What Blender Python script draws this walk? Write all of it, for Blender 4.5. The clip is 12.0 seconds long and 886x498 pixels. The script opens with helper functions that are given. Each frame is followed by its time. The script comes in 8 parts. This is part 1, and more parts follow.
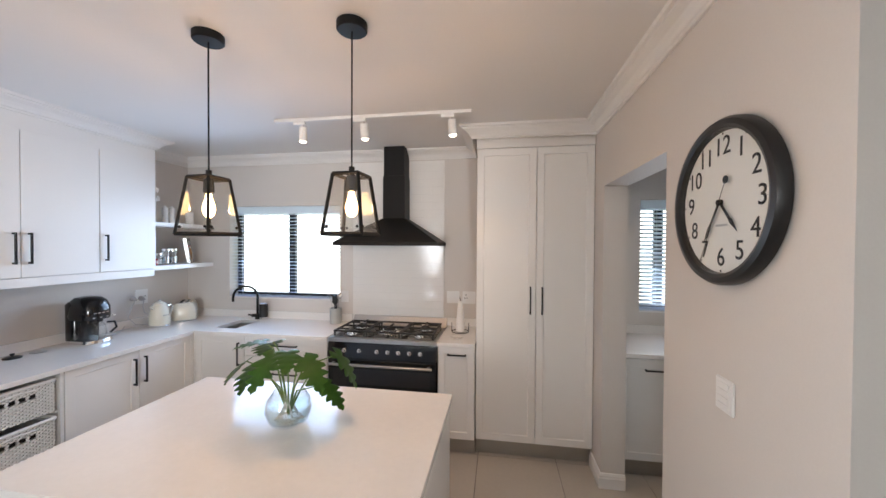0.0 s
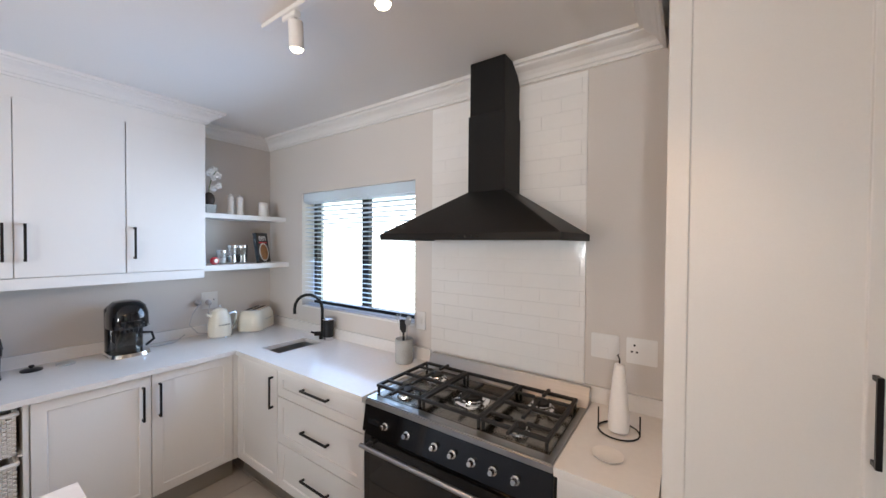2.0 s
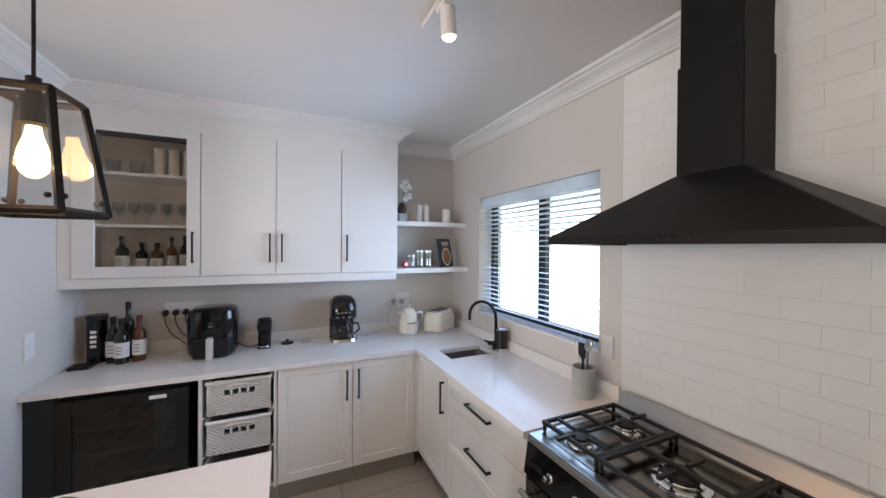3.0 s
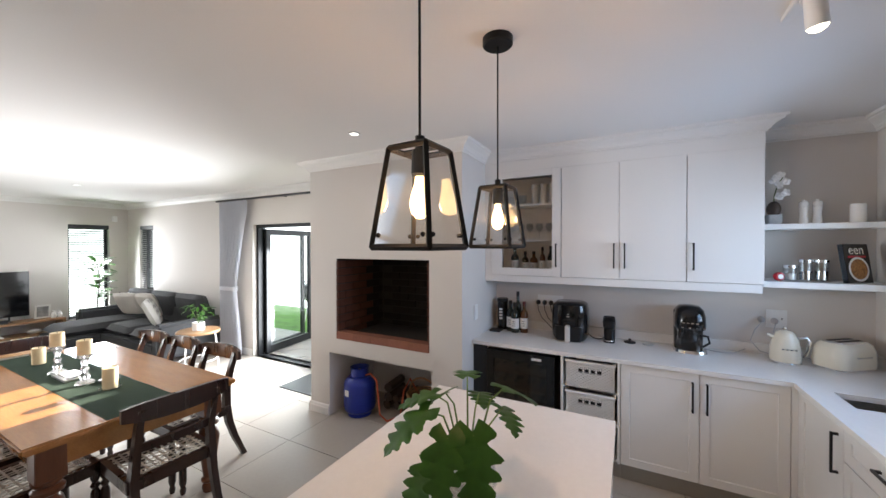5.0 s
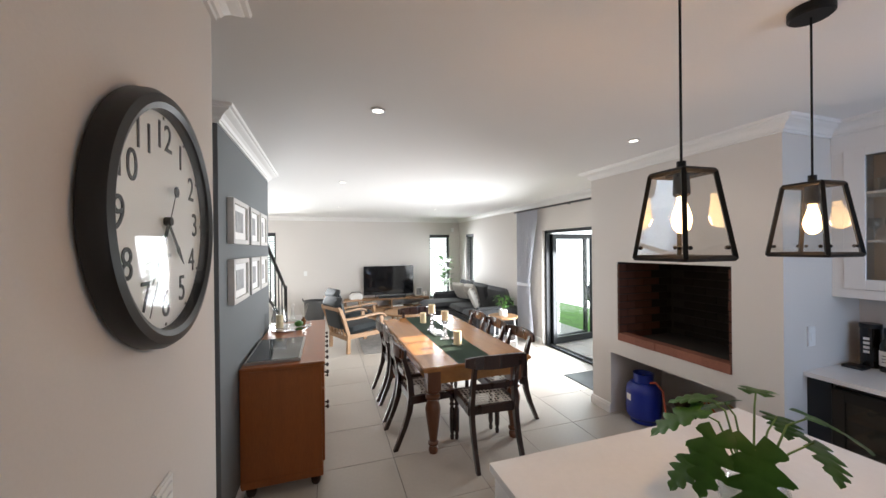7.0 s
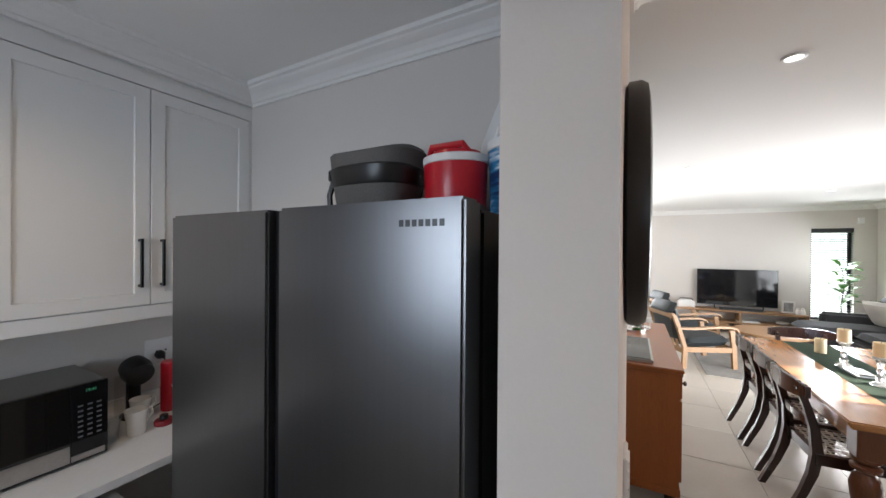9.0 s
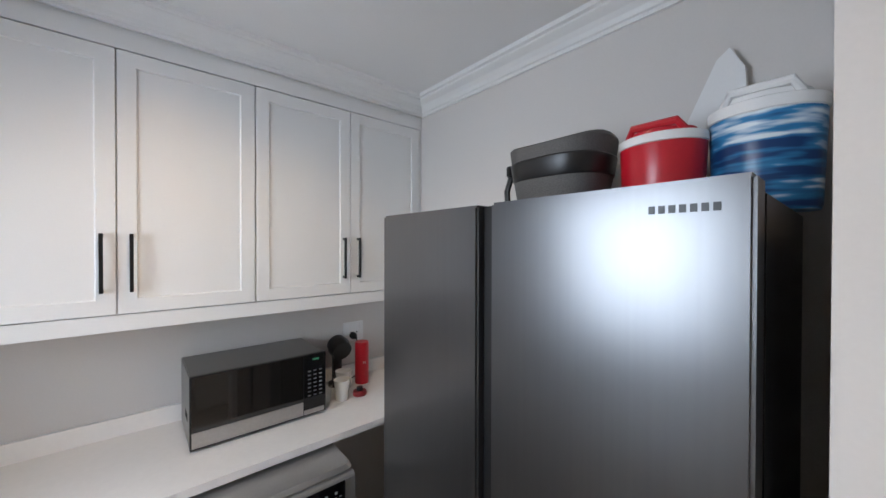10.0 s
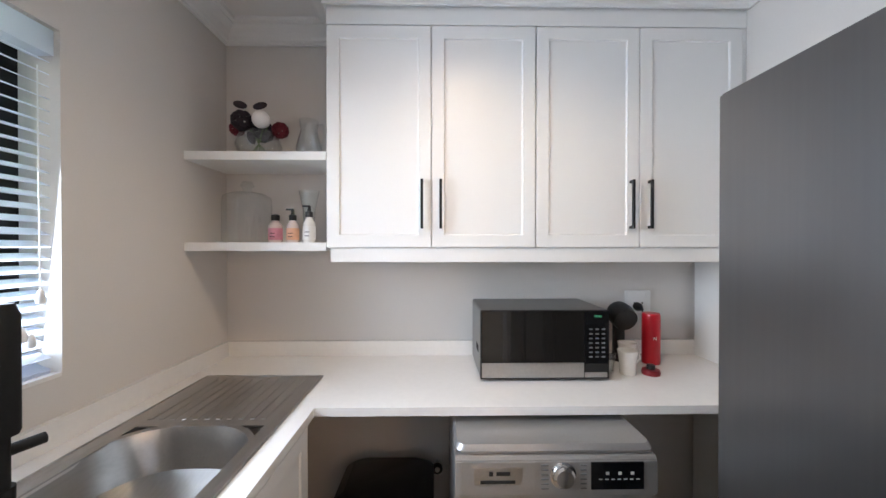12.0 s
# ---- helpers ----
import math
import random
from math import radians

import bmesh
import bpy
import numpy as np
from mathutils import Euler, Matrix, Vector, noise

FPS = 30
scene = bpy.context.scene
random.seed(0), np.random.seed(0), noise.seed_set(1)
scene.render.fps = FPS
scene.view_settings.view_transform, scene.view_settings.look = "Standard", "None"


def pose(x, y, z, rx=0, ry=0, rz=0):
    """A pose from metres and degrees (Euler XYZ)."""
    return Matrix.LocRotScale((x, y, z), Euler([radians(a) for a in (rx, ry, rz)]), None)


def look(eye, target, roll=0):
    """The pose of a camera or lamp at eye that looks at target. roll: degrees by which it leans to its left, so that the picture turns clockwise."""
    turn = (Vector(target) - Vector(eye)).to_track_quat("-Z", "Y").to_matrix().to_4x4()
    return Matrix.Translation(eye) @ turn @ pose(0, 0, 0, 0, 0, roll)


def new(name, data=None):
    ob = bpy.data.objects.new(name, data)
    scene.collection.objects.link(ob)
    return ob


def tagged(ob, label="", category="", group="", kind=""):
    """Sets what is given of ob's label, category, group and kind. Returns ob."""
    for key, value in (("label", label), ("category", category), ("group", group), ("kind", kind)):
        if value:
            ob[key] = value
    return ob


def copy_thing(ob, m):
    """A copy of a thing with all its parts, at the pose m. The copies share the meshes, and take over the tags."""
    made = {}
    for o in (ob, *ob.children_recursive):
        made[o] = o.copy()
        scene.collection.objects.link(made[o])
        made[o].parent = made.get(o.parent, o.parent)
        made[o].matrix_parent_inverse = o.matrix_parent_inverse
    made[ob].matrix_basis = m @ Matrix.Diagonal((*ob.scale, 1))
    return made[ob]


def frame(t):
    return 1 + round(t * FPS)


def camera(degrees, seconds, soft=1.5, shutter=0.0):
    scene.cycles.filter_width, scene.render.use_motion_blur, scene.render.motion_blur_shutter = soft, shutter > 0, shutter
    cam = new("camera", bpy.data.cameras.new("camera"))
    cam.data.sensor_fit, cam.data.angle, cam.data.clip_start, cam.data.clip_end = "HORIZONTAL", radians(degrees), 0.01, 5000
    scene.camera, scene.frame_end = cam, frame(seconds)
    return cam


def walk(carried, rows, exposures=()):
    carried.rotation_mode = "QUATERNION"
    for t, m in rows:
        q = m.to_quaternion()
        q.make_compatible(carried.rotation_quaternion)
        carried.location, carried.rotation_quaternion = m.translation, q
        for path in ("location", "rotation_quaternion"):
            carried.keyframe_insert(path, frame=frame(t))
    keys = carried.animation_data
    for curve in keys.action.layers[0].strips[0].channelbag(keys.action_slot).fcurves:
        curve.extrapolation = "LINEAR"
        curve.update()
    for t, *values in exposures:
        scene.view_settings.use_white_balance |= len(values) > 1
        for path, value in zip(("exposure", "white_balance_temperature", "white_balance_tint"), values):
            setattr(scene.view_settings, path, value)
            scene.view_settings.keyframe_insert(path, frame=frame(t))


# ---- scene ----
cam = camera(103.1, 12.0)
PATH = [
    (0, (1.07, -0.33, 1.674), (0.758, 1.646, 1.647), 0.3),
    (0.5, (1.079, 0.129, 1.688), (0.741, 2.1, 1.652), 0.3),
    (1, (1.08, 0.545, 1.676), (0.621, 2.491, 1.646), 0.3),
    (1.5, (1.041, 0.915, 1.657), (0.29, 2.769, 1.635), 0.3),
    (2, (0.951, 1.215, 1.646), (-0.186, 2.86, 1.613), 0.4),
    (2.5, (0.883, 1.421, 1.658), (-0.648, 2.707, 1.632), 0.4),
    (3, (0.831, 1.497, 1.647), (-0.991, 2.322, 1.636), 0.4),
    (3.2, (0.829, 1.523, 1.659), (-1.075, 2.132, 1.632), 0.2),
    (4.8, (1.19, 1.52, 1.715), (-0.652, 0.741, 1.699), 0.2),
    (5, (1.226, 1.506, 1.716), (-0.545, 0.577, 1.698), -0.1),
    (5.5, (1.277, 1.531, 1.735), (-0.258, 0.249, 1.712), -0.4),
    (6, (1.323, 1.649, 1.74), (0.083, 0.08, 1.721), -0.6),
    (6.5, (1.382, 1.752, 1.749), (0.432, -0.008, 1.738), -0.8),
    (6.7, (1.407, 1.78, 1.75), (0.577, -0.04, 1.744), -0.8),
    (8.3, (1.623, 1.796, 1.722), (2.045, -0.159, 1.716), 0.6),
    (8.5, (1.664, 1.796, 1.722), (2.252, -0.115, 1.715), 0.5),
    (9, (1.766, 1.798, 1.717), (2.714, 0.037, 1.707), 0.4),
    (9.5, (1.844, 1.844, 1.713), (3.102, 0.289, 1.701), 0.4),
    (10, (1.923, 1.888, 1.703), (3.434, 0.578, 1.686), 0.1),
    (10.5, (2.029, 1.937, 1.685), (3.777, 0.964, 1.672), -0.1),
    (11, (2.138, 1.949, 1.65), (4.062, 1.402, 1.64), -0.1),
    (11.5, (2.198, 1.946, 1.554), (4.193, 1.807, 1.543), -0.0),
    (12, (2.127, 1.919, 1.457), (4.127, 1.888, 1.445), -0.0),
]
walk(cam, [(t, look(eye, target, roll)) for t, eye, target, roll in PATH], [(0, 2.92), (2, 2.92), (3, 2.72), (5, 2.62), (6.5, 2.44), (8.5, 2.52), (9.5, 3.08), (11, 3.65), (12, 3.85)])

# ---- light ----
world = bpy.data.worlds.new("world")
scene.world = world
world.use_nodes = True
wn = world.node_tree
sky = wn.nodes.new("ShaderNodeTexSky")
sky.sky_type = "NISHITA"
sky.sun_disc = False
sky.sun_elevation, sky.sun_rotation = radians(22), radians(-94)
wn.nodes["Background"].inputs[1].default_value = 0.05
wn.links.new(sky.outputs[0], wn.nodes["Background"].inputs[0])

SUN_WAY = Vector((0.9, 0.06, -0.36))
sun = new("sun", bpy.data.lights.new("sun", "SUN"))
sun.data.energy, sun.data.angle, sun.data.color = 5.0, radians(0.5), (1, 0.93, 0.84)
sun.matrix_world = look((0, 0, 20), Vector((0, 0, 20)) + SUN_WAY)


def window_light(name, at, toward, width, height, watts, tint):
    la = bpy.data.lights.new(name, "AREA")
    la.shape, la.size, la.size_y, la.energy, la.color = "RECTANGLE", width, height, watts * 0.1, tint
    la.spread = radians(125)
    ob = new(name, la)
    ob.matrix_world = look(at, Vector(at) + Vector(toward))
    return ob


COOL = (0.42, 0.64, 1.0)
DAY = (0.92, 0.955, 1.0)
window_light("kitchen_window_daylight", (-1.1, 3.01, 1.6), (0, -1, -0.1), 1.15, 0.85, 24, COOL)
window_light("scullery_window_daylight", (2.8, 3.01, 1.6), (0, -1, -0.1), 0.8, 0.9, 15, (0.72, 0.83, 1.0))
window_light("door_daylight", (-2.28, -2.6, 0.9), (1, -0.35, -0.08), 2.0, 1.5, 290, DAY)
window_light("far_window_daylight", (-1.62, -7.81, 1.25), (0, 1, -0.25), 0.55, 1.7, 120, DAY)
window_light("side_window_daylight", (-2.26, -7.0, 1.45), (1, 0, -0.3), 0.5, 1.2, 45, DAY)
window_light("stair_window_daylight", (3.26, -7.81, 1.3), (0, 1, -0.2), 1.2, 1.7, 320, DAY)


def bulb_light(name, at, watts, colour, radius=0.03, spot=0.0):
    la = bpy.data.lights.new(name, "SPOT" if spot else "POINT")
    la.energy, la.color, la.shadow_soft_size = watts * 0.1, colour, radius
    if spot:
        la.spot_size, la.spot_blend = radians(spot), 0.7
    ob = new(name, la)
    ob.location = at
    return ob


# ---- materials ----
def mat(name, colour, rough=0.5, metal=0.0, grain=60.0, vary=0.06, bump=0.05, blotch=2.5, coat=0.0, trans=0.0, spread=0.0, stretch=(1, 1, 1), rough_vary=0.08, ior=1.45, spec=0.5):
    m = bpy.data.materials.new(name)
    m.use_nodes = True
    nt = m.node_tree
    b = nt.nodes["Principled BSDF"]
    b.inputs["Roughness"].default_value, b.inputs["Metallic"].default_value = rough, metal
    b.inputs["IOR"].default_value = ior
    b.inputs["Specular IOR Level"].default_value = spec
    b.inputs["Coat Weight"].default_value = coat
    b.inputs["Transmission Weight"].default_value = trans
    b.inputs["Base Color"].default_value = (*colour, 1)
    if vary or bump:
        tc = nt.nodes.new("ShaderNodeTexCoord")
        mp = nt.nodes.new("ShaderNodeMapping")
        mp.inputs["Scale"].default_value = stretch
        nt.links.new(tc.outputs["Object"], mp.inputs[0])
        fine = nt.nodes.new("ShaderNodeTexNoise")
        fine.inputs["Scale"].default_value, fine.inputs["Detail"].default_value = grain, 3
        nt.links.new(mp.outputs[0], fine.inputs["Vector"])
        wide = nt.nodes.new("ShaderNodeTexNoise")
        wide.inputs["Scale"].default_value, wide.inputs["Detail"].default_value = blotch, 3
        nt.links.new(mp.outputs[0], wide.inputs["Vector"])
        mix = nt.nodes.new("ShaderNodeMath")
        mix.operation = "ADD"
        nt.links.new(fine.outputs[0], mix.inputs[0])
        nt.links.new(wide.outputs[0], mix.inputs[1])
        last = mix.outputs[0]
        if spread:
            info = nt.nodes.new("ShaderNodeObjectInfo")
            mul = nt.nodes.new("ShaderNodeMath")
            mul.operation = "MULTIPLY_ADD"
            mul.inputs[1].default_value = spread
            nt.links.new(info.outputs["Random"], mul.inputs[0])
            nt.links.new(last, mul.inputs[2])
            last = mul.outputs[0]
        ramp = nt.nodes.new("ShaderNodeMapRange")
        ramp.inputs["From Min"].default_value, ramp.inputs["From Max"].default_value = 0.55, 1.45 + spread
        nt.links.new(last, ramp.inputs["Value"])
        cm = nt.nodes.new("ShaderNodeMix")
        cm.data_type = "RGBA"
        cm.inputs[6].default_value = (*[c * (1 - vary) for c in colour], 1)
        cm.inputs[7].default_value = (*[min(1, c * (1 + vary)) for c in colour], 1)
        nt.links.new(ramp.outputs[0], cm.inputs[0])
        nt.links.new(cm.outputs[2], b.inputs["Base Color"])
        rr = nt.nodes.new("ShaderNodeMapRange")
        rr.inputs["To Min"].default_value, rr.inputs["To Max"].default_value = max(0, rough - rough_vary / 2), min(1, rough + rough_vary / 2)
        nt.links.new(wide.outputs[0], rr.inputs["Value"])
        nt.links.new(rr.outputs[0], b.inputs["Roughness"])
        if bump:
            bp = nt.nodes.new("ShaderNodeBump")
            bp.inputs["Strength"].default_value, bp.inputs["Distance"].default_value = bump, 0.004
            nt.links.new(fine.outputs[0], bp.inputs["Height"])
            nt.links.new(bp.outputs[0], b.inputs["Normal"])
    return m


def glow(name, colour, strength):
    m = bpy.data.materials.new(name)
    m.use_nodes = True
    b = m.node_tree.nodes["Principled BSDF"]
    b.inputs["Base Color"].default_value = (*colour, 1)
    b.inputs["Emission Color"].default_value = (*colour, 1)
    b.inputs["Emission Strength"].default_value = strength
    return m


def clear(name, tint=(1, 1, 1), rough=0.0, ior=1.45, gloss=0.08, graze=0.6):
    """Thin glass: see-through with a Fresnel gloss."""
    m = bpy.data.materials.new(name)
    m.use_nodes = True
    nt = m.node_tree
    nt.nodes.remove(nt.nodes["Principled BSDF"])
    tr = nt.nodes.new("ShaderNodeBsdfTransparent")
    tr.inputs[0].default_value = (*tint, 1)
    gl = nt.nodes.new("ShaderNodeBsdfGlossy")
    gl.inputs["Roughness"].default_value = 0.03 + rough
    lw = nt.nodes.new("ShaderNodeLayerWeight")
    lw.inputs[0].default_value = 0.5
    pw = nt.nodes.new("ShaderNodeMath")
    pw.operation = "POWER"
    pw.inputs[1].default_value = 4.0
    nt.links.new(lw.outputs["Facing"], pw.inputs[0])
    ad = nt.nodes.new("ShaderNodeMath")
    ad.operation = "MULTIPLY_ADD"
    ad.use_clamp = True
    ad.inputs[1].default_value = graze
    ad.inputs[2].default_value = gloss
    nt.links.new(pw.outputs[0], ad.inputs[0])
    mx = nt.nodes.new("ShaderNodeMixShader")
    nt.links.new(ad.outputs[0], mx.inputs[0])
    nt.links.new(tr.outputs[0], mx.inputs[1])
    nt.links.new(gl.outputs[0], mx.inputs[2])
    nt.links.new(mx.outputs[0], nt.nodes["Material Output"].inputs[0])
    return m


WALL = mat("warm grey wall paint", (0.66, 0.625, 0.59), 0.75, grain=140, vary=0.025, bump=0.06, blotch=1.2)
CEIL = mat("ceiling paint", (0.8, 0.79, 0.775), 0.85, grain=120, vary=0.02, bump=0.04, blotch=1.0)
TRIM = mat("white gloss trim paint", (0.8, 0.79, 0.77), 0.4, grain=80, vary=0.02, bump=0.02)
GREY = mat("charcoal wall paint", (0.13, 0.14, 0.145), 0.7, grain=140, vary=0.05, bump=0.06, blotch=1.5)
CAB = mat("white satin cabinet foil", (0.82, 0.81, 0.79), 0.34, grain=160, vary=0.015, bump=0.02, blotch=2)
CARC = mat("white melamine", (0.76, 0.75, 0.73), 0.5, grain=120, vary=0.02, bump=0.02)
QUARTZ = mat("pale quartz stone", (0.8, 0.785, 0.765), 0.13, grain=45, vary=0.035, bump=0.0, blotch=5, rough_vary=0.05)
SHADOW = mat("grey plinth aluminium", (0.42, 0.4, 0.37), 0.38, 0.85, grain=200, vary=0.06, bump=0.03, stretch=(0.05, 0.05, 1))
BLACK = mat("matt black metal", (0.009, 0.0088, 0.0085), 0.5, 0.0, grain=200, vary=0.2, bump=0.03, spec=0.25)
HANDLE = mat("black handle metal", (0.014, 0.013, 0.013), 0.35, 0.5, grain=200, vary=0.2, bump=0.02)
GLOSSB = mat("gloss black enamel", (0.006, 0.006, 0.0065), 0.1, grain=100, vary=0.2, bump=0.0, coat=0.3)
SATINB = mat("satin black plastic", (0.012, 0.012, 0.0125), 0.34, grain=220, vary=0.2, bump=0.04)
IRON = mat("cast iron", (0.02, 0.02, 0.02), 0.55, 0.3, grain=150, vary=0.3, bump=0.15)
STEEL = mat("brushed stainless steel", (0.48, 0.47, 0.455), 0.31, 1.0, grain=110, vary=0.1, bump=0.03, stretch=(0.03, 1, 1))
FRIDGE = mat("dark brushed steel", (0.155, 0.156, 0.16), 0.29, 0.95, grain=90, vary=0.05, bump=0.025, stretch=(1, 1, 0.02))
CHROME = mat("polished chrome", (0.75, 0.75, 0.75), 0.1, 1.0, vary=0.0, bump=0.0)
CREAM = mat("cream enamel", (0.78, 0.74, 0.62), 0.16, grain=90, vary=0.02, bump=0.0, coat=0.4)
WHITEP = mat("white plastic", (0.8, 0.8, 0.79), 0.33, grain=120, vary=0.02, bump=0.01)
PORC = mat("white glazed ceramic", (0.82, 0.8, 0.77), 0.12, grain=60, vary=0.03, bump=0.0, coat=0.2)
TILE = mat("white glazed wall tile", (0.82, 0.81, 0.79), 0.1, grain=30, vary=0.02, bump=0.02, spread=0.3, blotch=6)
GROUT = mat("pale grout", (0.8, 0.79, 0.77), 0.5, grain=150, vary=0.06, bump=0.1)
FLOOR = mat("beige porcelain floor tile", (0.46, 0.42, 0.37), 0.3, grain=35, vary=0.07, bump=0.02, blotch=3, spread=0.35, rough_vary=0.12)
FGROUT = mat("grey floor grout", (0.17, 0.155, 0.14), 0.9, grain=150, vary=0.1, bump=0.1)
OAK = mat("warm oak wood", (0.31, 0.175, 0.085), 0.45, grain=22, vary=0.25, bump=0.05, stretch=(1, 7, 7), blotch=3)
PINE = mat("honey stained table wood", (0.37, 0.16, 0.05), 0.24, grain=26, vary=0.2, bump=0.03, stretch=(6, 0.6, 6), blotch=3, coat=0.3)
MAHOG = mat("dark mahogany", (0.024, 0.009, 0.006), 0.28, grain=24, vary=0.35, bump=0.04, stretch=(5, 5, 0.7), coat=0.3)
TLEG = mat("red-brown turned leg wood", (0.13, 0.045, 0.018), 0.3, grain=24, vary=0.25, bump=0.03, stretch=(5, 5, 0.7), coat=0.2)
CHERRY = mat("red-brown sideboard wood", (0.29, 0.085, 0.02), 0.3, grain=24, vary=0.22, bump=0.03, stretch=(5, 5, 0.6), coat=0.2)
BRICK = mat("sooty red brick", (0.1, 0.038, 0.024), 0.85, grain=70, vary=0.35, bump=0.35, spread=0.5)
BRICKD = mat("soot-black brick", (0.022, 0.017, 0.014), 0.9, grain=70, vary=0.4, bump=0.35, spread=0.5)
BRICKR = mat("red clay brick", (0.24, 0.09, 0.055), 0.8, grain=60, vary=0.3, bump=0.3, spread=0.5)
MORTAR = mat("dark mortar", (0.04, 0.034, 0.03), 0.95, grain=80, vary=0.2, bump=0.3)
LEAF = mat("dark green leaf", (0.05, 0.145, 0.02), 0.33, grain=30, vary=0.3, bump=0.08, blotch=8, spread=0.3)
STEM = mat("green stem", (0.12, 0.2, 0.05), 0.5, grain=40, vary=0.15, bump=0.05)
GRASS = mat("lawn grass", (0.1, 0.24, 0.03), 0.8, grain=40, vary=0.45, bump=0.5, blotch=4)
PAVER = mat("pale concrete paver", (0.5, 0.47, 0.42), 0.8, grain=50, vary=0.12, bump=0.2, spread=0.4)
OUTW_GLOW = mat("white garden wall plaster with added glow", (0.78, 0.77, 0.74), 0.85, grain=40, vary=0.05, bump=0.2)
# Glow added: these walls emit as bright backdrops, standing in for daylight on plaster.
OUTW_GLOW.node_tree.nodes["Principled BSDF"].inputs["Emission Color"].default_value = (0.93, 0.97, 1.0, 1)
OUTW_GLOW.node_tree.nodes["Principled BSDF"].inputs["Emission Strength"].default_value = 0.45
ALU = mat("black window aluminium", (0.012, 0.013, 0.015), 0.4, 0.3, grain=200, vary=0.15, bump=0.02)
SLAT = mat("white blind slat", (0.8, 0.81, 0.82), 0.45, grain=60, vary=0.02, bump=0.01)


def let_through(m, share, tint):
    """Thin cloth or plastic that passes a share of the light behind it."""
    nt = m.node_tree
    tl = nt.nodes.new("ShaderNodeBsdfTranslucent")
    tl.inputs[0].default_value = (*tint, 1)
    mx = nt.nodes.new("ShaderNodeMixShader")
    mx.inputs[0].default_value = share
    nt.links.new(nt.nodes["Principled BSDF"].outputs[0], mx.inputs[1])
    nt.links.new(tl.outputs[0], mx.inputs[2])
    nt.links.new(mx.outputs[0], nt.nodes["Material Output"].inputs[0])


let_through(SLAT, 0.7, (0.82, 0.87, 0.95))
SLATD = mat("dark blind slat", (0.035, 0.036, 0.04), 0.5, grain=60, vary=0.1, bump=0.02)
CURTAIN = mat("pale grey curtain cloth", (0.78, 0.79, 0.83), 0.9, grain=260, vary=0.08, bump=0.2, blotch=4)
let_through(CURTAIN, 0.3, (0.78, 0.8, 0.86))
SOFA = mat("charcoal woven upholstery", (0.052, 0.054, 0.058), 0.92, grain=300, vary=0.3, bump=0.4, blotch=4)
LEATHER = mat("dark green-black leather", (0.016, 0.02, 0.022), 0.6, grain=160, vary=0.2, bump=0.2)
RUNNER = mat("dark green runner cloth", (0.05, 0.085, 0.055), 0.9, grain=320, vary=0.2, bump=0.3)
RUG = mat("grey flatweave rug", (0.23, 0.215, 0.2), 0.95, grain=120, vary=0.35, bump=0.4, blotch=8)
CUSHION = mat("cushion linen", (0.6, 0.58, 0.54), 0.9, grain=260, vary=0.12, bump=0.3)
WICKER = mat("white painted wicker", (0.82, 0.81, 0.79), 0.6, grain=120, vary=0.1, bump=0.2, spread=0.1)
CANE = mat("riempie leather thong", (0.52, 0.47, 0.4), 0.65, grain=120, vary=0.15, bump=0.15)
WAX = mat("ivory candle wax", (0.82, 0.66, 0.4), 0.45, grain=30, vary=0.05, bump=0.02)
BLUE = mat("blue gas bottle enamel", (0.012, 0.03, 0.28), 0.3, grain=50, vary=0.15, bump=0.03, coat=0.2)
ORANGE = mat("orange rubber hose", (0.45, 0.08, 0.03), 0.5, grain=90, vary=0.1, bump=0.03)
RED = mat("red plastic", (0.5, 0.012, 0.025), 0.3, grain=80, vary=0.06, bump=0.01, coat=0.1)
SCREEN = mat("black glass screen", (0.006, 0.0065, 0.008), 0.06, vary=0.0, bump=0.0)
DARKG = mat("smoked appliance glass", (0.01, 0.01, 0.011), 0.05, vary=0.0, bump=0.0)
OVENG = mat("smoked oven door glass", (0.012, 0.011, 0.01), 0.05, vary=0.04, bump=0.0, coat=0.6)
PAPER = mat("white paper", (0.82, 0.81, 0.79), 0.85, grain=160, vary=0.03, bump=0.08)
FACE = mat("white clock dial", (0.82, 0.81, 0.78), 0.5, grain=100, vary=0.01, bump=0.0)
INK = mat("black print", (0.015, 0.015, 0.015), 0.6, vary=0.0, bump=0.0)
STONE = mat("grey speckled ceramic", (0.42, 0.44, 0.44), 0.5, grain=160, vary=0.2, bump=0.05)
SILVER = mat("silver appliance plastic", (0.4, 0.395, 0.385), 0.32, 0.6, grain=120, vary=0.05, bump=0.01)
BAGGREY = mat("grey quilted bag cloth", (0.1, 0.1, 0.1), 0.7, 0.1, grain=240, vary=0.3, bump=0.4)
SEABLUE = mat("sea-print blue plastic", (0.04, 0.22, 0.45), 0.3, grain=7, vary=0.5, bump=0.0, blotch=3.5, stretch=(0.8, 0.8, 5))
nt_ = SEABLUE.node_tree
waves = nt_.nodes.new("ShaderNodeValToRGB")
waves.color_ramp.elements[0].position, waves.color_ramp.elements[0].color = 0.3, (0.006, 0.04, 0.14, 1)
waves.color_ramp.elements[1].position, waves.color_ramp.elements[1].color = 0.68, (0.72, 0.8, 0.84, 1)
mid_ = waves.color_ramp.elements.new(0.52)
mid_.color = (0.03, 0.22, 0.45, 1)
for nd in list(nt_.nodes):
    if nd.bl_idname == "ShaderNodeMapRange" and nd.outputs[0].links and nd.outputs[0].links[0].to_node.bl_idname == "ShaderNodeMix":
        nt_.links.new(nd.outputs[0], waves.inputs[0])
nt_.links.new(waves.outputs[0], nt_.nodes["Principled BSDF"].inputs["Base Color"])
GLASS = clear("clear window glass", (0.97, 0.985, 0.985), gloss=0.02)
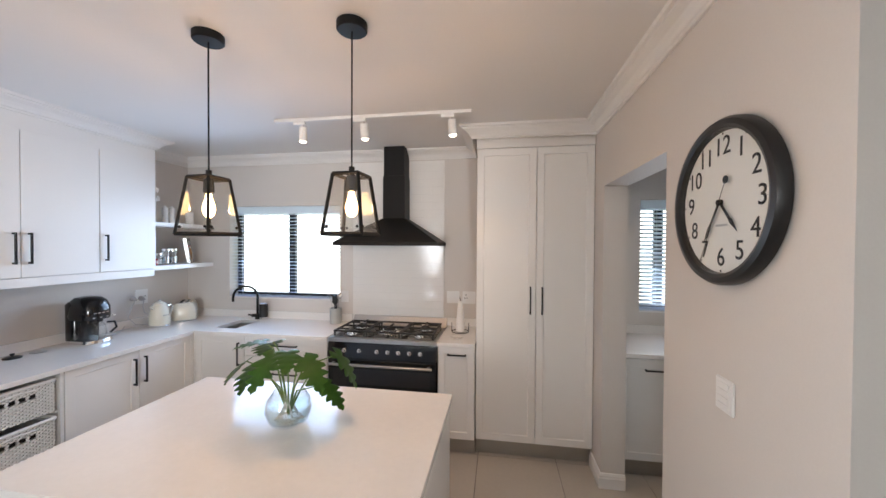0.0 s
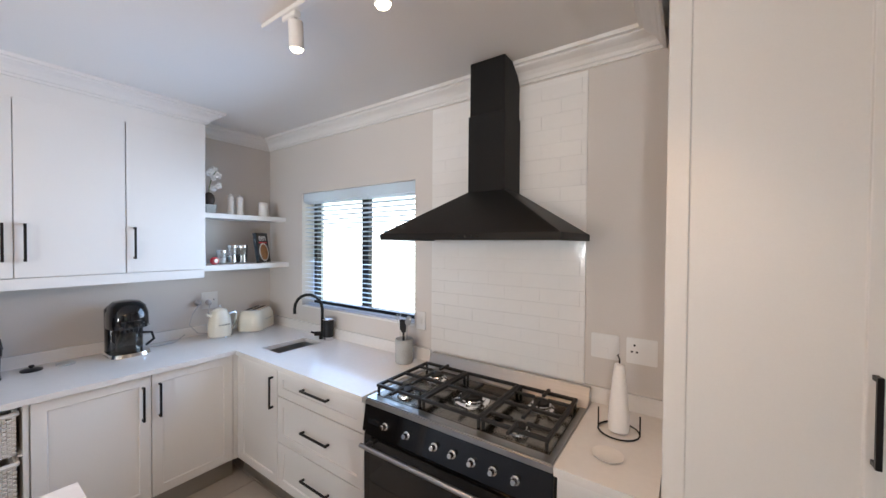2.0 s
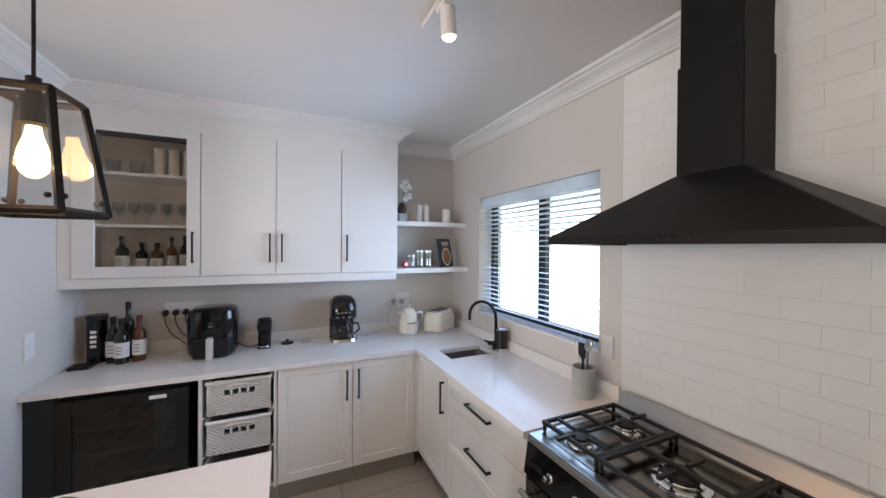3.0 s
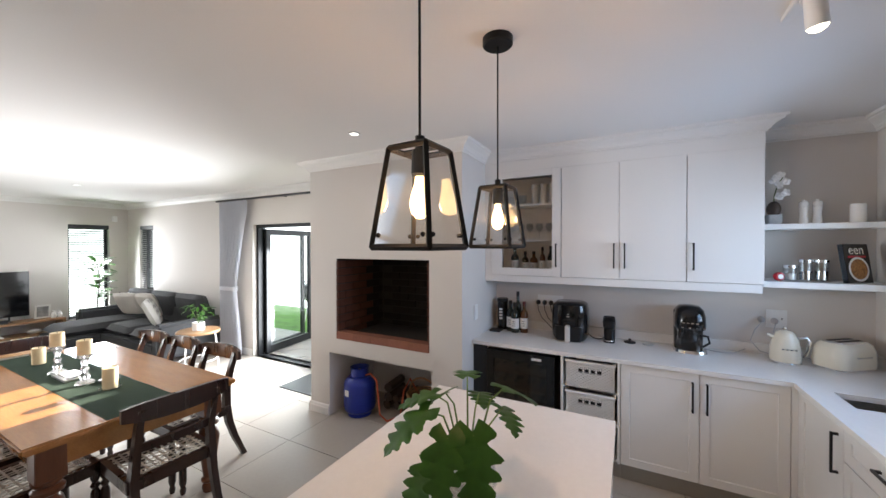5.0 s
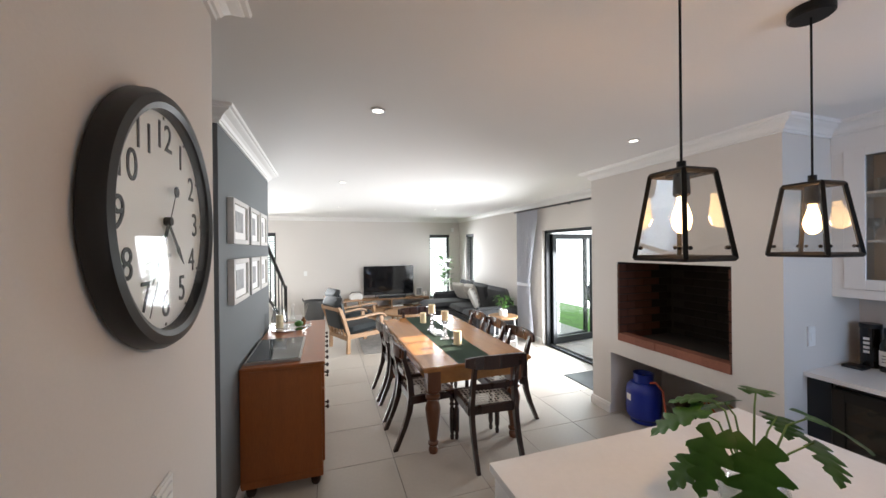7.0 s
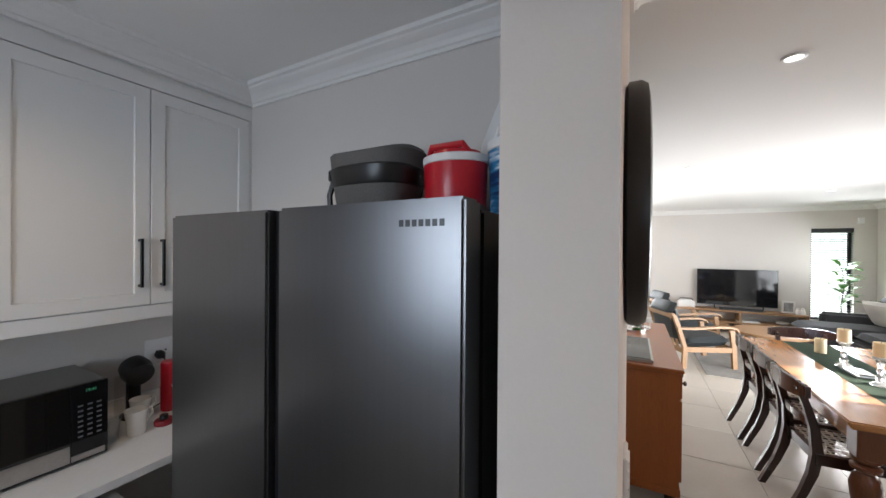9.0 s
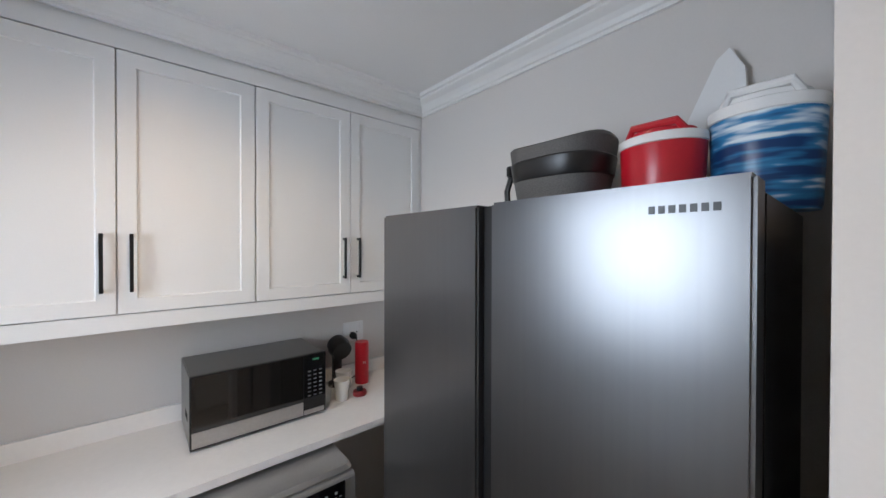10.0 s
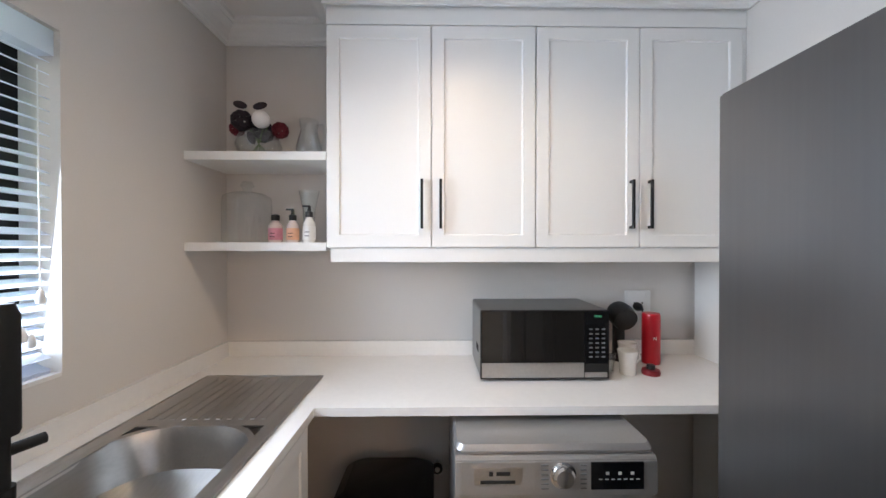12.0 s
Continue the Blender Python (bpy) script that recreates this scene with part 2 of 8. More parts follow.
CLOCKG = clear("clock cover glass", (0.97, 0.98, 0.98), gloss=0.008, graze=0.12)
THIN = clear("clear drinking glass", (0.97, 0.98, 0.98), gloss=0.1, graze=0.75)
TINTG = clear("tinted pendant glass", (0.95, 0.94, 0.92), rough=0.03, gloss=0.12)
SMOKE = clear("smoked cabinet glass", (0.95, 0.94, 0.92), gloss=0.03)
COOLERG = clear("smoked cooler door glass", (0.45, 0.43, 0.4), gloss=0.07)
STEELD = mat("stained hob steel", (0.2, 0.18, 0.155), 0.22, 1.0, grain=60, vary=0.3, bump=0.02, blotch=9)
WATER = clear("water", (0.9, 0.93, 0.88), gloss=0.06)
AMBER = mat("amber spirit bottle", (0.12, 0.045, 0.012), 0.12, vary=0.1, bump=0.0, coat=0.4)
GREENB = mat("dark wine bottle glass", (0.012, 0.016, 0.01), 0.1, vary=0.1, bump=0.0, coat=0.4)
FILAMENT = glow("lit filament bulb", (1.0, 0.62, 0.26), 2.0)
LAMP = glow("lit lamp face", (1.0, 0.85, 0.65), 1.5)
LAMPCOOL = glow("lit downlight face", (1.0, 0.95, 0.86), 1.2)
SOUNDING = mat("dark brown earthenware", (0.06, 0.04, 0.03), 0.5, vary=0.2, bump=0.1)
PETAL = mat("white petal", (0.8, 0.78, 0.76), 0.6, vary=0.05, bump=0.05)
DARKRED = mat("deep crimson petal", (0.15, 0.008, 0.02), 0.6, vary=0.2, bump=0.05)
BLACKPET = mat("near-black petal", (0.02, 0.012, 0.018), 0.6, vary=0.2, bump=0.05)
PRINT = mat("grey photograph print", (0.3, 0.3, 0.3), 0.5, grain=9, vary=0.6, bump=0.0, blotch=14)
FRAMEW = mat("whitewashed picture frame wood", (0.55, 0.53, 0.5), 0.5, grain=40, vary=0.12, bump=0.08)


# ---- mesh helpers ----
SHIFT = {}


def bx(bm, x0, y0, z0, x1, y1, z1):
    v = [bm.verts.new((x, y, z)) for x in (x0, x1) for y in (y0, y1) for z in (z0, z1)]
    for f in ((0, 1, 3, 2), (4, 6, 7, 5), (0, 4, 5, 1), (2, 3, 7, 6), (0, 2, 6, 4), (1, 5, 7, 3)):
        bm.faces.new([v[i] for i in f])
    return v


def box(x0, y0, z0, x1, y1, z1):
    bm = bmesh.new()
    bx(bm, x0, y0, z0, x1, y1, z1)
    return bm


def boxes(*rows):
    bm = bmesh.new()
    for r in rows:
        bx(bm, *r)
    return bm


def lathe(prof, c=(0, 0, 0), n=24, bm=None, squash=1.0):
    bm = bm or bmesh.new()
    rings = []
    for r, z in prof:
        if r < 1e-5:
            rings.append([bm.verts.new((c[0], c[1], c[2] + z))])
        else:
            rings.append([bm.verts.new((c[0] + r * math.cos(2 * math.pi * i / n), c[1] + squash * r * math.sin(2 * math.pi * i / n), c[2] + z)) for i in range(n)])
    for a, b in zip(rings, rings[1:]):
        for i in range(n):
            j = (i + 1) % n
            if len(a) == 1 and len(b) == 1:
                continue
            if len(a) == 1:
                bm.faces.new((a[0], b[j], b[i]))
            elif len(b) == 1:
                bm.faces.new((a[i], a[j], b[0]))
            else:
                bm.faces.new((a[i], a[j], b[j], b[i]))
    return bm


def cyl(c, r, z0, z1, n=20, bm=None):
    return lathe([(0, z0), (r, z0), (r, z1), (0, z1)], c, n, bm)


def tube(pts, r, n=8, bm=None, taper=1.0):
    bm = bm or bmesh.new()
    pts = [Vector(p) for p in pts]
    rings, up = [], None
    for i, p in enumerate(pts):
        d = (pts[min(i + 1, len(pts) - 1)] - pts[max(i - 1, 0)]).normalized()
        if up is None:
            up = Vector((0, 0, 1)) if abs(d.z) < 0.9 else Vector((1, 0, 0))
        s = d.cross(up).normalized()
        up = s.cross(d).normalized()
        k = r * (1 + (taper - 1) * i / max(1, len(pts) - 1))
        rings.append([bm.verts.new(p + k * (math.cos(2 * math.pi * j / n) * s + math.sin(2 * math.pi * j / n) * up)) for j in range(n)])
    for a, b in zip(rings, rings[1:]):
        for j in range(n):
            bm.faces.new((a[j], a[(j + 1) % n], b[(j + 1) % n], b[j]))
    bm.faces.new(rings[0][::-1])
    bm.faces.new(rings[-1])
    return bm


def prism(poly, axis, a, b, bm=None):
    """poly in the two other axes, extruded from a to b along the axis."""
    bm = bm or bmesh.new()

    def at(p, q):
        return {"x": (q, p[0], p[1]), "y": (p[0], q, p[1]), "z": (p[0], p[1], q)}[axis]

    lo, hi = [bm.verts.new(at(p, a)) for p in poly], [bm.verts.new(at(p, b)) for p in poly]
    n = len(poly)
    for i in range(n):
        bm.faces.new((lo[i], lo[(i + 1) % n], hi[(i + 1) % n], hi[i]))
    bm.faces.new(lo[::-1])
    bm.faces.new(hi)
    return bm


def round_rect(w, d, r, n=5):
    """Corner-rounded rectangle round the origin."""
    out = []
    for cx, cy, a0 in ((w / 2 - r, d / 2 - r, 0), (-w / 2 + r, d / 2 - r, 90), (-w / 2 + r, -d / 2 + r, 180), (w / 2 - r, -d / 2 + r, 270)):
        for i in range(n + 1):
            a = radians(a0 + 90 * i / n)
            out.append((cx + r * math.cos(a), cy + r * math.sin(a)))
    return out


def loft(sections, bm=None, cap=True):
    """Skin rings of equal length, each a list of points."""
    bm = bm or bmesh.new()
    rings = [[bm.verts.new(p) for p in s] for s in sections]
    n = len(rings[0])
    for a, b in zip(rings, rings[1:]):
        for i in range(n):
            bm.faces.new((a[i], a[(i + 1) % n], b[(i + 1) % n], b[i]))
    if cap:
        bm.faces.new(rings[0][::-1])
        bm.faces.new(rings[-1])
    return bm


def ball(c, r, scale=(1, 1, 1), bm=None, n=16):
    bm = bm or bmesh.new()
    bmesh.ops.create_uvsphere(bm, u_segments=n, v_segments=max(6, n // 2), radius=r, matrix=Matrix.Translation(c) @ Matrix.Diagonal((*scale, 1)))
    return bm


def cushion_mesh(w, d, h, at=(0, 0, 0), n=10, puff=0.5, bm=None):
    """A stuffed pad: w along x, d along y, h high."""
    bm = bm or bmesh.new()
    grid = []
    for side in (1, -1):
        rows = []
        for i in range(n + 1):
            row = []
            for j in range(n + 1):
                u, v = 2 * i / n - 1, 2 * j / n - 1
                k = ((1 - u ** 4) * (1 - v ** 4)) ** puff
                pinch = 1 - 0.06 * (u * u + v * v) * 0.5
                row.append(bm.verts.new((at[0] + u * w / 2 * pinch, at[1] + v * d / 2 * pinch, at[2] + h / 2 + side * h / 2 * k)))
            rows.append(row)
        grid.append(rows)
    for s, rows in enumerate(grid):
        for i in range(n):
            for j in range(n):
                q = (rows[i][j], rows[i + 1][j], rows[i + 1][j + 1], rows[i][j + 1])
                bm.faces.new(q if s == 0 else q[::-1])
    bmesh.ops.remove_doubles(bm, verts=bm.verts, dist=1e-4)
    return bm


def turn(bm, m):
    bmesh.ops.transform(bm, matrix=m, verts=bm.verts)
    return bm


def mesh_of(name, bm, material, bevel=0.0, segs=2, smooth=True):
    if bevel:
        sharp = [e for e in bm.edges if len(e.link_faces) == 2 and e.calc_face_angle(0) > 0.5]
        bmesh.ops.bevel(bm, geom=sharp, offset=bevel, segments=segs, affect="EDGES", clamp_overlap=True)
    bmesh.ops.recalc_face_normals(bm, faces=bm.faces)
    if smooth:
        for f in bm.faces:
            f.smooth = True
        for e in bm.edges:
            if len(e.link_faces) == 2 and e.calc_face_angle(0) > 0.6:
                e.smooth = False
    me = bpy.data.meshes.new(name)
    bm.to_mesh(me)
    bm.free()
    if material:
        me.materials.append(material)
    return me


def thing(name, at, label, category, group=""):
    ob = new(name)
    ob.location = at
    ob.empty_display_size = 0.1
    SHIFT[ob.name] = Vector(at)
    return tagged(ob, label, category, group)


def part(name, bm, material, parent, label="", bevel=0.0, segs=2, smooth=True):
    s = SHIFT[parent.name]
    if s.length:
        bmesh.ops.translate(bm, verts=bm.verts, vec=-s)
    ob = new(name, mesh_of(name, bm, material, bevel, segs, smooth))
    ob.parent = parent
    SHIFT[ob.name] = s
    return tagged(ob, label)


def solo(name, bm, material, label="", category="", group="", kind="", bevel=0.0, segs=2, smooth=True):
    """One mesh that is a thing, or a piece of the setting, of its own."""
    ob = new(name, mesh_of(name, bm, material, bevel, segs, smooth))
    SHIFT[ob.name] = Vector((0, 0, 0))
    return tagged(ob, label, category, group, kind)


def words(name, text, size, m, material, parent, depth=0.0006, align="CENTER"):
    cu = bpy.data.curves.new(name, "FONT")
    cu.body, cu.size, cu.extrude, cu.align_x, cu.align_y = text, size, depth, align, "CENTER"
    tmp = bpy.data.objects.new("lettering", cu)
    scene.collection.objects.link(tmp)
    bpy.context.view_layer.update()
    me = bpy.data.meshes.new_from_object(tmp)
    bpy.data.objects.remove(tmp)
    me.name = name
    me.materials.clear()
    me.materials.append(material)
    ob = new(name, me)
    ob.parent = parent
    ob.matrix_basis = Matrix.Translation(-SHIFT[parent.name]) @ m
    return ob


def structure(name, bm, material, label, category, bevel=0.0):
    return solo(name, bm, material, label, category, kind="structure", bevel=bevel, smooth=False)


def pierced(axis, a, b, u0, u1, z0, z1, holes=()):
    """A wall slab between a and b along the axis, with rectangular openings (u0, u1, z0, z1)."""
    bm = bmesh.new()
    us = sorted({u0, u1, *[h[0] for h in holes], *[h[1] for h in holes]})
    for ua, ub in zip(us, us[1:]):
        cuts = sorted((h[2], h[3]) for h in holes if h[0] < ub - 1e-6 and h[1] > ua + 1e-6)
        z = z0
        for ca, cb in cuts + [(z1, z1)]:
            if ca > z + 1e-6:
                bx(bm, *((ua, a, z, ub, b, ca) if axis == "y" else (a, ua, z, b, ub, ca)))
            z = max(z, cb)
    return bm


def sweep(path, profile, closed=False):
    """A moulding: profile points (out, z) carried along a plan path with the room on its left."""
    bm = bmesh.new()
    pts = [Vector(p) for p in path]
    n = len(pts)
    rings = []
    for i, p in enumerate(pts):
        da = (p - pts[i - 1]).normalized() if i or closed else None
        db = (pts[(i + 1) % n] - p).normalized() if i < n - 1 or closed else None
        da, db = da or db, db or da
        na, nb = Vector((-da.y, da.x)), Vector((-db.y, db.x))
        m = (na + nb) / (1 + na.dot(nb))
        rings.append([bm.verts.new((p.x + m.x * o, p.y + m.y * o, z)) for o, z in profile])
    k = len(profile)
    for i in range(n if closed else n - 1):
        a, b = rings[i], rings[(i + 1) % n]
        for j in range(k - 1):
            bm.faces.new((a[j], b[j], b[j + 1], a[j + 1]))
    if not closed:
        bm.faces.new(rings[0])
        bm.faces.new(rings[-1][::-1])
    return bm


# ---- the setting ----
CZ = 2.575
XL, YB, YF, XC, XC2, XS, XR = -2.25, 3.0, -7.8, 1.78, 1.935, 3.95, 4.3
KW = (-1.745, -0.505, 1.1, 2.06)     # kitchen window
SW = (2.3, 3.155, 1.085, 2.075)      # scullery window
FW = (-1.953, -1.352, 0.33, 2.14)     # window beside the television
DW = (-7.3, -6.74, 0.82, 2.13)      # side window by the sofa
DOOR = (-3.66, -1.5, 0.0, 2.05)     # garden door
RW = (2.62, 3.9, 0.33, 2.18)        # window by the stair

structure("wall_north", pierced("y", YB, YB + 0.22, XL - 0.22, XS + 0.22, -0.1, 2.9, (KW, SW)), WALL, "warm grey painted kitchen wall with two windows", "wall")
structure("wall_west", pierced("x", XL - 0.22, XL, YF - 0.22, YB, -0.1, 2.9, (DW, DOOR)), WALL, "warm grey painted wall with garden door and narrow window", "wall")
structure("wall_south", pierced("y", YF - 0.22, YF, XL, XR + 0.22, -0.1, 2.9, (FW, RW)), WALL, "pale grey painted wall behind the television", "wall")
structure("wall_clock", pierced("x", XC, XC2, 0.5, YB, -0.1, 2.9, ((1.315, 2.225, -0.2, 2.078),)), WALL, "warm grey wall with a doorless scullery opening", "wall", bevel=0.004)
structure("wall_scullery_south", box(XC2, 0.5, -0.1, XR + 0.22, 0.57, 2.9), WALL, "plain warm grey scullery wall behind the fridge", "wall")
structure("wall_scullery_east", box(XS, 0.57, -0.1, XS + 0.22, YB, 2.9), WALL, "plain warm grey scullery wall", "wall")
structure("wall_accent", box(2.03, -2.4, -0.1, 2.2, -0.55, CZ + 0.1), GREY, "charcoal painted accent wall with picture frames", "wall")
structure("wall_passage", box(2.2, -0.75, -0.1, XR, -0.55, CZ + 0.1), GREY, "charcoal painted passage wall", "wall")
structure("wall_east", box(XR, YF, -0.1, XR + 0.22, 0.5, 2.9), WALL, "plain pale grey stair hall wall", "wall")
structure("ceiling", box(XL, YF, CZ, XR, YB, CZ + 0.12), CEIL, "smooth white painted ceiling with downlights", "ceiling")

CORNICE = [(o, CZ - 0.86 * d) for o, d in ((0.0, 0.105), (0.012, 0.105), (0.014, 0.09), (0.022, 0.086), (0.03, 0.068), (0.046, 0.05), (0.07, 0.036), (0.078, 0.03), (0.08, 0.022), (0.095, 0.018), (0.1, 0.0))]
structure("cornice_main", sweep([(XR, 0.5), (XC, 0.5), (XC, 2.4), (0.87, 2.4), (0.87, YB), (XL, YB), (XL, 2.333), (-1.91, 2.333), (-1.91, 0.31), (-1.39, 0.31), (-1.39, -1.43), (XL, -1.43), (XL, YF), (XR, YF)], CORNICE), TRIM, "white moulded plaster cornice", "cornice")
structure("cornice_scullery", sweep([(XC2, 0.57), (3.635, 0.57), (3.635, 2.396), (XS, 2.396), (XS, YB), (XC2, YB)], CORNICE, True), TRIM, "white moulded plaster cornice", "cornice")
structure("cornice_accent", sweep([(2.2, -2.4), (2.03, -2.4), (2.03, -0.55), (XR, -0.55)], CORNICE), TRIM, "white moulded plaster cornice", "cornice")
SKIRT = [(0.0, 0.0), (0.018, 0.0), (0.018, 0.07), (0.014, 0.078), (0.014, 0.088), (0.008, 0.1), (0.0, 0.102)]
structure("baseboard_chimney", sweep([(-1.39, 0.29), (-1.39, 0.02), ], SKIRT), TRIM, "white moulded skirting board", "baseboard")
structure("baseboard_chimney_end", sweep([(-1.39, -1.17), (-1.39, -1.43), (XL, -1.43), (XL, -1.5)], SKIRT), TRIM, "white moulded skirting board", "baseboard")
structure("baseboard_west", sweep([(XL, -3.7), (XL, YF), (XR, YF)], SKIRT), TRIM, "white moulded skirting board", "baseboard")
structure("baseboard_clock", sweep([(XR, 0.5), (XC, 0.5), (XC, 1.315), (XC2, 1.315)], SKIRT), TRIM, "white moulded skirting board", "baseboard")
structure("baseboard_pier", sweep([(XC2, 2.225), (XC, 2.225), (XC, 2.47)], SKIRT), TRIM, "white moulded skirting board", "baseboard")
structure("baseboard_accent", sweep([(2.2, -2.4), (2.03, -2.4), (2.03, -0.55), (XR, -0.55)], SKIRT), TRIM, "white moulded skirting board", "baseboard")

# chimney breast with braai opening and store niche
bm = bmesh.new()
CX, CB = -1.39, XL
bx(bm, CB, -1.43, 1.592, CX, 0.31, CZ)
bx(bm, CB, -1.43, 0.0, CX, -1.17, 0.64)
bx(bm, CB, -1.43, 0.64, CX, 0.31, 0.79)
bx(bm, CB, -1.43, 0.79, CX, -1.075, 1.592)
bx(bm, CB, 0.0, 0.79, CX, 0.31, 1.592)
bx(bm, CB, 0.02, 0.0, CX, 0.31, 0.64)
bx(bm, CB, -1.17, 0.0, -2.1, 0.02, 0.64)
bx(bm, CB, -1.075, 0.79, -2.12, 0.0, 1.592)
CHIM = structure("wall_chimney", bm, WALL, "warm grey chimney breast with built-in brick braai", "chimney")

FLOOR_OB = structure("floor", box(XL - 0.22, YF - 0.22, -0.2, XR + 0.22, YB + 0.22, -0.006), FGROUT, "beige porcelain tiled floor", "floor")
structure("ground", box(-60, -60, -0.6, 60, 60, -0.21), GRASS, "green lawn outside the garden door", "lawn")
structure("lawn_bed", box(-5.75, -9.0, -0.22, -3.7, 3.4, -0.03), GRASS, "green lawn strip beside the patio", "lawn")
structure("patio", box(-3.7, -9.0, -0.22, XL - 0.2, 3.4, -0.045), FGROUT, "paved patio outside the garden door", "patio")
# Heights invented: the step lets only a strip of sun reach the table.
structure("backdrop_garden_wall", boxes((-5.95, -9.0, -0.25, -5.75, -2.48, 4.4), (-5.95, -2.48, -0.25, -5.75, 6.0, 3.17)), OUTW_GLOW, "white boundary wall behind the lawn, with added glow and invented stepped height", "garden wall")
# Added backdrop walls; their glow whitens the view out of the windows.
structure("backdrop_side_wall", box(-5.75, 5.4, -0.25, 6.0, 5.6, 2.3), OUTW_GLOW, "added glowing white backdrop wall behind the kitchen", "garden wall")
structure("backdrop_far_wall", box(-5.75, -11.6, -0.25, 6.0, -11.4, 2.6), OUTW_GLOW, "added glowing white backdrop wall behind the living room", "garden wall")


# ---- kitchen cabinets ----
def shaker(axis, face, u0, u1, z0, z1, out, rail=0.075):
    """A shaker door panel; face: where its back lies; out: +1 or -1, the way it faces along the axis."""
    bm = flat_front(axis, face, u0, u1, z0, z1, out)
    k = 0 if axis == "x" else 1
    bm.normal_update()
    bmesh.ops.recalc_face_normals(bm, faces=bm.faces)
    front = [f for f in bm.faces if f.normal[k] * out > 0.9]
    bmesh.ops.inset_individual(bm, faces=front, thickness=rail, depth=0.0)
    bmesh.ops.inset_individual(bm, faces=front, thickness=0.004, depth=-0.008)
    return bm


def flat_front(axis, face, u0, u1, z0, z1, out, t=0.02):
    lo, hi = min(face, face + t * out), max(face, face + t * out)
    return box(*((lo, u0, z0, hi, u1, z1) if axis == "x" else (u0, lo, z0, u1, hi, z1)))


def bar_handle(axis, face, u, z, length, out, upright=True):
    """A square black bar pull on two short feet."""
    bm = bmesh.new()
    h, s, r = length / 2, 0.03 * out, 0.0055

    def blk(ua, ub, za, zb, da, db):
        lo, hi = sorted((face + da, face + db))
        bx(bm, *((lo, ua, za, hi, ub, zb) if axis == "x" else (ua, lo, za, ub, hi, zb)))

    if upright:
        blk(u - r, u + r, z - h, z + h, s - 0.01 * out, s)
        for zz in (z - h + 0.007, z + h - 0.007):
            blk(u - r, u + r, zz - 0.006, zz + 0.006, 0, s - 0.009 * out)
    else:
        blk(u - h, u + h, z - r, z + r, s - 0.01 * out, s)
        for uu in (u - h + 0.007, u + h - 0.007):
            blk(uu - 0.006, uu + 0.006, z - r, z + r, 0, s - 0.009 * out)
    return bm


def add_door(cab, axis, face, u0, u1, z0, z1, out, hu=None, hz=None, hl=0.17, upright=True, flat=False, name="door"):
    g = 0.002
    d = part(name, (flat_front if flat else shaker)(axis, face, u0 + g, u1 - g, z0 + g, z1 - g, out), CAB, cab, bevel=0.0015, segs=1)
    if hu is not None:
        part("handle", bar_handle(axis, face + 0.02 * out, hu, hz, hl, out, upright), HANDLE, d, "matt black bar handle", bevel=0.0012, segs=1)
    return d


def carcass(cab, x0, y0, z0, x1, y1, z1):
    return part("body", box(x0, y0, z0, x1, y1, z1), CARC, cab)


def plinth(cab, x0, y0, x1, y1):
    part("plinth", box(x0, y0, 0.0, x1, y1, 0.13), SHADOW, cab, "brushed aluminium plinth")


def plan_slab(z0, z1, *rects):
    """One connected slab from rectangles (x0, y0, x1, y1) laid edge to edge."""
    bm = bmesh.new()
    xs = sorted({round(v, 4) for r in rects for v in (r[0], r[2])})
    ys = sorted({round(v, 4) for r in rects for v in (r[1], r[3])})
    full = {(i, j) for i in range(len(xs) - 1) for j in range(len(ys) - 1) for r in rects if r[0] - 1e-4 <= xs[i] and xs[i + 1] <= r[2] + 1e-4 and r[1] - 1e-4 <= ys[j] and ys[j + 1] <= r[3] + 1e-4}
    made = {}

    def v(i, j, z):
        if (i, j, z) not in made:
            made[i, j, z] = bm.verts.new((xs[i], ys[j], z))
        return made[i, j, z]

    for i, j in full:
        bm.faces.new((v(i, j, z1), v(i + 1, j, z1), v(i + 1, j + 1, z1), v(i, j + 1, z1)))
        bm.faces.new((v(i, j + 1, z0), v(i + 1, j + 1, z0), v(i + 1, j, z0), v(i, j, z0)))
        for di, dj, a, b in ((-1, 0, (i, j + 1), (i, j)), (1, 0, (i + 1, j), (i + 1, j + 1)), (0, -1, (i, j), (i + 1, j)), (0, 1, (i + 1, j + 1), (i, j + 1))):
            if (i + di, j + dj) not in full:
                bm.faces.new((v(*a, z0), v(*b, z0), v(*b, z1), v(*a, z1)))
    return bm


BL, BY = -1.63, 2.43      # carcass fronts of the base runs
TOPZ = 0.9

# left run, from the chimney to the corner
c = thing("base_cabinet", (-1.9, 1.88, 0), "white shaker base cabinet with two doors", "cabinet", "kitchen base cabinets")
carcass(c, -2.24, 1.464, 0.13, BL, 2.99, 0.869)
plinth(c, -2.2, 1.464, BL - 0.04, 2.4)
add_door(c, "x", BL, 1.466, 1.93, 0.135, 0.865, 1, 1.89, 0.708, 0.2)
add_door(c, "x", BL, 1.93, 2.38, 0.135, 0.865, 1, 1.968, 0.708, 0.2)
part("filler", box(BL, 2.382, 0.135, BL + 0.018, 2.412, 0.868), CAB, c)

c = thing("basket_unit", (-1.9, 1.24, 0), "white open drawer unit for wicker baskets", "cabinet", "kitchen base cabinets")
part("side_panel", box(-2.24, 1.048, 0.13, BL + 0.02, 1.066, 0.869), CARC, c)
part("side_panel", box(-2.24, 1.444, 0.13, BL + 0.02, 1.462, 0.869), CARC, c)
part("back_panel", box(-2.24, 1.066, 0.13, -2.2, 1.462, 0.869), SATINB, c)
part("bottom", box(-2.2, 1.066, 0.13, BL, 1.444, 0.148), CARC, c)
plinth(c, -2.2, 1.048, BL - 0.04, 1.462)
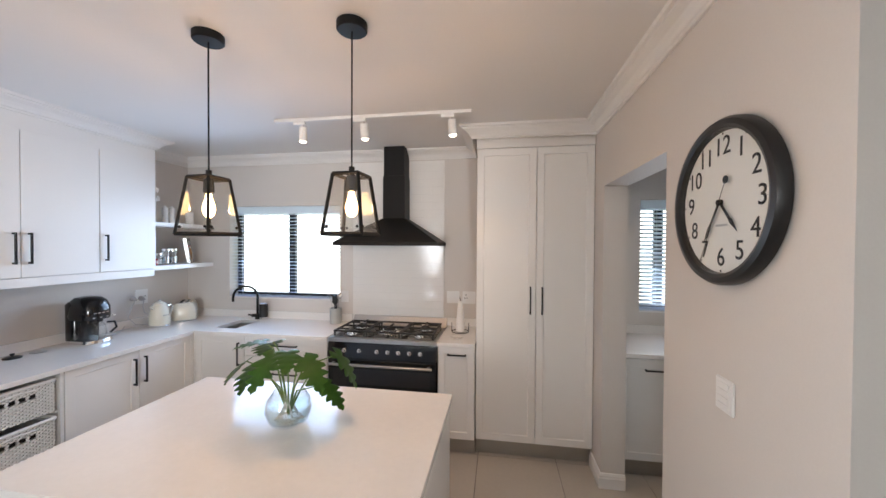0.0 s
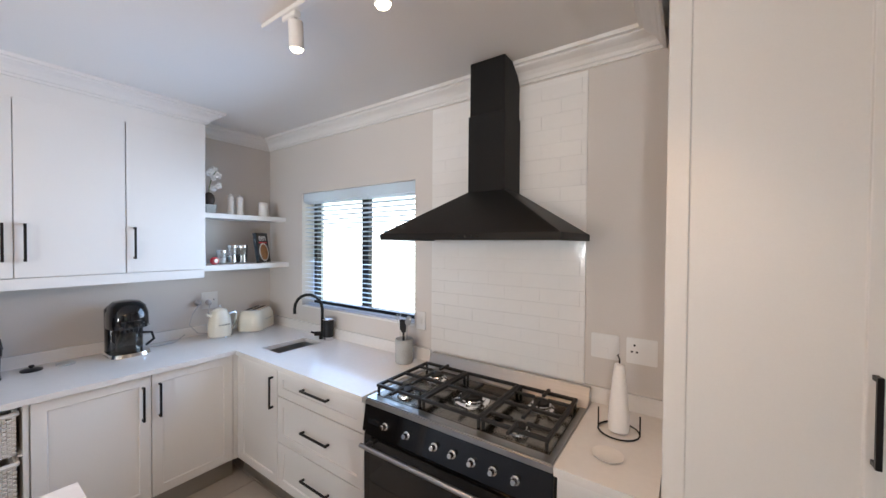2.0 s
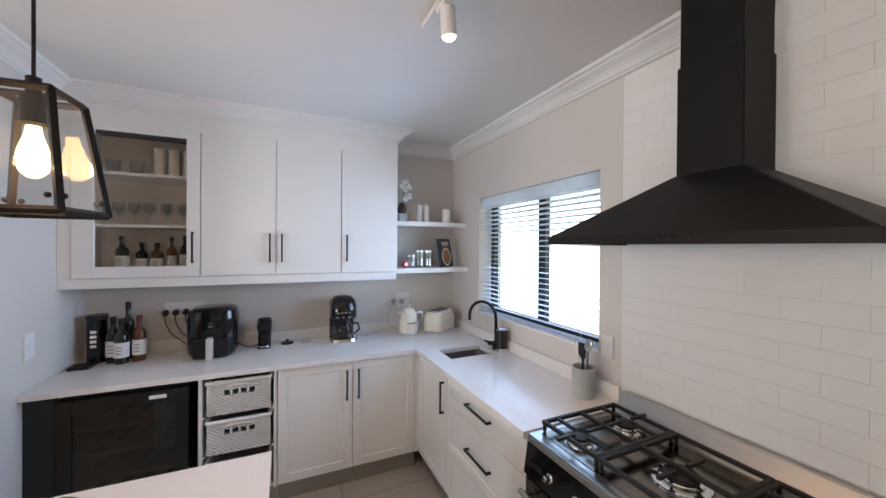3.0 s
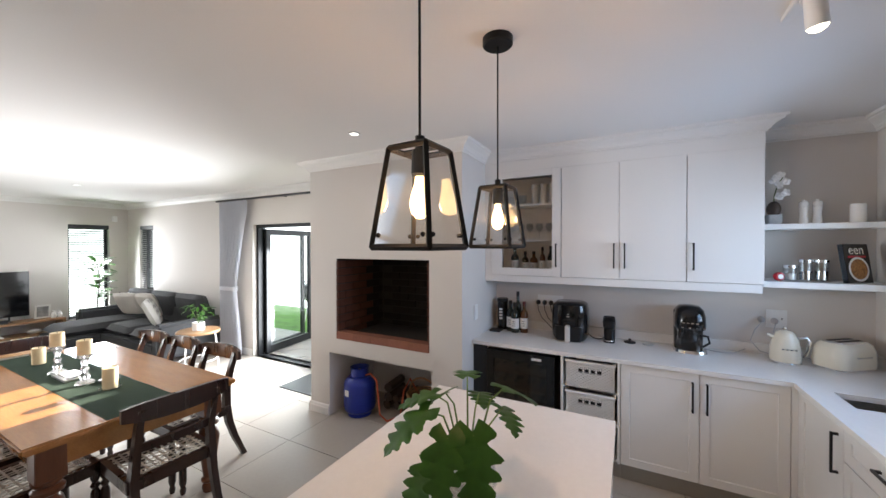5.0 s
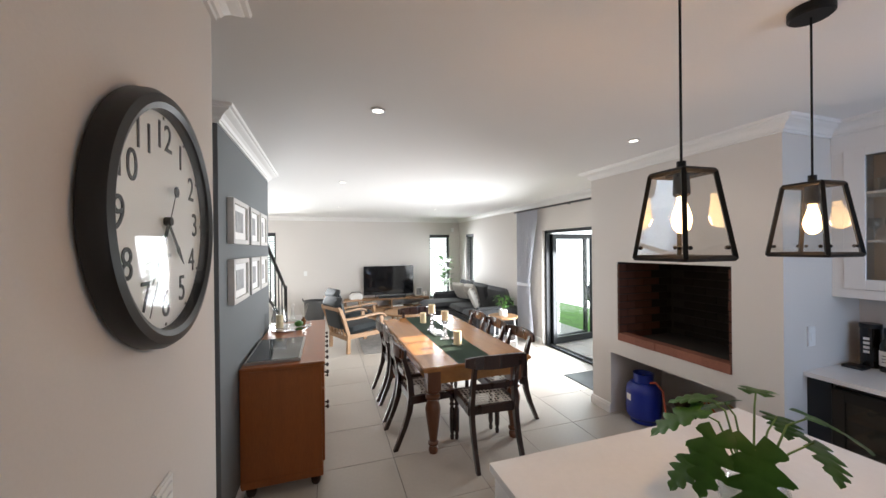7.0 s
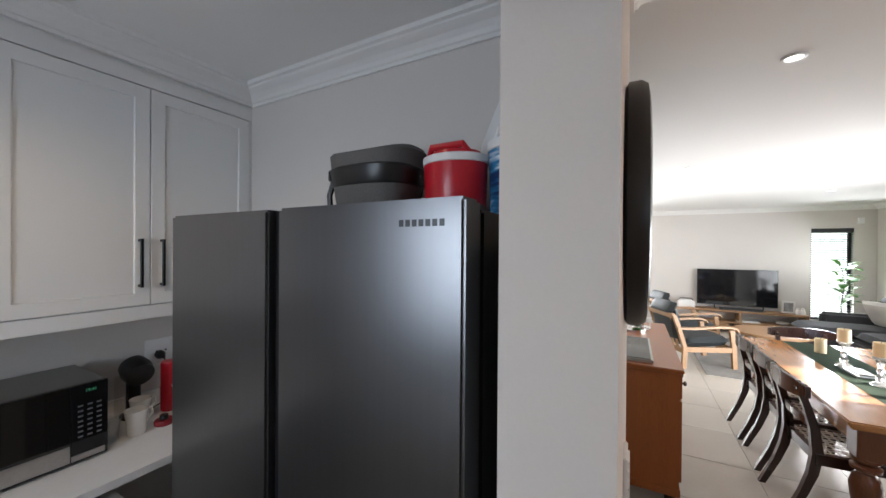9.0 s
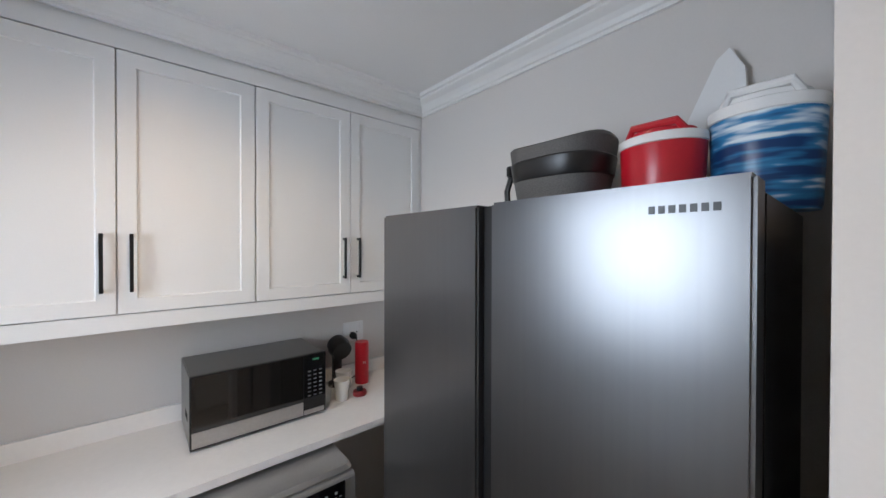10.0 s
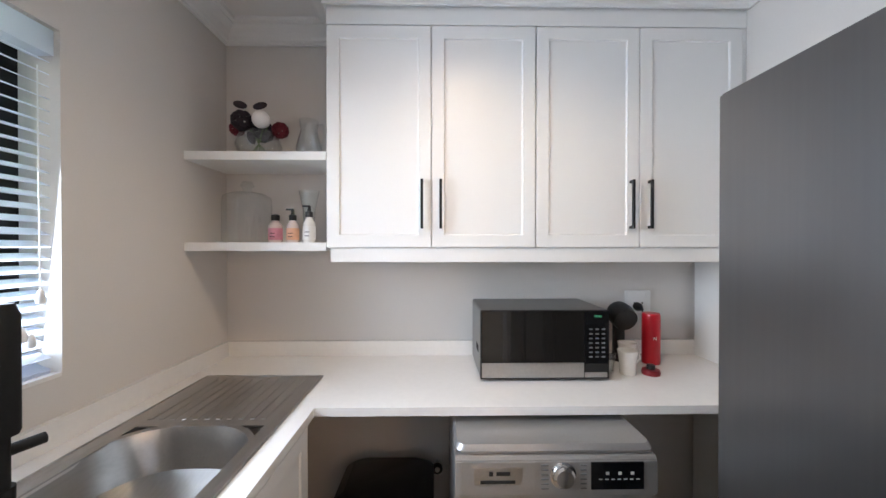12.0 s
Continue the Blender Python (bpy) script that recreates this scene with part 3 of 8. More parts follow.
for z in (0.385, 0.62):
    for ya in (1.066, 1.43):
        part("runner", box(-2.2, ya, z, BL, ya + 0.014, z + 0.012), CARC, c)


def wicker_basket(z0):
    y0, y1, x0, x1, h = 1.086, 1.426, -2.16, BL + 0.012, 0.205
    b = thing("wicker_basket", ((x0 + x1) / 2, (y0 + y1) / 2, z0), "white painted woven wicker drawer basket", "basket", "wicker drawer baskets")
    part("liner", boxes((x0, y0 + 0.01, z0, x1 - 0.012, y1 - 0.01, z0 + 0.01), (x0, y0 + 0.01, z0, x0 + 0.01, y1 - 0.01, z0 + h - 0.02), (x0, y0 + 0.006, z0, x1 - 0.012, y0 + 0.016, z0 + h - 0.02), (x0, y1 - 0.016, z0, x1 - 0.012, y1 - 0.006, z0 + h - 0.02)), WICKER, b)
    w = bmesh.new()
    rows, cols = 18, 23
    step, rise = (y1 - y0) / cols, (h - 0.02) / rows
    for r in range(rows):
        for k in range(cols):
            yc, zc = y0 + (k + 0.5) * step, z0 + (r + 0.5) * rise
            if 11 <= r <= 13 and 6 <= k <= 16 and (k - 6) % 3 != 2:
                continue
            o = 0.004 if (r + k) % 2 else -0.003
            q = 0.47
            v = bx(w, x1 - 0.014, yc - step * q, zc - rise * 0.42, x1 - 0.006 + o, yc + step * q, zc + rise * 0.42)
    part("weave", w, WICKER, b, bevel=0.0015, segs=1)
    part("rim", tube([(x0, y0, z0 + h - 0.01), (x1 - 0.006, y0, z0 + h - 0.01), (x1 - 0.004, y0 + 0.004, z0 + h - 0.01), (x1 - 0.004, y1 - 0.004, z0 + h - 0.01), (x1 - 0.006, y1, z0 + h - 0.01), (x0, y1, z0 + h - 0.01)], 0.011, 8), WICKER, b)
    # Black plate behind the gap, standing in for the shade inside the basket.
    part("hand_hole_shade", box(x1 - 0.02, 1.176, z0 + 0.12, x1 - 0.013, 1.341, z0 + 0.165), SATINB, b)
    part("cord", tube([(x1 - 0.002, 1.181, z0 + 0.165), (x1 + 0.003, 1.256, z0 + 0.175), (x1 - 0.002, 1.336, z0 + 0.165)], 0.006, 6), WICKER, b)


for z in (0.15, 0.398, 0.634):
    wicker_basket(z)

# wine cooler under the counter
c = thing("wine_cooler", (-1.9, 0.7, 0), "black glass-fronted under-counter wine cooler", "wine cooler")
part("body", boxes((-2.2, 0.44, 0.03, BL - 0.02, 0.47, 0.84), (-2.2, 0.97, 0.03, BL - 0.02, 1.0, 0.84), (-2.2, 0.47, 0.03, BL - 0.02, 0.97, 0.1), (-2.2, 0.47, 0.8, BL - 0.02, 0.97, 0.84), (-2.2, 0.47, 0.1, -2.17, 0.97, 0.8)), SATINB, c)
for zs in (0.22, 0.36, 0.5, 0.64):
    part("rack", boxes((-2.16, 0.472, zs, BL - 0.06, 0.968, zs + 0.008), (BL - 0.06, 0.472, zs - 0.006, BL - 0.045, 0.968, zs + 0.016)), OAK, c, "wooden bottle rack")
    for yb in (0.55, 0.65, 0.76, 0.87):
        part("bottle", turn(lathe([(0, 0), (0.036, 0), (0.037, 0.01), (0.037, 0.17), (0.014, 0.22), (0.014, 0.28), (0.016, 0.281), (0.016, 0.29), (0, 0.29)], n=12), Matrix(((0, 0, 1, BL - 0.42), (1, 0, 0, yb), (0, 1, 0, zs + 0.046), (0, 0, 0, 1)))), GREENB, c, "dark wine bottle lying down")
d = part("door", boxes((BL - 0.016, 0.44, 0.06, BL + 0.02, 0.5, 0.835), (BL - 0.016, 0.94, 0.06, BL + 0.02, 1.0, 0.835), (BL - 0.016, 0.5, 0.06, BL + 0.02, 0.94, 0.13), (BL - 0.016, 0.5, 0.765, BL + 0.02, 0.94, 0.835)), GLOSSB, c, bevel=0.002)
part("pane", box(BL - 0.01, 0.5, 0.13, BL + 0.012, 0.94, 0.765), COOLERG, d, "smoked glass pane")
part("display", box(BL + 0.0205, 0.82, 0.79, BL + 0.0215, 0.9, 0.81), WHITEP, d)
part("foot", box(-2.1, 0.46, 0.0, BL - 0.05, 0.98, 0.03), BLACK, c)
part("side_trim", box(BL - 0.02, 0.31, 0.0, BL, 0.43, 0.865), SATINB, c)

# back run
c = thing("base_cabinet", (-1.39, 2.7, 0), "white shaker corner base cabinet with one door", "cabinet", "kitchen base cabinets")
carcass(c, BL + 0.02, BY, 0.13, -1.112, 2.99, 0.7)
plinth(c, BL - 0.02, BY + 0.04, -1.112, 2.9)
part("filler", box(BL + 0.02, BY - 0.018, 0.135, -1.592, BY, 0.866), CAB, c)
add_door(c, "y", BY, -1.59, -1.11, 0.135, 0.865, -1, -1.158, 0.71, 0.2)
c = thing("drawer_cabinet", (-0.78, 2.7, 0), "white shaker base cabinet with three drawers", "cabinet", "kitchen base cabinets")
carcass(c, -1.108, BY, 0.13, -0.33, 2.99, 0.869)
plinth(c, -1.108, BY + 0.04, -0.33, 2.9)
for za, zb, zh in ((0.7, 0.865, 0.802), (0.415, 0.698, 0.56), (0.135, 0.413, 0.285)):
    add_door(c, "y", BY, -1.108, -0.338, za, zb, -1, -0.722, zh, 0.235, False, name="drawer_front")
c = thing("narrow_base_cabinet", (0.73, 2.7, 0), "narrow white shaker base cabinet beside the cooker", "cabinet", "kitchen base cabinets")
carcass(c, 0.598, BY, 0.13, 0.893, 2.99, 0.869)
plinth(c, 0.598, BY + 0.04, 0.893, 2.9)
add_door(c, "y", BY, 0.6, 0.892, 0.135, 0.865, -1, 0.752, 0.806, 0.15, False)

# worktops
w = plan_slab(0.87, TOPZ, (XL, 0.312, -1.585, 2.385), (XL, 2.385, -1.5, YB), (-1.5, 2.385, -1.28, 2.52), (-1.5, 2.86, -1.28, YB), (-1.28, 2.385, -0.328, YB))
solo("worktop", w, QUARTZ, "glossy white quartz L-shaped kitchen worktop", "worktop", bevel=0.0015, segs=1)
solo("upstand", boxes((XL + 0.001, 0.312, TOPZ, XL + 0.02, YB - 0.002, 0.975), (XL + 0.02, YB - 0.02, TOPZ, -0.365, YB - 0.001, 0.975)), QUARTZ, "white quartz upstand along the wall", "upstand", bevel=0.001)
solo("side_worktop", box(0.597, 2.385, 0.87, 0.896, YB, TOPZ), QUARTZ, "small white quartz worktop beside the cooker", "worktop", bevel=0.002)
solo("side_upstand", box(0.56, YB - 0.02, TOPZ, 0.896, YB - 0.001, 0.975), QUARTZ, "white quartz upstand along the wall", "upstand", bevel=0.001)
s = thing("sink", (-1.39, 2.69, 0.72), "undermount stainless steel sink bowl in the worktop", "sink")
secs = []
for k, z in ((0.0, 0.869), (0.0, 0.8), (0.01, 0.74), (0.05, 0.72)):
    secs.append([(-1.39 + p[0], 2.69 + p[1], z) for p in round_rect(0.224 - 2 * k, 0.344 - 2 * k, 0.05)])
part("bowl", loft(secs, cap=False), STEEL, s)
part("bowl_floor", loft([[(p[0] * 0.2 - 1.39, p[1] * 0.2 + 2.69, 0.719) for p in round_rect(0.126, 0.246, 0.04)], [(p[0] - 1.39, p[1] + 2.69, 0.72) for p in round_rect(0.126, 0.246, 0.04)]]), STEEL, s)
part("drain", cyl((-1.39, 2.69, 0), 0.03, 0.7195, 0.723), CHROME, s)

# tall cupboard
c = thing("tall_cupboard", (1.34, 2.7, 0), "tall white shaker pantry cupboard with two doors", "cupboard")
carcass(c, 0.9, 2.46, 0.13, 1.775, 2.995, 2.5)
plinth(c, 0.9, 2.5, 1.775, 2.99)
add_door(c, "y", 2.46, 0.9, 1.355, 0.135, 2.42, -1, 1.313, 1.247, 0.21)
add_door(c, "y", 2.46, 1.355, 1.777, 0.135, 2.42, -1, 1.4, 1.247, 0.21)
part("fascia", box(0.897, 2.436, 2.422, 1.777, 2.459, CZ - 0.002), CAB, c)

# wall cabinets
UX = -1.927
c = thing("glass_wall_cabinet", (-2.1, 0.68, 1.44), "white wall cabinet with a glazed door and stocked shelves", "cabinet", "kitchen wall cabinets")
part("body", boxes((XL, 0.372, 1.445, UX, 0.39, 2.39), (XL, 0.984, 1.445, UX, 1.002, 2.39), (XL, 0.39, 1.445, UX, 0.984, 1.463), (XL, 0.39, 2.372, UX, 0.984, 2.39), (XL, 0.39, 1.463, XL + 0.012, 0.984, 2.392)), CARC, c)
for z in (1.757, 2.077):
    part("shelf", box(XL + 0.012, 0.39, z, UX - 0.02, 0.984, z + 0.018), CARC, c)
d = part("door", boxes((UX, 0.375, 1.447, UX + 0.02, 0.477, 2.388), (UX, 0.927, 1.447, UX + 0.02, 1.0, 2.388), (UX, 0.477, 1.447, UX + 0.02, 0.927, 1.514), (UX, 0.477, 2.33, UX + 0.02, 0.927, 2.388)), CAB, c, bevel=0.0015, segs=1)
part("pane", box(UX + 0.006, 0.475, 1.512, UX + 0.01, 0.929, 2.332), SMOKE, d, "smoked glass pane")
part("handle", bar_handle("x", UX + 0.02, 0.962, 1.634, 0.2, 1), HANDLE, d, "matt black bar handle")
part("filler", box(XL, 0.312, 1.445, UX + 0.01, 0.37, 2.39), CAB, c)
c = thing("wall_cabinet", (-2.1, 1.45, 1.44), "white flat-fronted double wall cabinet", "cabinet", "kitchen wall cabinets")
carcass(c, XL, 1.004, 1.445, UX, 1.892, 2.39)
add_door(c, "x", UX, 1.004, 1.447, 1.447, 2.388, 1, 1.409, 1.634, 0.2, flat=True)
add_door(c, "x", UX, 1.447, 1.892, 1.447, 2.388, 1, 1.485, 1.634, 0.2, flat=True)
c = thing("wall_cabinet", (-2.1, 2.12, 1.44), "white flat-fronted single wall cabinet", "cabinet", "kitchen wall cabinets")
carcass(c, XL, 1.894, 1.445, UX, 2.331, 2.39)
add_door(c, "x", UX, 1.894, 2.333, 1.447, 2.388, 1, 1.932, 1.634, 0.2, flat=True)
solo("pelmet", box(UX - 0.02, 0.312, 1.385, UX + 0.012, 2.325, 1.444), CAB, "white light pelmet under the wall cabinets", "pelmet", bevel=0.002)
solo("cabinet_fascia", box(XL, 0.312, 2.372, UX + 0.016, 2.333, CZ - 0.002), CAB, "white fascia panel above the wall cabinets", "fascia")
solo("corner_shelf", box(XL, 2.335, 1.825, -1.985, YB, 1.862), CAB, "thick white floating corner shelf", "shelf", "kitchen corner shelves", bevel=0.002)
solo("corner_shelf", box(XL, 2.335, 1.428, -1.94, YB, 1.468), CAB, "thick white floating corner shelf", "shelf", "kitchen corner shelves", bevel=0.002)

# island
c = thing("kitchen_island", (0.15, 1.0, 0), "white kitchen island with panelled sides", "island")
part("body", box(-0.547, 0.77, 0.13, 0.806, 1.446, 0.869), CAB, c, bevel=0.002)
part("plinth", box(-0.5, 0.81, 0.0, 0.8, 1.4, 0.13), SHADOW, c)
part("end_panel", box(0.807, 0.555, 0.0, 0.83, 1.45, 0.869), CAB, c, bevel=0.002)
part("end_panel", box(-0.572, 0.555, 0.0, -0.548, 1.449, 0.869), CAB, c, bevel=0.002)
solo("island_worktop", box(-0.585, 0.53, 0.87, 0.84, 1.46, TOPZ), QUARTZ, "glossy white quartz island worktop", "worktop", bevel=0.003)

# cooker
X0, X1, CF = -0.325, 0.593, 2.4
c = thing("range_cooker", (0.125, 2.7, 0), "black and stainless steel gas range cooker", "cooker")
part("body", box(X0, CF + 0.03, 0.1, X1, 2.965, 0.86), GLOSSB, c, bevel=0.003)
part("hob", boxes((X0, CF, 0.862, X1, 2.95, 0.895)), STEEL, c, bevel=0.006)
part("back_rail", prism([(2.9, 0.895), (2.975, 0.895), (2.975, 0.975), (2.945, 0.975)], "x", X0, X1), STEEL, c, "brushed steel back rail", bevel=0.002)
part("control_panel", prism([(CF + 0.004, 0.862), (CF - 0.016, 0.74), (CF + 0.03, 0.74), (CF + 0.03, 0.862)], "x", X0, X1), GLOSSB, c, bevel=0.002)
for k, x in enumerate((-0.18, -0.05, 0.1, 0.19, 0.28, 0.37, 0.46)):
    kn = turn(lathe([(0, 0), (0.017, 0), (0.017, 0.004), (0.0115, 0.007), (0.0105, 0.026), (0.008, 0.029), (0, 0.029)], n=18), pose(x, CF - 0.007, 0.797, 81))
    kk = part("knob", kn, CHROME, c, "chrome control knob")
part("clock_display", box(-0.29, CF - 0.014, 0.787, -0.215, CF - 0.004, 0.81), SCREEN, c)
d = part("oven_door", box(X0 + 0.006, CF - 0.012, 0.18, X1 - 0.006, CF + 0.03, 0.735), GLOSSB, c, bevel=0.006)
part("window", box(X0 + 0.05, CF - 0.0145, 0.3, X1 - 0.05, CF - 0.011, 0.655), OVENG, d, "smoked oven glass")
part("handle", turn(cyl((0, 0, 0), 0.011, X0 + 0.03, X1 - 0.03, 14), Matrix(((0, 0, 1, 0), (1, 0, 0, CF - 0.055), (0, 1, 0, 0.695), (0, 0, 0, 1)))), STEEL, d, "steel bar handle")
for x in (X0 + 0.06, X1 - 0.06):
    part("handle_bracket", box(x - 0.01, CF - 0.05, 0.687, x + 0.01, CF - 0.01, 0.703), STEEL, d)
part("drawer_front", box(X0 + 0.006, CF - 0.008, 0.102, X1 - 0.006, CF + 0.03, 0.175), GLOSSB, c, bevel=0.003)
for x in (X0 + 0.06, X1 - 0.06):
    for y in (2.48, 2.9):
        part("foot", cyl((x, y, 0), 0.022, 0.0, 0.101, 12), STEEL, c)
part("hob_tray", box(X0 + 0.03, CF + 0.05, 0.8955, X1 - 0.03, 2.88, 0.898), STEELD, c)
for bxx, by, r in ((-0.17, 2.53, 0.035), (-0.17, 2.78, 0.045), (0.125, 2.66, 0.065), (0.42, 2.53, 0.03), (0.42, 2.78, 0.045)):
    b = part("burner", lathe([(0, 0.898), (r * 1.35, 0.898), (r * 1.3, 0.905), (r, 0.908), (r, 0.918), (r * 0.95, 0.921), (0, 0.922)], (bxx, by, 0), 24), CHROME, c, "gas burner with black cap")
    part("burner_cap", lathe([(0, 0.922), (r * 0.8, 0.922), (r * 0.78, 0.93), (0, 0.931)], (bxx, by, 0), 24), IRON, b)
for gx0, gx1 in ((-0.305, -0.03), (-0.025, 0.275), (0.28, 0.555)):
    g = bmesh.new()
    y0, y1, zt = CF + 0.06, 2.87, 0.944
    for x in (gx0 + 0.006, gx1 - 0.006):
        bx(g, x - 0.008, y0, zt - 0.014, x + 0.008, y1, zt)
    for y in (y0 + 0.006, (y0 + y1) / 2, y1 - 0.006):
        bx(g, gx0, y - 0.008, zt - 0.013, gx1, y + 0.008, zt + 0.001)
    mx = (gx0 + gx1) / 2
    for y in (2.53, 2.78) if abs(mx - 0.125) > 0.1 else (2.66,):
        for dx, dy in ((1, 0), (-1, 0), (0, 1), (0, -1)):
            bx(g, min(mx + dx * 0.03, mx + dx * 0.13) - 0.0075 * abs(dy), min(y + dy * 0.03, y + dy * 0.115) - 0.0075 * abs(dx), zt - 0.008, max(mx + dx * 0.03, mx + dx * 0.13) + 0.0075 * abs(dy), max(y + dy * 0.03, y + dy * 0.115) + 0.0075 * abs(dx), zt + 0.004)
    for x in (gx0 + 0.008, gx1 - 0.008):
        for y in (y0 + 0.008, y1 - 0.008):
            bx(g, x - 0.006, y - 0.006, 0.898, x + 0.006, y + 0.006, zt - 0.01)
    part("pan_support", g, IRON, c, "cast iron pan support", bevel=0.002, segs=1)

# hood
c = thing("cooker_hood", (0.15, 2.78, 1.63), "matt black pyramid chimney cooker hood", "cooker hood")
hx0, hx1, hy = -0.348, 0.572, 2.52
sx0, sx1, sy = 0.01, 0.217, 2.8
h = loft([[(hx0, hy, 1.69), (hx1, hy, 1.69), (hx1, 2.995, 1.69), (hx0, 2.995, 1.69)], [(sx0, sy, 1.912), (sx1, sy, 1.912), (sx1, 2.995, 1.912), (sx0, 2.995, 1.912)]])
part("canopy", h, BLACK, c, bevel=0.003)
part("rim", boxes((hx0, hy, 1.66, hx1, hy + 0.012, 1.692), (hx0, hy + 0.012, 1.66, hx0 + 0.012, 2.995, 1.692), (hx1 - 0.012, hy + 0.012, 1.66, hx1, 2.995, 1.692)), BLACK, c, bevel=0.002)
part("flue", box(sx0, sy, 1.9, sx1, 2.995, 2.3), BLACK, c, bevel=0.003)
part("flue_sleeve", box(sx0 + 0.006, sy + 0.006, 2.3, sx1 - 0.006, 2.995, CZ - 0.001), BLACK, c, bevel=0.003)
part("filter", box(hx0 + 0.03, hy + 0.03, 1.674, hx1 - 0.03, 2.98, 1.68), STEEL, c)
part("button_strip", boxes(*[(0.1 + 0.03 * i, hy - 0.001, 1.673, 0.11 + 0.03 * i, hy, 1.679) for i in range(5)]), GLOSSB, c)


# ---- lamps ----
def pendant(x, y):
    zb, zt = 1.713, 1.955
    wb, wt = 0.085, 0.055
    p = thing("pendant_lamp", (x, y, zb), "black framed glass lantern pendant lamp, lit", "pendant lamp", "pendants over the island")
    part("ceiling_rose", lathe([(0, CZ), (0.062, CZ), (0.062, CZ - 0.028), (0.056, CZ - 0.033), (0, CZ - 0.033)], (x, y, 0), 28), BLACK, p)
    part("cord", tube([(x, y, CZ - 0.033), (x, y, zt + 0.03)], 0.0035, 8), BLACK, p)
    part("cord_grip", cyl((x, y, 0), 0.012, zt, zt + 0.035, 12), BLACK, p)
    fr = bmesh.new()
    ang = radians(-4)
    cs = [(math.cos(ang + math.pi / 2 * i + math.pi / 4) * math.sqrt(2), math.sin(ang + math.pi / 2 * i + math.pi / 4) * math.sqrt(2)) for i in range(4)]
    B = [Vector((x + wb * a, y + wb * b, zb)) for a, b in cs]
    T = [Vector((x + wt * a, y + wt * b, zt)) for a, b in cs]

    def strut(a, b, r=0.006):
        tube([a, b], r * 1.35, 4, fr)

    for i in range(4):
        j = (i + 1) % 4
        strut(B[i], B[j]), strut(T[i], T[j]), strut(B[i], T[i])
    part("frame", fr, BLACK, p, smooth=False)
    tp = bmesh.new()
    tube([T[0] * 0.5 + T[1] * 0.5, T[2] * 0.5 + T[3] * 0.5], 0.006, 4, tp)
    part("cross_bar", tp, BLACK, p)
    for i in range(4):
        j = (i + 1) % 4
        k = bmesh.new()
        k.faces.new([k.verts.new(q) for q in (B[i].lerp(B[j], 0.05), B[i].lerp(B[j], 0.95), T[i].lerp(T[j], 0.93), T[i].lerp(T[j], 0.07))])
        bmesh.ops.solidify(k, geom=k.faces[:], thickness=0.003)
        pane = part("glass_pane", k, TINTG, p, "smoky clear glass pane")
        pane.visible_shadow = False
        for u, v in ((0.1, 0.12), (0.9, 0.12)):
            part("glass_clip", ball(B[i].lerp(B[j], u).lerp(T[i].lerp(T[j], u), v), 0.006, n=8), BLACK, p)
    part("lamp_holder", lathe([(0, zt), (0.02, zt), (0.022, zt - 0.06), (0.017, zt - 0.066), (0, zt - 0.066)], (x, y, 0), 20), BLACK, p)
    part("bulb", lathe([(0.011, zt - 0.066), (0.013, zt - 0.082), (0.023, zt - 0.115), (0.026, zt - 0.135), (0.021, zt - 0.158), (0.01, zt - 0.17), (0, zt - 0.172)], (x, y, 0), 20), FILAMENT, p, "glowing warm filament bulb").visible_shadow = False
    bulb_light("pendant_glow", (x, y, zt - 0.14), 9, (1.0, 0.56, 0.28), 0.03)


pendant(-0.178, 1.027)
pendant(0.471, 1.045)

c = thing("track_light", (0.15, 2.03, CZ - 0.03), "white ceiling track with three lit spotlights", "track light")
part("track", box(-0.55, 2.015, CZ - 0.022, 0.885, 2.05, CZ - 0.001), WHITEP, c, bevel=0.002)
for x, tx, ty in ((-0.357, -0.25, 0.25), (0.101, 0.05, 0.3), (0.724, 0.1, 0.25)):
    part("adapter", box(x - 0.045, 2.019, CZ - 0.045, x + 0.045, 2.047, CZ - 0.022), WHITEP, c, bevel=0.003)
    part("stem", cyl((x + 0.03, 2.033, 0), 0.006, CZ - 0.075, CZ - 0.044, 10), CHROME, c)
    body = lathe([(0, 0), (0.027, 0), (0.028, -0.002), (0.029, -0.1), (0.026, -0.1), (0.026, -0.09), (0, -0.09)], n=22)
    m = Matrix.Translation((x + 0.03, 2.033, CZ - 0.06)) @ Vector((0, 0, -1)).rotation_difference(Vector((tx * 0.5, ty * 0.5, -1))).to_matrix().to_4x4()
    sp = part("spot_head", turn(body, m), WHITEP, c)
    part("lens", turn(lathe([(0, -0.114), (0.012, -0.113), (0.021, -0.108), (0.0255, -0.1), (0.0255, -0.091), (0, -0.091)], n=20), m), LAMP, sp, "lit warm lamp face")
    la = bulb_light("spot_glow", m @ Vector((0, 0, -0.125)), 11, (1.0, 0.64, 0.38), 0.025, 85)
    la.rotation_mode = "QUATERNION"
    la.rotation_quaternion = m.to_quaternion()


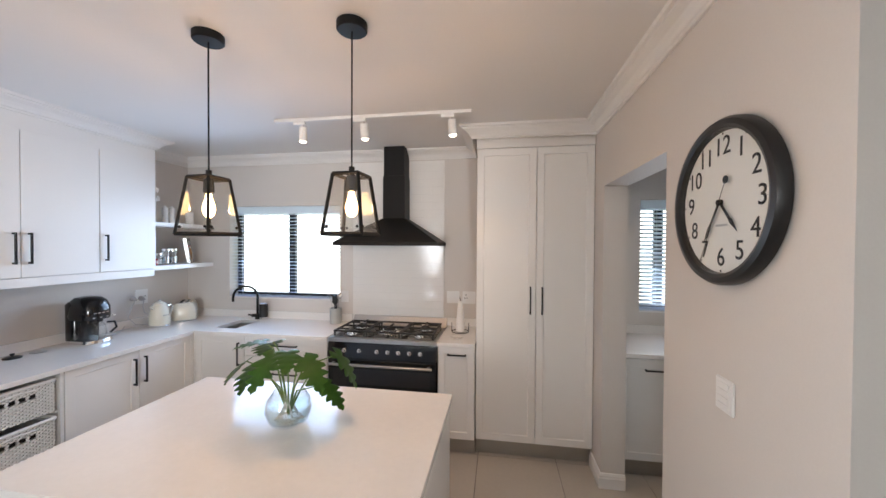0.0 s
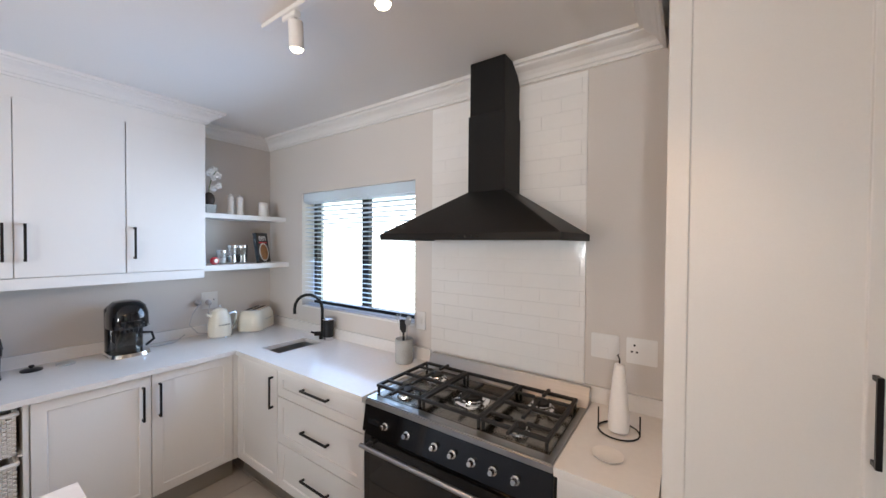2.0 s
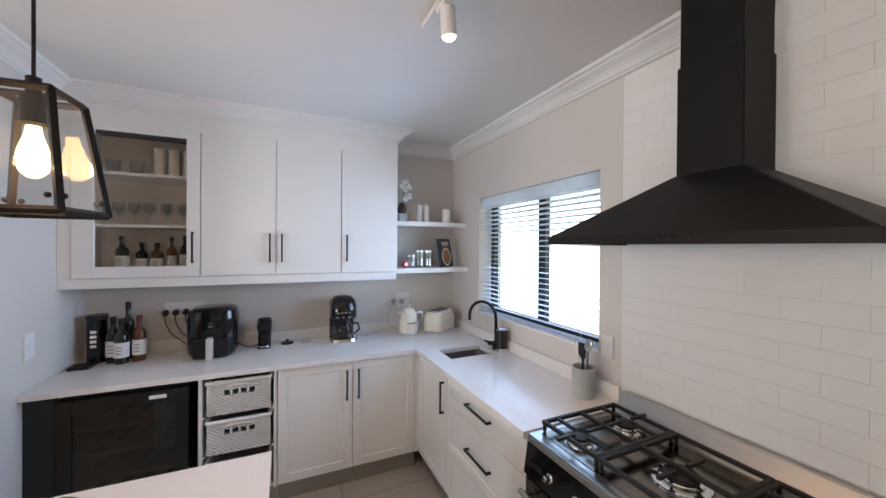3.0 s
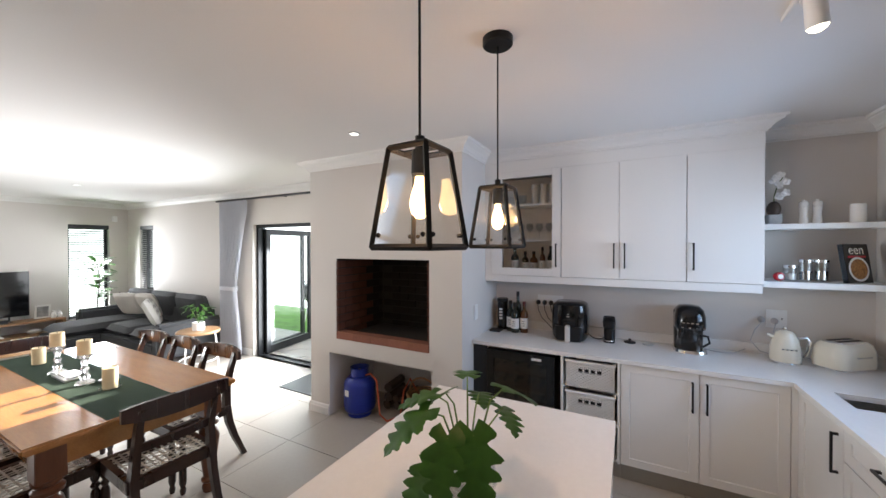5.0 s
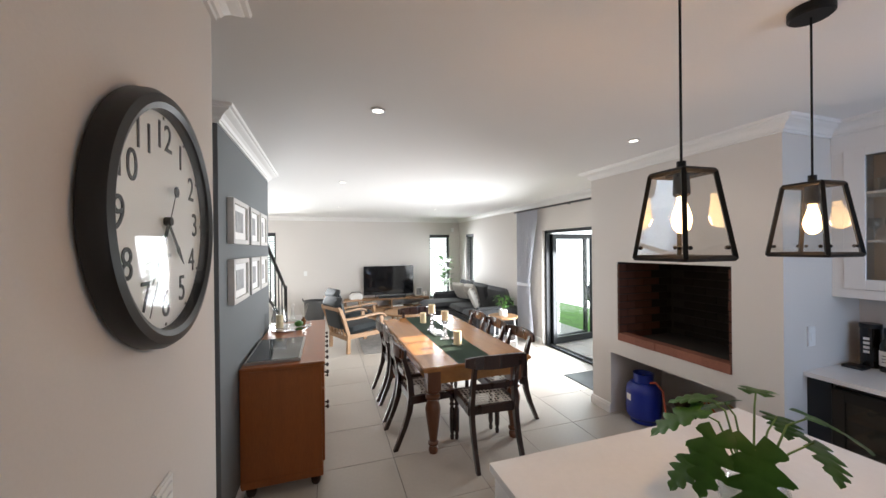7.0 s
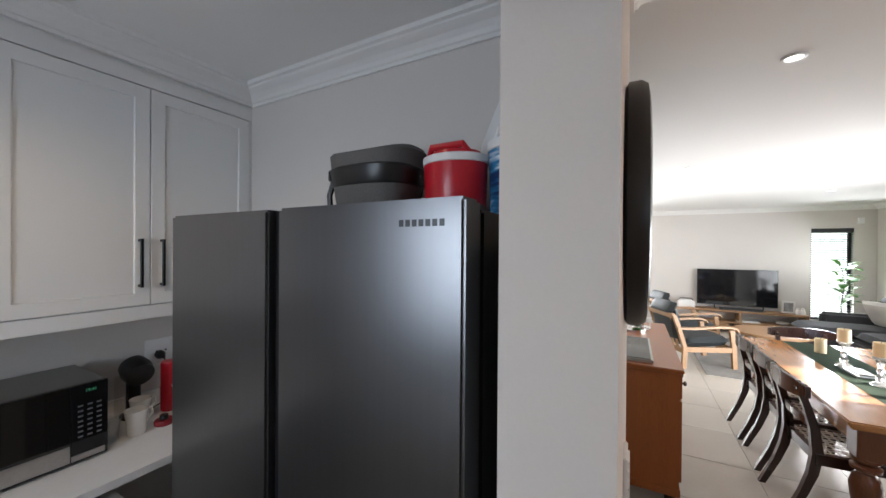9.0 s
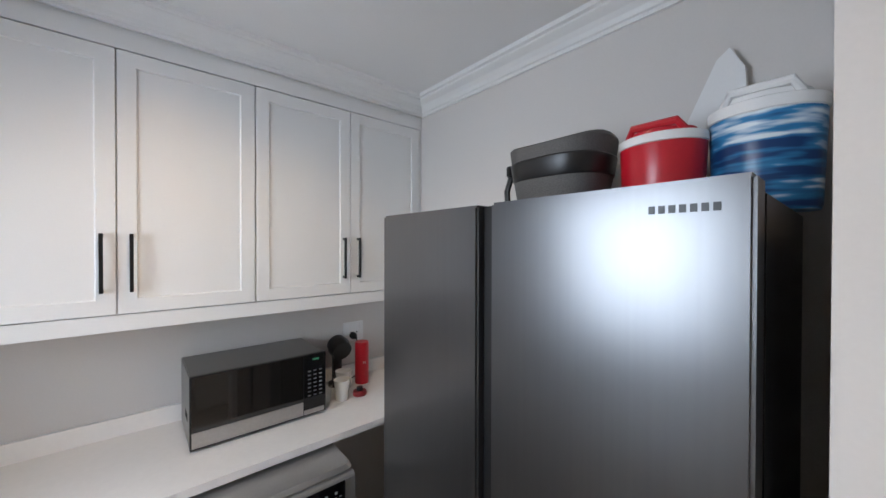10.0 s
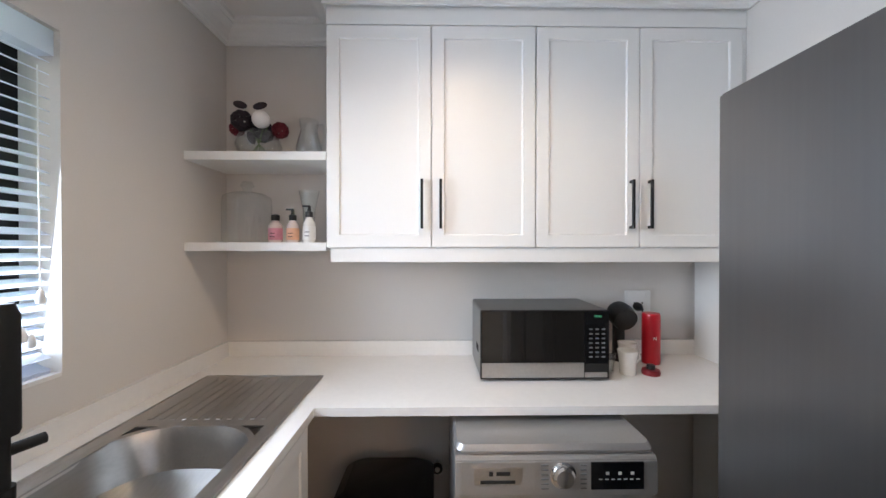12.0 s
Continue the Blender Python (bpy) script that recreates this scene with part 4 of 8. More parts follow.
# ---- windows ----
def blind_window(name, axis, wall, depth_dir, u0, u1, z0, z1, slats, slat_mat, mullions, label, tilt=18, stop=1.0, pitch_in=0.045):
    """A black aluminium window set in the outer half of the reveal with a slatted blind before it."""
    w = tagged(new(name), label, "window", "", "structure")
    SHIFT[w.name] = Vector((0, 0, 0))
    a, b = wall + depth_dir * 0.12, wall + depth_dir * 0.16

    def bar(ua, ub, za, zb, pa=a, pb=b):
        lo, hi = min(pa, pb), max(pa, pb)
        return box(*((ua, lo, za, ub, hi, zb) if axis == "y" else (lo, ua, za, hi, ub, zb)))

    f = 0.045
    for ua, ub, za, zb in ((u0, u0 + f, z0, z1), (u1 - f, u1, z0, z1), (u0 + f, u1 - f, z0, z0 + f), (u0 + f, u1 - f, z1 - f, z1)):
        part("window_frame", bar(ua, ub, za, zb), ALU, w)
    for m in mullions:
        part("mullion", bar(m - 0.036, m + 0.036, z0 + f, z1 - f), ALU, w)
    pane = part("window_pane", bar(u0 + f, u1 - f, z0 + f, z1 - f, wall + depth_dir * 0.138, wall + depth_dir * 0.142), GLASS, w)
    pane.visible_shadow = False
    part("window_sill", bar(u0, u1, z0 - 0.001, z0 + 0.012, wall + depth_dir * 0.001, a), TRIM, w)
    part("head_rail", bar(u0 + 0.006, u1 - 0.006, z1 - 0.075, z1 - 0.004, wall + depth_dir * 0.012, wall + depth_dir * 0.075), SLAT if slat_mat is SLAT else SLATD, w)
    n = slats
    top, bottom = z1 - 0.085, z0 + 0.03 + (1 - stop) * (z1 - z0)
    mid = wall + depth_dir * pitch_in
    me = None
    for i in range(n):
        z = bottom + (top - bottom) * i / (n - 1)
        if me is None:
            s = box(u0 + 0.008, -0.024, -0.0014, u1 - 0.008, 0.024, 0.0014) if axis == "y" else box(-0.024, u0 + 0.008, -0.0014, 0.024, u1 - 0.008, 0.0014)
            me = mesh_of("slat", s, slat_mat, smooth=False)
        o = new("slat", me)
        o.parent = w
        o.matrix_basis = pose(0, mid, z, -tilt * depth_dir) if axis == "y" else pose(mid, 0, z, 0, tilt * depth_dir)
    for u in (u0 + 0.14, u1 - 0.14):
        c = wall + depth_dir * (pitch_in - 0.026)
        part("ladder_cord", tube([(u, c, bottom), (u, c, top)] if axis == "y" else [(c, u, bottom), (c, u, top)], 0.0016, 4), slat_mat, w)
    part("bottom_rail", bar(u0 + 0.01, u1 - 0.01, bottom - 0.026, bottom - 0.012, wall + depth_dir * (pitch_in - 0.022), wall + depth_dir * (pitch_in + 0.022)), slat_mat, w)
    return w


w = blind_window("window_1", "y", YB, 1, KW[0], KW[1], KW[2], KW[3], 25, SLAT, (-1.1,), "kitchen window with black frame and raised white slatted blind", 6)
w = blind_window("window_2", "y", YB, 1, SW[0], SW[1], SW[2], SW[3], 26, SLAT, (2.5, 3.03), "scullery window with white slatted blind", -22)
part("pull_cord", tube([(3.1, YB + 0.004, 1.95), (3.103, YB + 0.002, 1.33)], 0.0018, 5), WHITEP, w)
for x, z in ((3.103, 1.315), (3.08, 1.2), (3.06, 1.22)):
    part("cord_knob", lathe([(0, 0.028), (0.006, 0.022), (0.011, 0.0), (0.009, -0.012), (0, -0.014)], (x, YB + 0.002, z), 12), WHITEP, w)
blind_window("window_3", "y", YF, -1, FW[0], FW[1], FW[2], FW[3], 40, SLATD, (), "tall window with dark slatted blind beside the television", 24)
blind_window("window_4", "x", XL, -1, DW[0], DW[1], DW[2], DW[3], 30, SLATD, (), "narrow side window with dark closed slatted blind", 30)
blind_window("window_5", "y", YF, -1, RW[0], RW[1], RW[2], RW[3], 40, SLATD, (3.2,), "stair hall window with dark slatted blind", 24)

# backsplash panel
BACK = structure("backsplash", box(-0.362, YB - 0.006, 0.9, 0.556, YB - 0.0005, CZ - 0.1), GROUT, "white gloss brick-bond tiled backsplash", "backsplash")


# ---- small kitchen things ----
def wall_plate(name, axis, wall, out, u0, u1, z0, z1, label, rockers=(), holes=()):
    p = thing(name, ((u0 + u1) / 2, wall, z0) if axis == "y" else (wall, (u0 + u1) / 2, z0), label, "socket" if holes else "switch")

    def slab(ua, ub, za, zb, d0, d1):
        lo, hi = sorted((wall + out * d0, wall + out * d1))
        return box(*((ua, lo, za, ub, hi, zb) if axis == "y" else (lo, ua, za, hi, ub, zb)))

    part("plate", slab(u0, u1, z0, z1, 0.0, 0.009), WHITEP, p, bevel=0.003)
    for ua, ub, za, zb in rockers:
        part("rocker", slab(ua, ub, za, zb, 0.009, 0.013), WHITEP, p, bevel=0.001)
    for u, z in holes:
        hm = cyl((0, 0, 0), 0.005, 0.0085, 0.0096, 10)
        hm = turn(hm, Matrix.Translation((u, wall, z) if axis == "y" else (wall, u, z)) @ Vector((0, 0, 1)).rotation_difference(Vector((0, out, 0) if axis == "y" else (out, 0, 0))).to_matrix().to_4x4())
        part("socket_hole", hm, INK, p)
    return p


wall_plate("wall_socket", "x", XL, 1, 2.43, 2.55, 1.1, 1.235, "white double wall socket above the worktop", ((2.45, 2.47, 1.19, 1.22),), ((2.47, 1.15), (2.52, 1.17)))
wall_plate("wall_socket", "x", XL, 1, 0.73, 0.97, 1.13, 1.24, "white wall socket behind the air fryer", ((0.9, 0.92, 1.19, 1.22),), ((0.78, 1.17),))
wall_plate("wall_switch", "y", YB, -1, 0.585, 0.705, 1.112, 1.228, "white cooker isolator switch plate", ((0.629, 0.662, 1.138, 1.163), (0.634, 0.657, 1.193, 1.203)))
wall_plate("wall_socket", "y", YB, -1, 0.735, 0.857, 1.112, 1.228, "white wall socket plate beside the cupboard", ((0.813, 0.833, 1.175, 1.205),), ((0.768, 1.195), (0.758, 1.165), (0.778, 1.165)))
wall_plate("wall_switch", "y", YB, -1, -0.485, -0.41, 1.09, 1.205, "white switch plate beside the backsplash", ((-0.46, -0.435, 1.13, 1.165),))
wall_plate("wall_switch", "y", 0.31, 1, -1.71, -1.63, 1.06, 1.195, "white light switch plate on the chimney side", ((-1.685, -1.655, 1.1, 1.15),))
wall_plate("light_switch", "x", XC, -1, 0.85, 0.935, 1.152, 1.258, "white four-rocker light switch below the clock", tuple((0.866, 0.919, 1.163 + 0.022 * i, 1.179 + 0.022 * i) for i in range(4)))


def plug(at, way, mat_, cord):
    p = thing("power_plug", at, "round three-pin power plug with its cord" if mat_ is not SATINB else "black three-pin power plug with its cord", "plug", "plugs")
    m = Matrix.Translation(at) @ Vector((0, 0, 1)).rotation_difference(Vector(way)).to_matrix().to_4x4()
    part("plug_body", turn(lathe([(0, 0.0), (0.021, 0.0), (0.022, 0.02), (0.014, 0.034), (0.008, 0.05), (0, 0.052)], n=16), m), mat_, p)
    part("cord", tube(cord, 0.0035, 6), mat_, p)


GREYP = mat("grey plug plastic", (0.45, 0.45, 0.47), 0.4, vary=0.05, bump=0.02)
plug((XL + 0.01, 2.40, 1.16), (1, 0, -0.2), GREYP, [(XL + 0.05, 2.4, 1.15), (XL + 0.06, 2.35, 1.08), (XL + 0.05, 2.33, 1.0), (XL + 0.07, 2.38, 0.93), (XL + 0.1, 2.5, 0.905), (XL + 0.16, 2.54, 0.904)])
plug((XL + 0.01, 2.475, 1.155), (1, 0, -0.2), GREYP, [(XL + 0.05, 2.475, 1.145), (XL + 0.055, 2.46, 1.08), (XL + 0.05, 2.48, 1.02), (XL + 0.08, 2.6, 0.93), (XL + 0.09, 2.68, 0.905)])
for y in (0.74, 0.8, 0.86):
    plug((XL + 0.01, y, 1.17), (1, 0, -0.2), SATINB, [(XL + 0.05, y, 1.16), (XL + 0.06, y + 0.01, 1.1), (XL + 0.06, y + 0.04, 1.03), (XL + 0.05, y + 0.1, 0.97), (XL + 0.05, y + 0.14, 0.93), (XL + 0.06, y + 0.17, 0.904)])
# drip coffee machine
c = thing("coffee_machine", (-2.06, 1.93, TOPZ), "glossy black retro drip coffee machine", "coffee machine")


def rr(w, d, r, x, y, z, n=6):
    return [(x + p[0], y + p[1], z) for p in round_rect(w, d, r, n)]


part("base", loft([rr(0.25, 0.2, 0.07, -2.06, 1.93, 0.9), rr(0.26, 0.21, 0.07, -2.06, 1.93, 0.91), rr(0.25, 0.2, 0.07, -2.06, 1.93, 0.93)]), CHROME, c)
part("rear_tower", loft([rr(0.12, 0.19, 0.05, -2.125, 1.93, 0.93), rr(0.12, 0.195, 0.05, -2.125, 1.93, 1.2), rr(0.1, 0.17, 0.045, -2.12, 1.93, 1.22)]), GLOSSB, c)
part("head", loft([rr(0.24, 0.195, 0.08, -2.06, 1.93, 1.085), rr(0.25, 0.2, 0.08, -2.06, 1.93, 1.11), rr(0.245, 0.195, 0.08, -2.06, 1.93, 1.18), rr(0.22, 0.175, 0.08, -2.065, 1.93, 1.225), rr(0.16, 0.13, 0.06, -2.07, 1.93, 1.25), rr(0.06, 0.05, 0.02, -2.07, 1.93, 1.258)]), GLOSSB, c)
part("logo_bar", boxes(*[(-1.937, 1.87 + 0.028 * i, 1.132, -1.934, 1.888 + 0.028 * i, 1.14) for i in range(4)]), CHROME, c)
part("button_row", boxes(*[(-1.94, 1.865 + 0.045 * i, 1.098, -1.935, 1.88 + 0.045 * i, 1.106) for i in range(4)]), CHROME, c)
part("carafe", lathe([(0.05, 0.932), (0.066, 0.945), (0.07, 0.98), (0.062, 1.03), (0.045, 1.055), (0.047, 1.065)], (-2.01, 1.93, 0), 22), SMOKE, c, "glass coffee carafe")
part("carafe_handle", tube([(-1.97, 1.985, 1.05), (-1.955, 2.03, 1.045), (-1.95, 2.04, 1.0), (-1.96, 2.0, 0.965)], 0.008, 8), SATINB, c)
part("carafe_lid", cyl((-2.01, 1.93, 0), 0.048, 1.062, 1.08, 20), GLOSSB, c)

part("cord", tube([(-2.17, 2.02, 0.905), (-2.12, 2.12, 0.904), (-2.14, 2.22, 0.904), (-2.2, 2.3, 0.93)], 0.0035, 6), GREYP, c)

# kettle
c = thing("kettle", (-2.03, 2.475, TOPZ), "cream enamel retro electric kettle", "kettle")
KX, KY = -2.03, 2.475
part("base", lathe([(0, 0.9), (0.083, 0.9), (0.085, 0.912), (0.08, 0.918), (0, 0.918)], (KX, KY, 0), 28), CHROME, c)
part("body", lathe([(0.078, 0.918), (0.083, 0.935), (0.08, 1.0), (0.068, 1.07), (0.056, 1.095)], (KX, KY, 0), 28), CREAM, c)
part("lid", lathe([(0.056, 1.095), (0.05, 1.112), (0.03, 1.126), (0.0, 1.13)], (KX, KY, 0), 24), CREAM, c)
part("lid_knob", lathe([(0, 1.13), (0.008, 1.13), (0.012, 1.14), (0.009, 1.15), (0, 1.152)], (KX, KY, 0), 14), CHROME, c)
part("spout", loft([[(KX + 0.0, KY - 0.055, 1.05), (KX + 0.022, KY - 0.05, 1.05), (KX + 0.02, KY - 0.05, 1.085), (KX - 0.02, KY - 0.05, 1.085), (KX - 0.022, KY - 0.05, 1.05)], [(KX, KY - 0.095, 1.085), (KX + 0.01, KY - 0.092, 1.087), (KX + 0.009, KY - 0.09, 1.095), (KX - 0.009, KY - 0.09, 1.095), (KX - 0.01, KY - 0.092, 1.087)]]), CREAM, c)
part("handle", tube([(KX, KY + 0.055, 1.075), (KX, KY + 0.11, 1.085), (KX, KY + 0.125, 1.06), (KX, KY + 0.115, 1.0), (KX, KY + 0.09, 0.95)], 0.011, 10), CHROME, c)
part("logo_bar", boxes(*[(KX + 0.079, KY - 0.04 + 0.022 * i, 1.005, KX + 0.0815, KY - 0.026 + 0.022 * i, 1.013) for i in range(4)]), CHROME, c)

# toaster
c = thing("toaster", (-2.05, 2.77, TOPZ), "cream enamel retro two-slot toaster", "toaster")
tm = pose(-2.06, 2.775, 0, 0, 0, 38)


def rrt(w, d, r, z):
    return [tm @ Vector((p[0], p[1], z)) for p in round_rect(w, d, r, 6)]


part("base", loft([rrt(0.2, 0.32, 0.06, 0.9), rrt(0.205, 0.325, 0.06, 0.915), rrt(0.195, 0.315, 0.06, 0.92)]), CHROME, c)
part("body", loft([rrt(0.195, 0.32, 0.06, 0.92), rrt(0.2, 0.33, 0.065, 0.96), rrt(0.19, 0.32, 0.065, 1.03), rrt(0.165, 0.295, 0.06, 1.065), rrt(0.13, 0.26, 0.05, 1.08)]), CREAM, c)
part("slot_plate", loft([rrt(0.12, 0.24, 0.03, 1.08), rrt(0.115, 0.235, 0.03, 1.086)]), CHROME, c)
part("slot", turn(boxes((-0.035, -0.1, 1.0862, -0.012, 0.1, 1.0875), (0.012, -0.1, 1.0862, 0.035, 0.1, 1.0875)), tm), INK, c)
part("logo_bar", turn(boxes(*[(0.099, -0.055 + 0.026 * i, 0.995, 0.102, -0.037 + 0.026 * i, 1.003) for i in range(5)]), tm), CHROME, c)
part("lever_knob", turn(ball((0.02, 0.172, 1.0), 0.014, n=12), tm), CHROME, c)

# air fryer
c = thing("air_fryer", (-2.05, 1.06, TOPZ), "large glossy black air fryer with a steel-trimmed handle", "air fryer")
AX, AY = -2.06, 1.06
part("body", loft([rr(0.28, 0.25, 0.1, AX, AY, 0.9), rr(0.31, 0.29, 0.11, AX, AY, 0.93), rr(0.32, 0.3, 0.11, AX, AY, 1.02), rr(0.31, 0.295, 0.1, AX, AY, 1.15), rr(0.29, 0.275, 0.09, AX, AY, 1.205), rr(0.24, 0.23, 0.08, AX, AY, 1.222)]), GLOSSB, c)
part("basket_front", loft([rr(0.05, 0.2, 0.02, AX + 0.14, AY, 0.91), rr(0.055, 0.22, 0.02, AX + 0.142, AY, 0.95), rr(0.05, 0.22, 0.02, AX + 0.14, AY, 1.03)]), SATINB, c)
part("handle", boxes((AX + 0.16, AY - 0.018, 0.905, AX + 0.215, AY + 0.018, 1.045)), mat("pale brushed handle steel", (0.72, 0.71, 0.69), 0.45, 0.4, grain=90, vary=0.05, bump=0.02), c, "pale steel handle trim", bevel=0.006)
part("display", turn(lathe([(0, 0), (0.03, 0), (0.03, 0.003), (0, 0.003)], n=20), pose(AX + 0.153, AY, 1.12, 0, 86)), DARKG, c)
part("icon_row", boxes((AX + 0.1575, AY - 0.012, 1.11, AX + 0.159, AY + 0.012, 1.116), (AX + 0.1575, AY - 0.008, 1.13, AX + 0.159, AY + 0.008, 1.135)), CANE, c)

# capsule coffee machine and its two lids
c = thing("capsule_machine", (-2.1, 1.37, TOPZ), "small black capsule coffee machine", "coffee machine")
part("base", loft([rr(0.17, 0.085, 0.03, -2.1, 1.37, 0.9), rr(0.17, 0.085, 0.03, -2.1, 1.37, 0.915)]), SATINB, c)
part("body", loft([rr(0.1, 0.085, 0.03, -2.13, 1.37, 0.915), rr(0.1, 0.09, 0.03, -2.13, 1.37, 1.0), rr(0.15, 0.095, 0.03, -2.1, 1.37, 1.03), rr(0.15, 0.095, 0.03, -2.1, 1.37, 1.075), rr(0.09, 0.07, 0.025, -2.11, 1.37, 1.105)]), SATINB, c)
part("lever", tube([(-2.05, 1.325, 1.06), (-2.07, 1.33, 1.11), (-2.07, 1.41, 1.11), (-2.05, 1.415, 1.06)], 0.006, 8), SATINB, c)
part("drip_tray", cyl((-2.045, 1.37, 0), 0.04, 0.915, 0.922, 18), CHROME, c)
part("cord", tube([(-2.15, 1.2, 0.93), (-2.13, 1.24, 0.905), (-2.1, 1.28, 0.904), (-2.13, 1.31, 0.904), (-2.16, 1.33, 0.91)], 0.0035, 6), SATINB, c)
c = thing("jar_lid", (-2.12, 1.525, TOPZ), "round black jar lid with a knob", "lid")
part("disc", lathe([(0, 0.9), (0.045, 0.9), (0.045, 0.908), (0.03, 0.914), (0, 0.916)], (-2.12, 1.525, 0), 22), SATINB, c)
part("knob", lathe([(0.006, 0.915), (0.013, 0.925), (0.01, 0.932), (0, 0.933)], (-2.12, 1.525, 0), 14), SATINB, c)
solo("coaster", lathe([(0, 0.9), (0.042, 0.9), (0.043, 0.906), (0.036, 0.91), (0, 0.909)], (-2.12, 1.66, 0), 22), STONE, "small round grey coaster", "coaster")


# bottles
def bottle(x, y, z, h, r, glass, label, text="", cap=None, group="bottles on the worktop", paper=PAPER, neck=0.3):
    b = thing("bottle", (x, y, z), label, "bottle", group)
    k = h * (1 - neck)
    part("glass_body", lathe([(0, 0), (r * 0.95, 0), (r, 0.01), (r, k * 0.86), (r * 0.85, k * 0.95), (r * 0.4, k * 1.06), (r * 0.36, h * 0.93), (0, h * 0.93)], (x, y, z), 18), glass, b)
    part("cap", lathe([(0, h * 0.87), (r * 0.44, h * 0.87), (r * 0.44, h), (0, h)], (x, y, z), 14), cap or SATINB, b)
    if paper:
        part("paper_label", lathe([(r + 0.0008, k * 0.2), (r + 0.0008, k * 0.68)], (x, y, z), 18), paper, b, "printed paper label")
        part("label_print", boxes(*[(x + r + 0.0006, y - r * 0.35, z + k * t, x + r + 0.0018, y + r * 0.35, z + k * t + 0.004) for t in (0.32, 0.42, 0.52)]), INK, b)
    return b


c = thing("gift_box", (-2.12, 0.415, TOPZ), "black cylindrical whisky gift tube", "box")
part("tube_body", cyl((-2.12, 0.415, 0), 0.05, 0.9, 1.19, 26), GLOSSB, c)
part("lid", cyl((-2.12, 0.415, 0), 0.054, 1.17, 1.2, 26), SATINB, c)
part("lettering_bar", boxes(*[(-2.0675, 0.4, 1.0 + 0.03 * i, -2.066, 0.43, 1.018 + 0.03 * i) for i in range(4)]), PAPER, c)
solo("dark_tray", box(-2.05, 0.34, 0.9, -1.95, 0.44, 0.918), SATINB, "small dark box lying on the worktop", "box", bevel=0.003)
bottle(-2.07, 0.51, TOPZ, 0.29, 0.036, GREENB, "dark glass wine bottle with a white label")
bottle(-2.03, 0.565, TOPZ, 0.28, 0.038, GREENB, "dark glass wine bottle with a cream label")
bottle(-2.15, 0.56, TOPZ, 0.37, 0.034, GREENB, "tall dark glass wine bottle", paper=None)
bottle(-2.06, 0.645, TOPZ, 0.29, 0.036, AMBER, "amber spirit bottle with a pale label", cap=mat("dark red cap", (0.12, 0.02, 0.02), 0.4))

# stock behind the glazed door
for k, (y, h, r, g) in enumerate(((0.55, 0.24, 0.036, GREENB), (0.65, 0.2, 0.032, GREENB), (0.73, 0.2, 0.036, AMBER), (0.81, 0.24, 0.026, AMBER), (0.885, 0.25, 0.03, GREENB))):
    bottle(-2.08, y, 1.4635, h, r, g, "spirit bottle behind the glazed cabinet door", group="bottles in the glazed cabinet")


def tumbler(x, y, z, h, r, label, name="drinking_glass", group="glasses in the cabinet", stem=False):
    prof = [(0, 0), (r * 0.75, 0), (r * 0.8, 0.004), (r, h), (r * 0.95, h), (r * 0.74, 0.008), (0, 0.008)]
    if stem:
        prof = [(0, 0), (r * 0.8, 0.002), (r * 0.1, 0.008), (r * 0.1, h * 0.45), (r * 0.9, h * 0.6), (r, h * 0.75), (r * 0.85, h), (r * 0.82, h), (r * 0.95, h * 0.75), (0, h * 0.5)]
    return solo(name, lathe(prof, (x, y, z), 16), THIN, label, "glass", group)


for y in (0.45, 0.53, 0.61, 0.69, 0.78, 0.87):
    tumbler(-2.09, y, 1.7735, 0.15, 0.034, "clear stemmed glass on the cabinet shelf", "wine_glass", stem=True)
for y in (0.5, 0.62):
    tumbler(-2.1, y, 2.0835, 0.11, 0.04, "clear tumbler on the cabinet shelf")
for y in (0.74, 0.82, 0.9):
    solo("tall_mug", lathe([(0, 0), (0.032, 0), (0.034, 0.01), (0.03, 0.17), (0.034, 0.2), (0.028, 0.2), (0.026, 0.02), (0, 0.012)], (-2.09, y, 2.0835), 18), PORC, "tall pale glass mug on the cabinet shelf", "mug", "mugs in the cabinet")

# corner shelf things
SZ1, SZ2 = 1.862, 1.468
c = thing("orchid", (-2.1, 2.42, SZ1), "white artificial orchid in a grey pot", "plant")
part("pot", loft([rr(0.075, 0.075, 0.012, -2.1, 2.43, SZ1), rr(0.085, 0.085, 0.012, -2.1, 2.43, SZ1 + 0.07)]), STONE, c)
part("inner_pot", ball((-2.1, 2.43, SZ1 + 0.11), 0.045, (0.9, 0.9, 1.3)), SOUNDING, c)
part("stem", tube([(-2.1, 2.43, SZ1 + 0.1), (-2.095, 2.43, SZ1 + 0.2), (-2.09, 2.45, SZ1 + 0.29), (-2.07, 2.47, SZ1 + 0.33)], 0.003, 6), STEM, c)
random.seed(5)
for dy, dz in ((0.0, 0.33), (0.03, 0.35), (0.05, 0.3), (0.02, 0.28), (-0.015, 0.31), (0.045, 0.22), (0.02, 0.2)):
    fl = bmesh.new()
    cc = Vector((-2.075 + random.uniform(-0.02, 0.02), 2.435 + dy, SZ1 + dz))
    for k in range(5):
        a = 2 * math.pi * k / 5 + random.random()
        bmesh.ops.create_uvsphere(fl, u_segments=8, v_segments=5, radius=0.015, matrix=Matrix.Translation(cc + Vector((0.004, 0.013 * math.cos(a), 0.013 * math.sin(a)))) @ Matrix.Diagonal((0.35, 1, 1, 1)))
    part("flower", fl, PETAL, c)
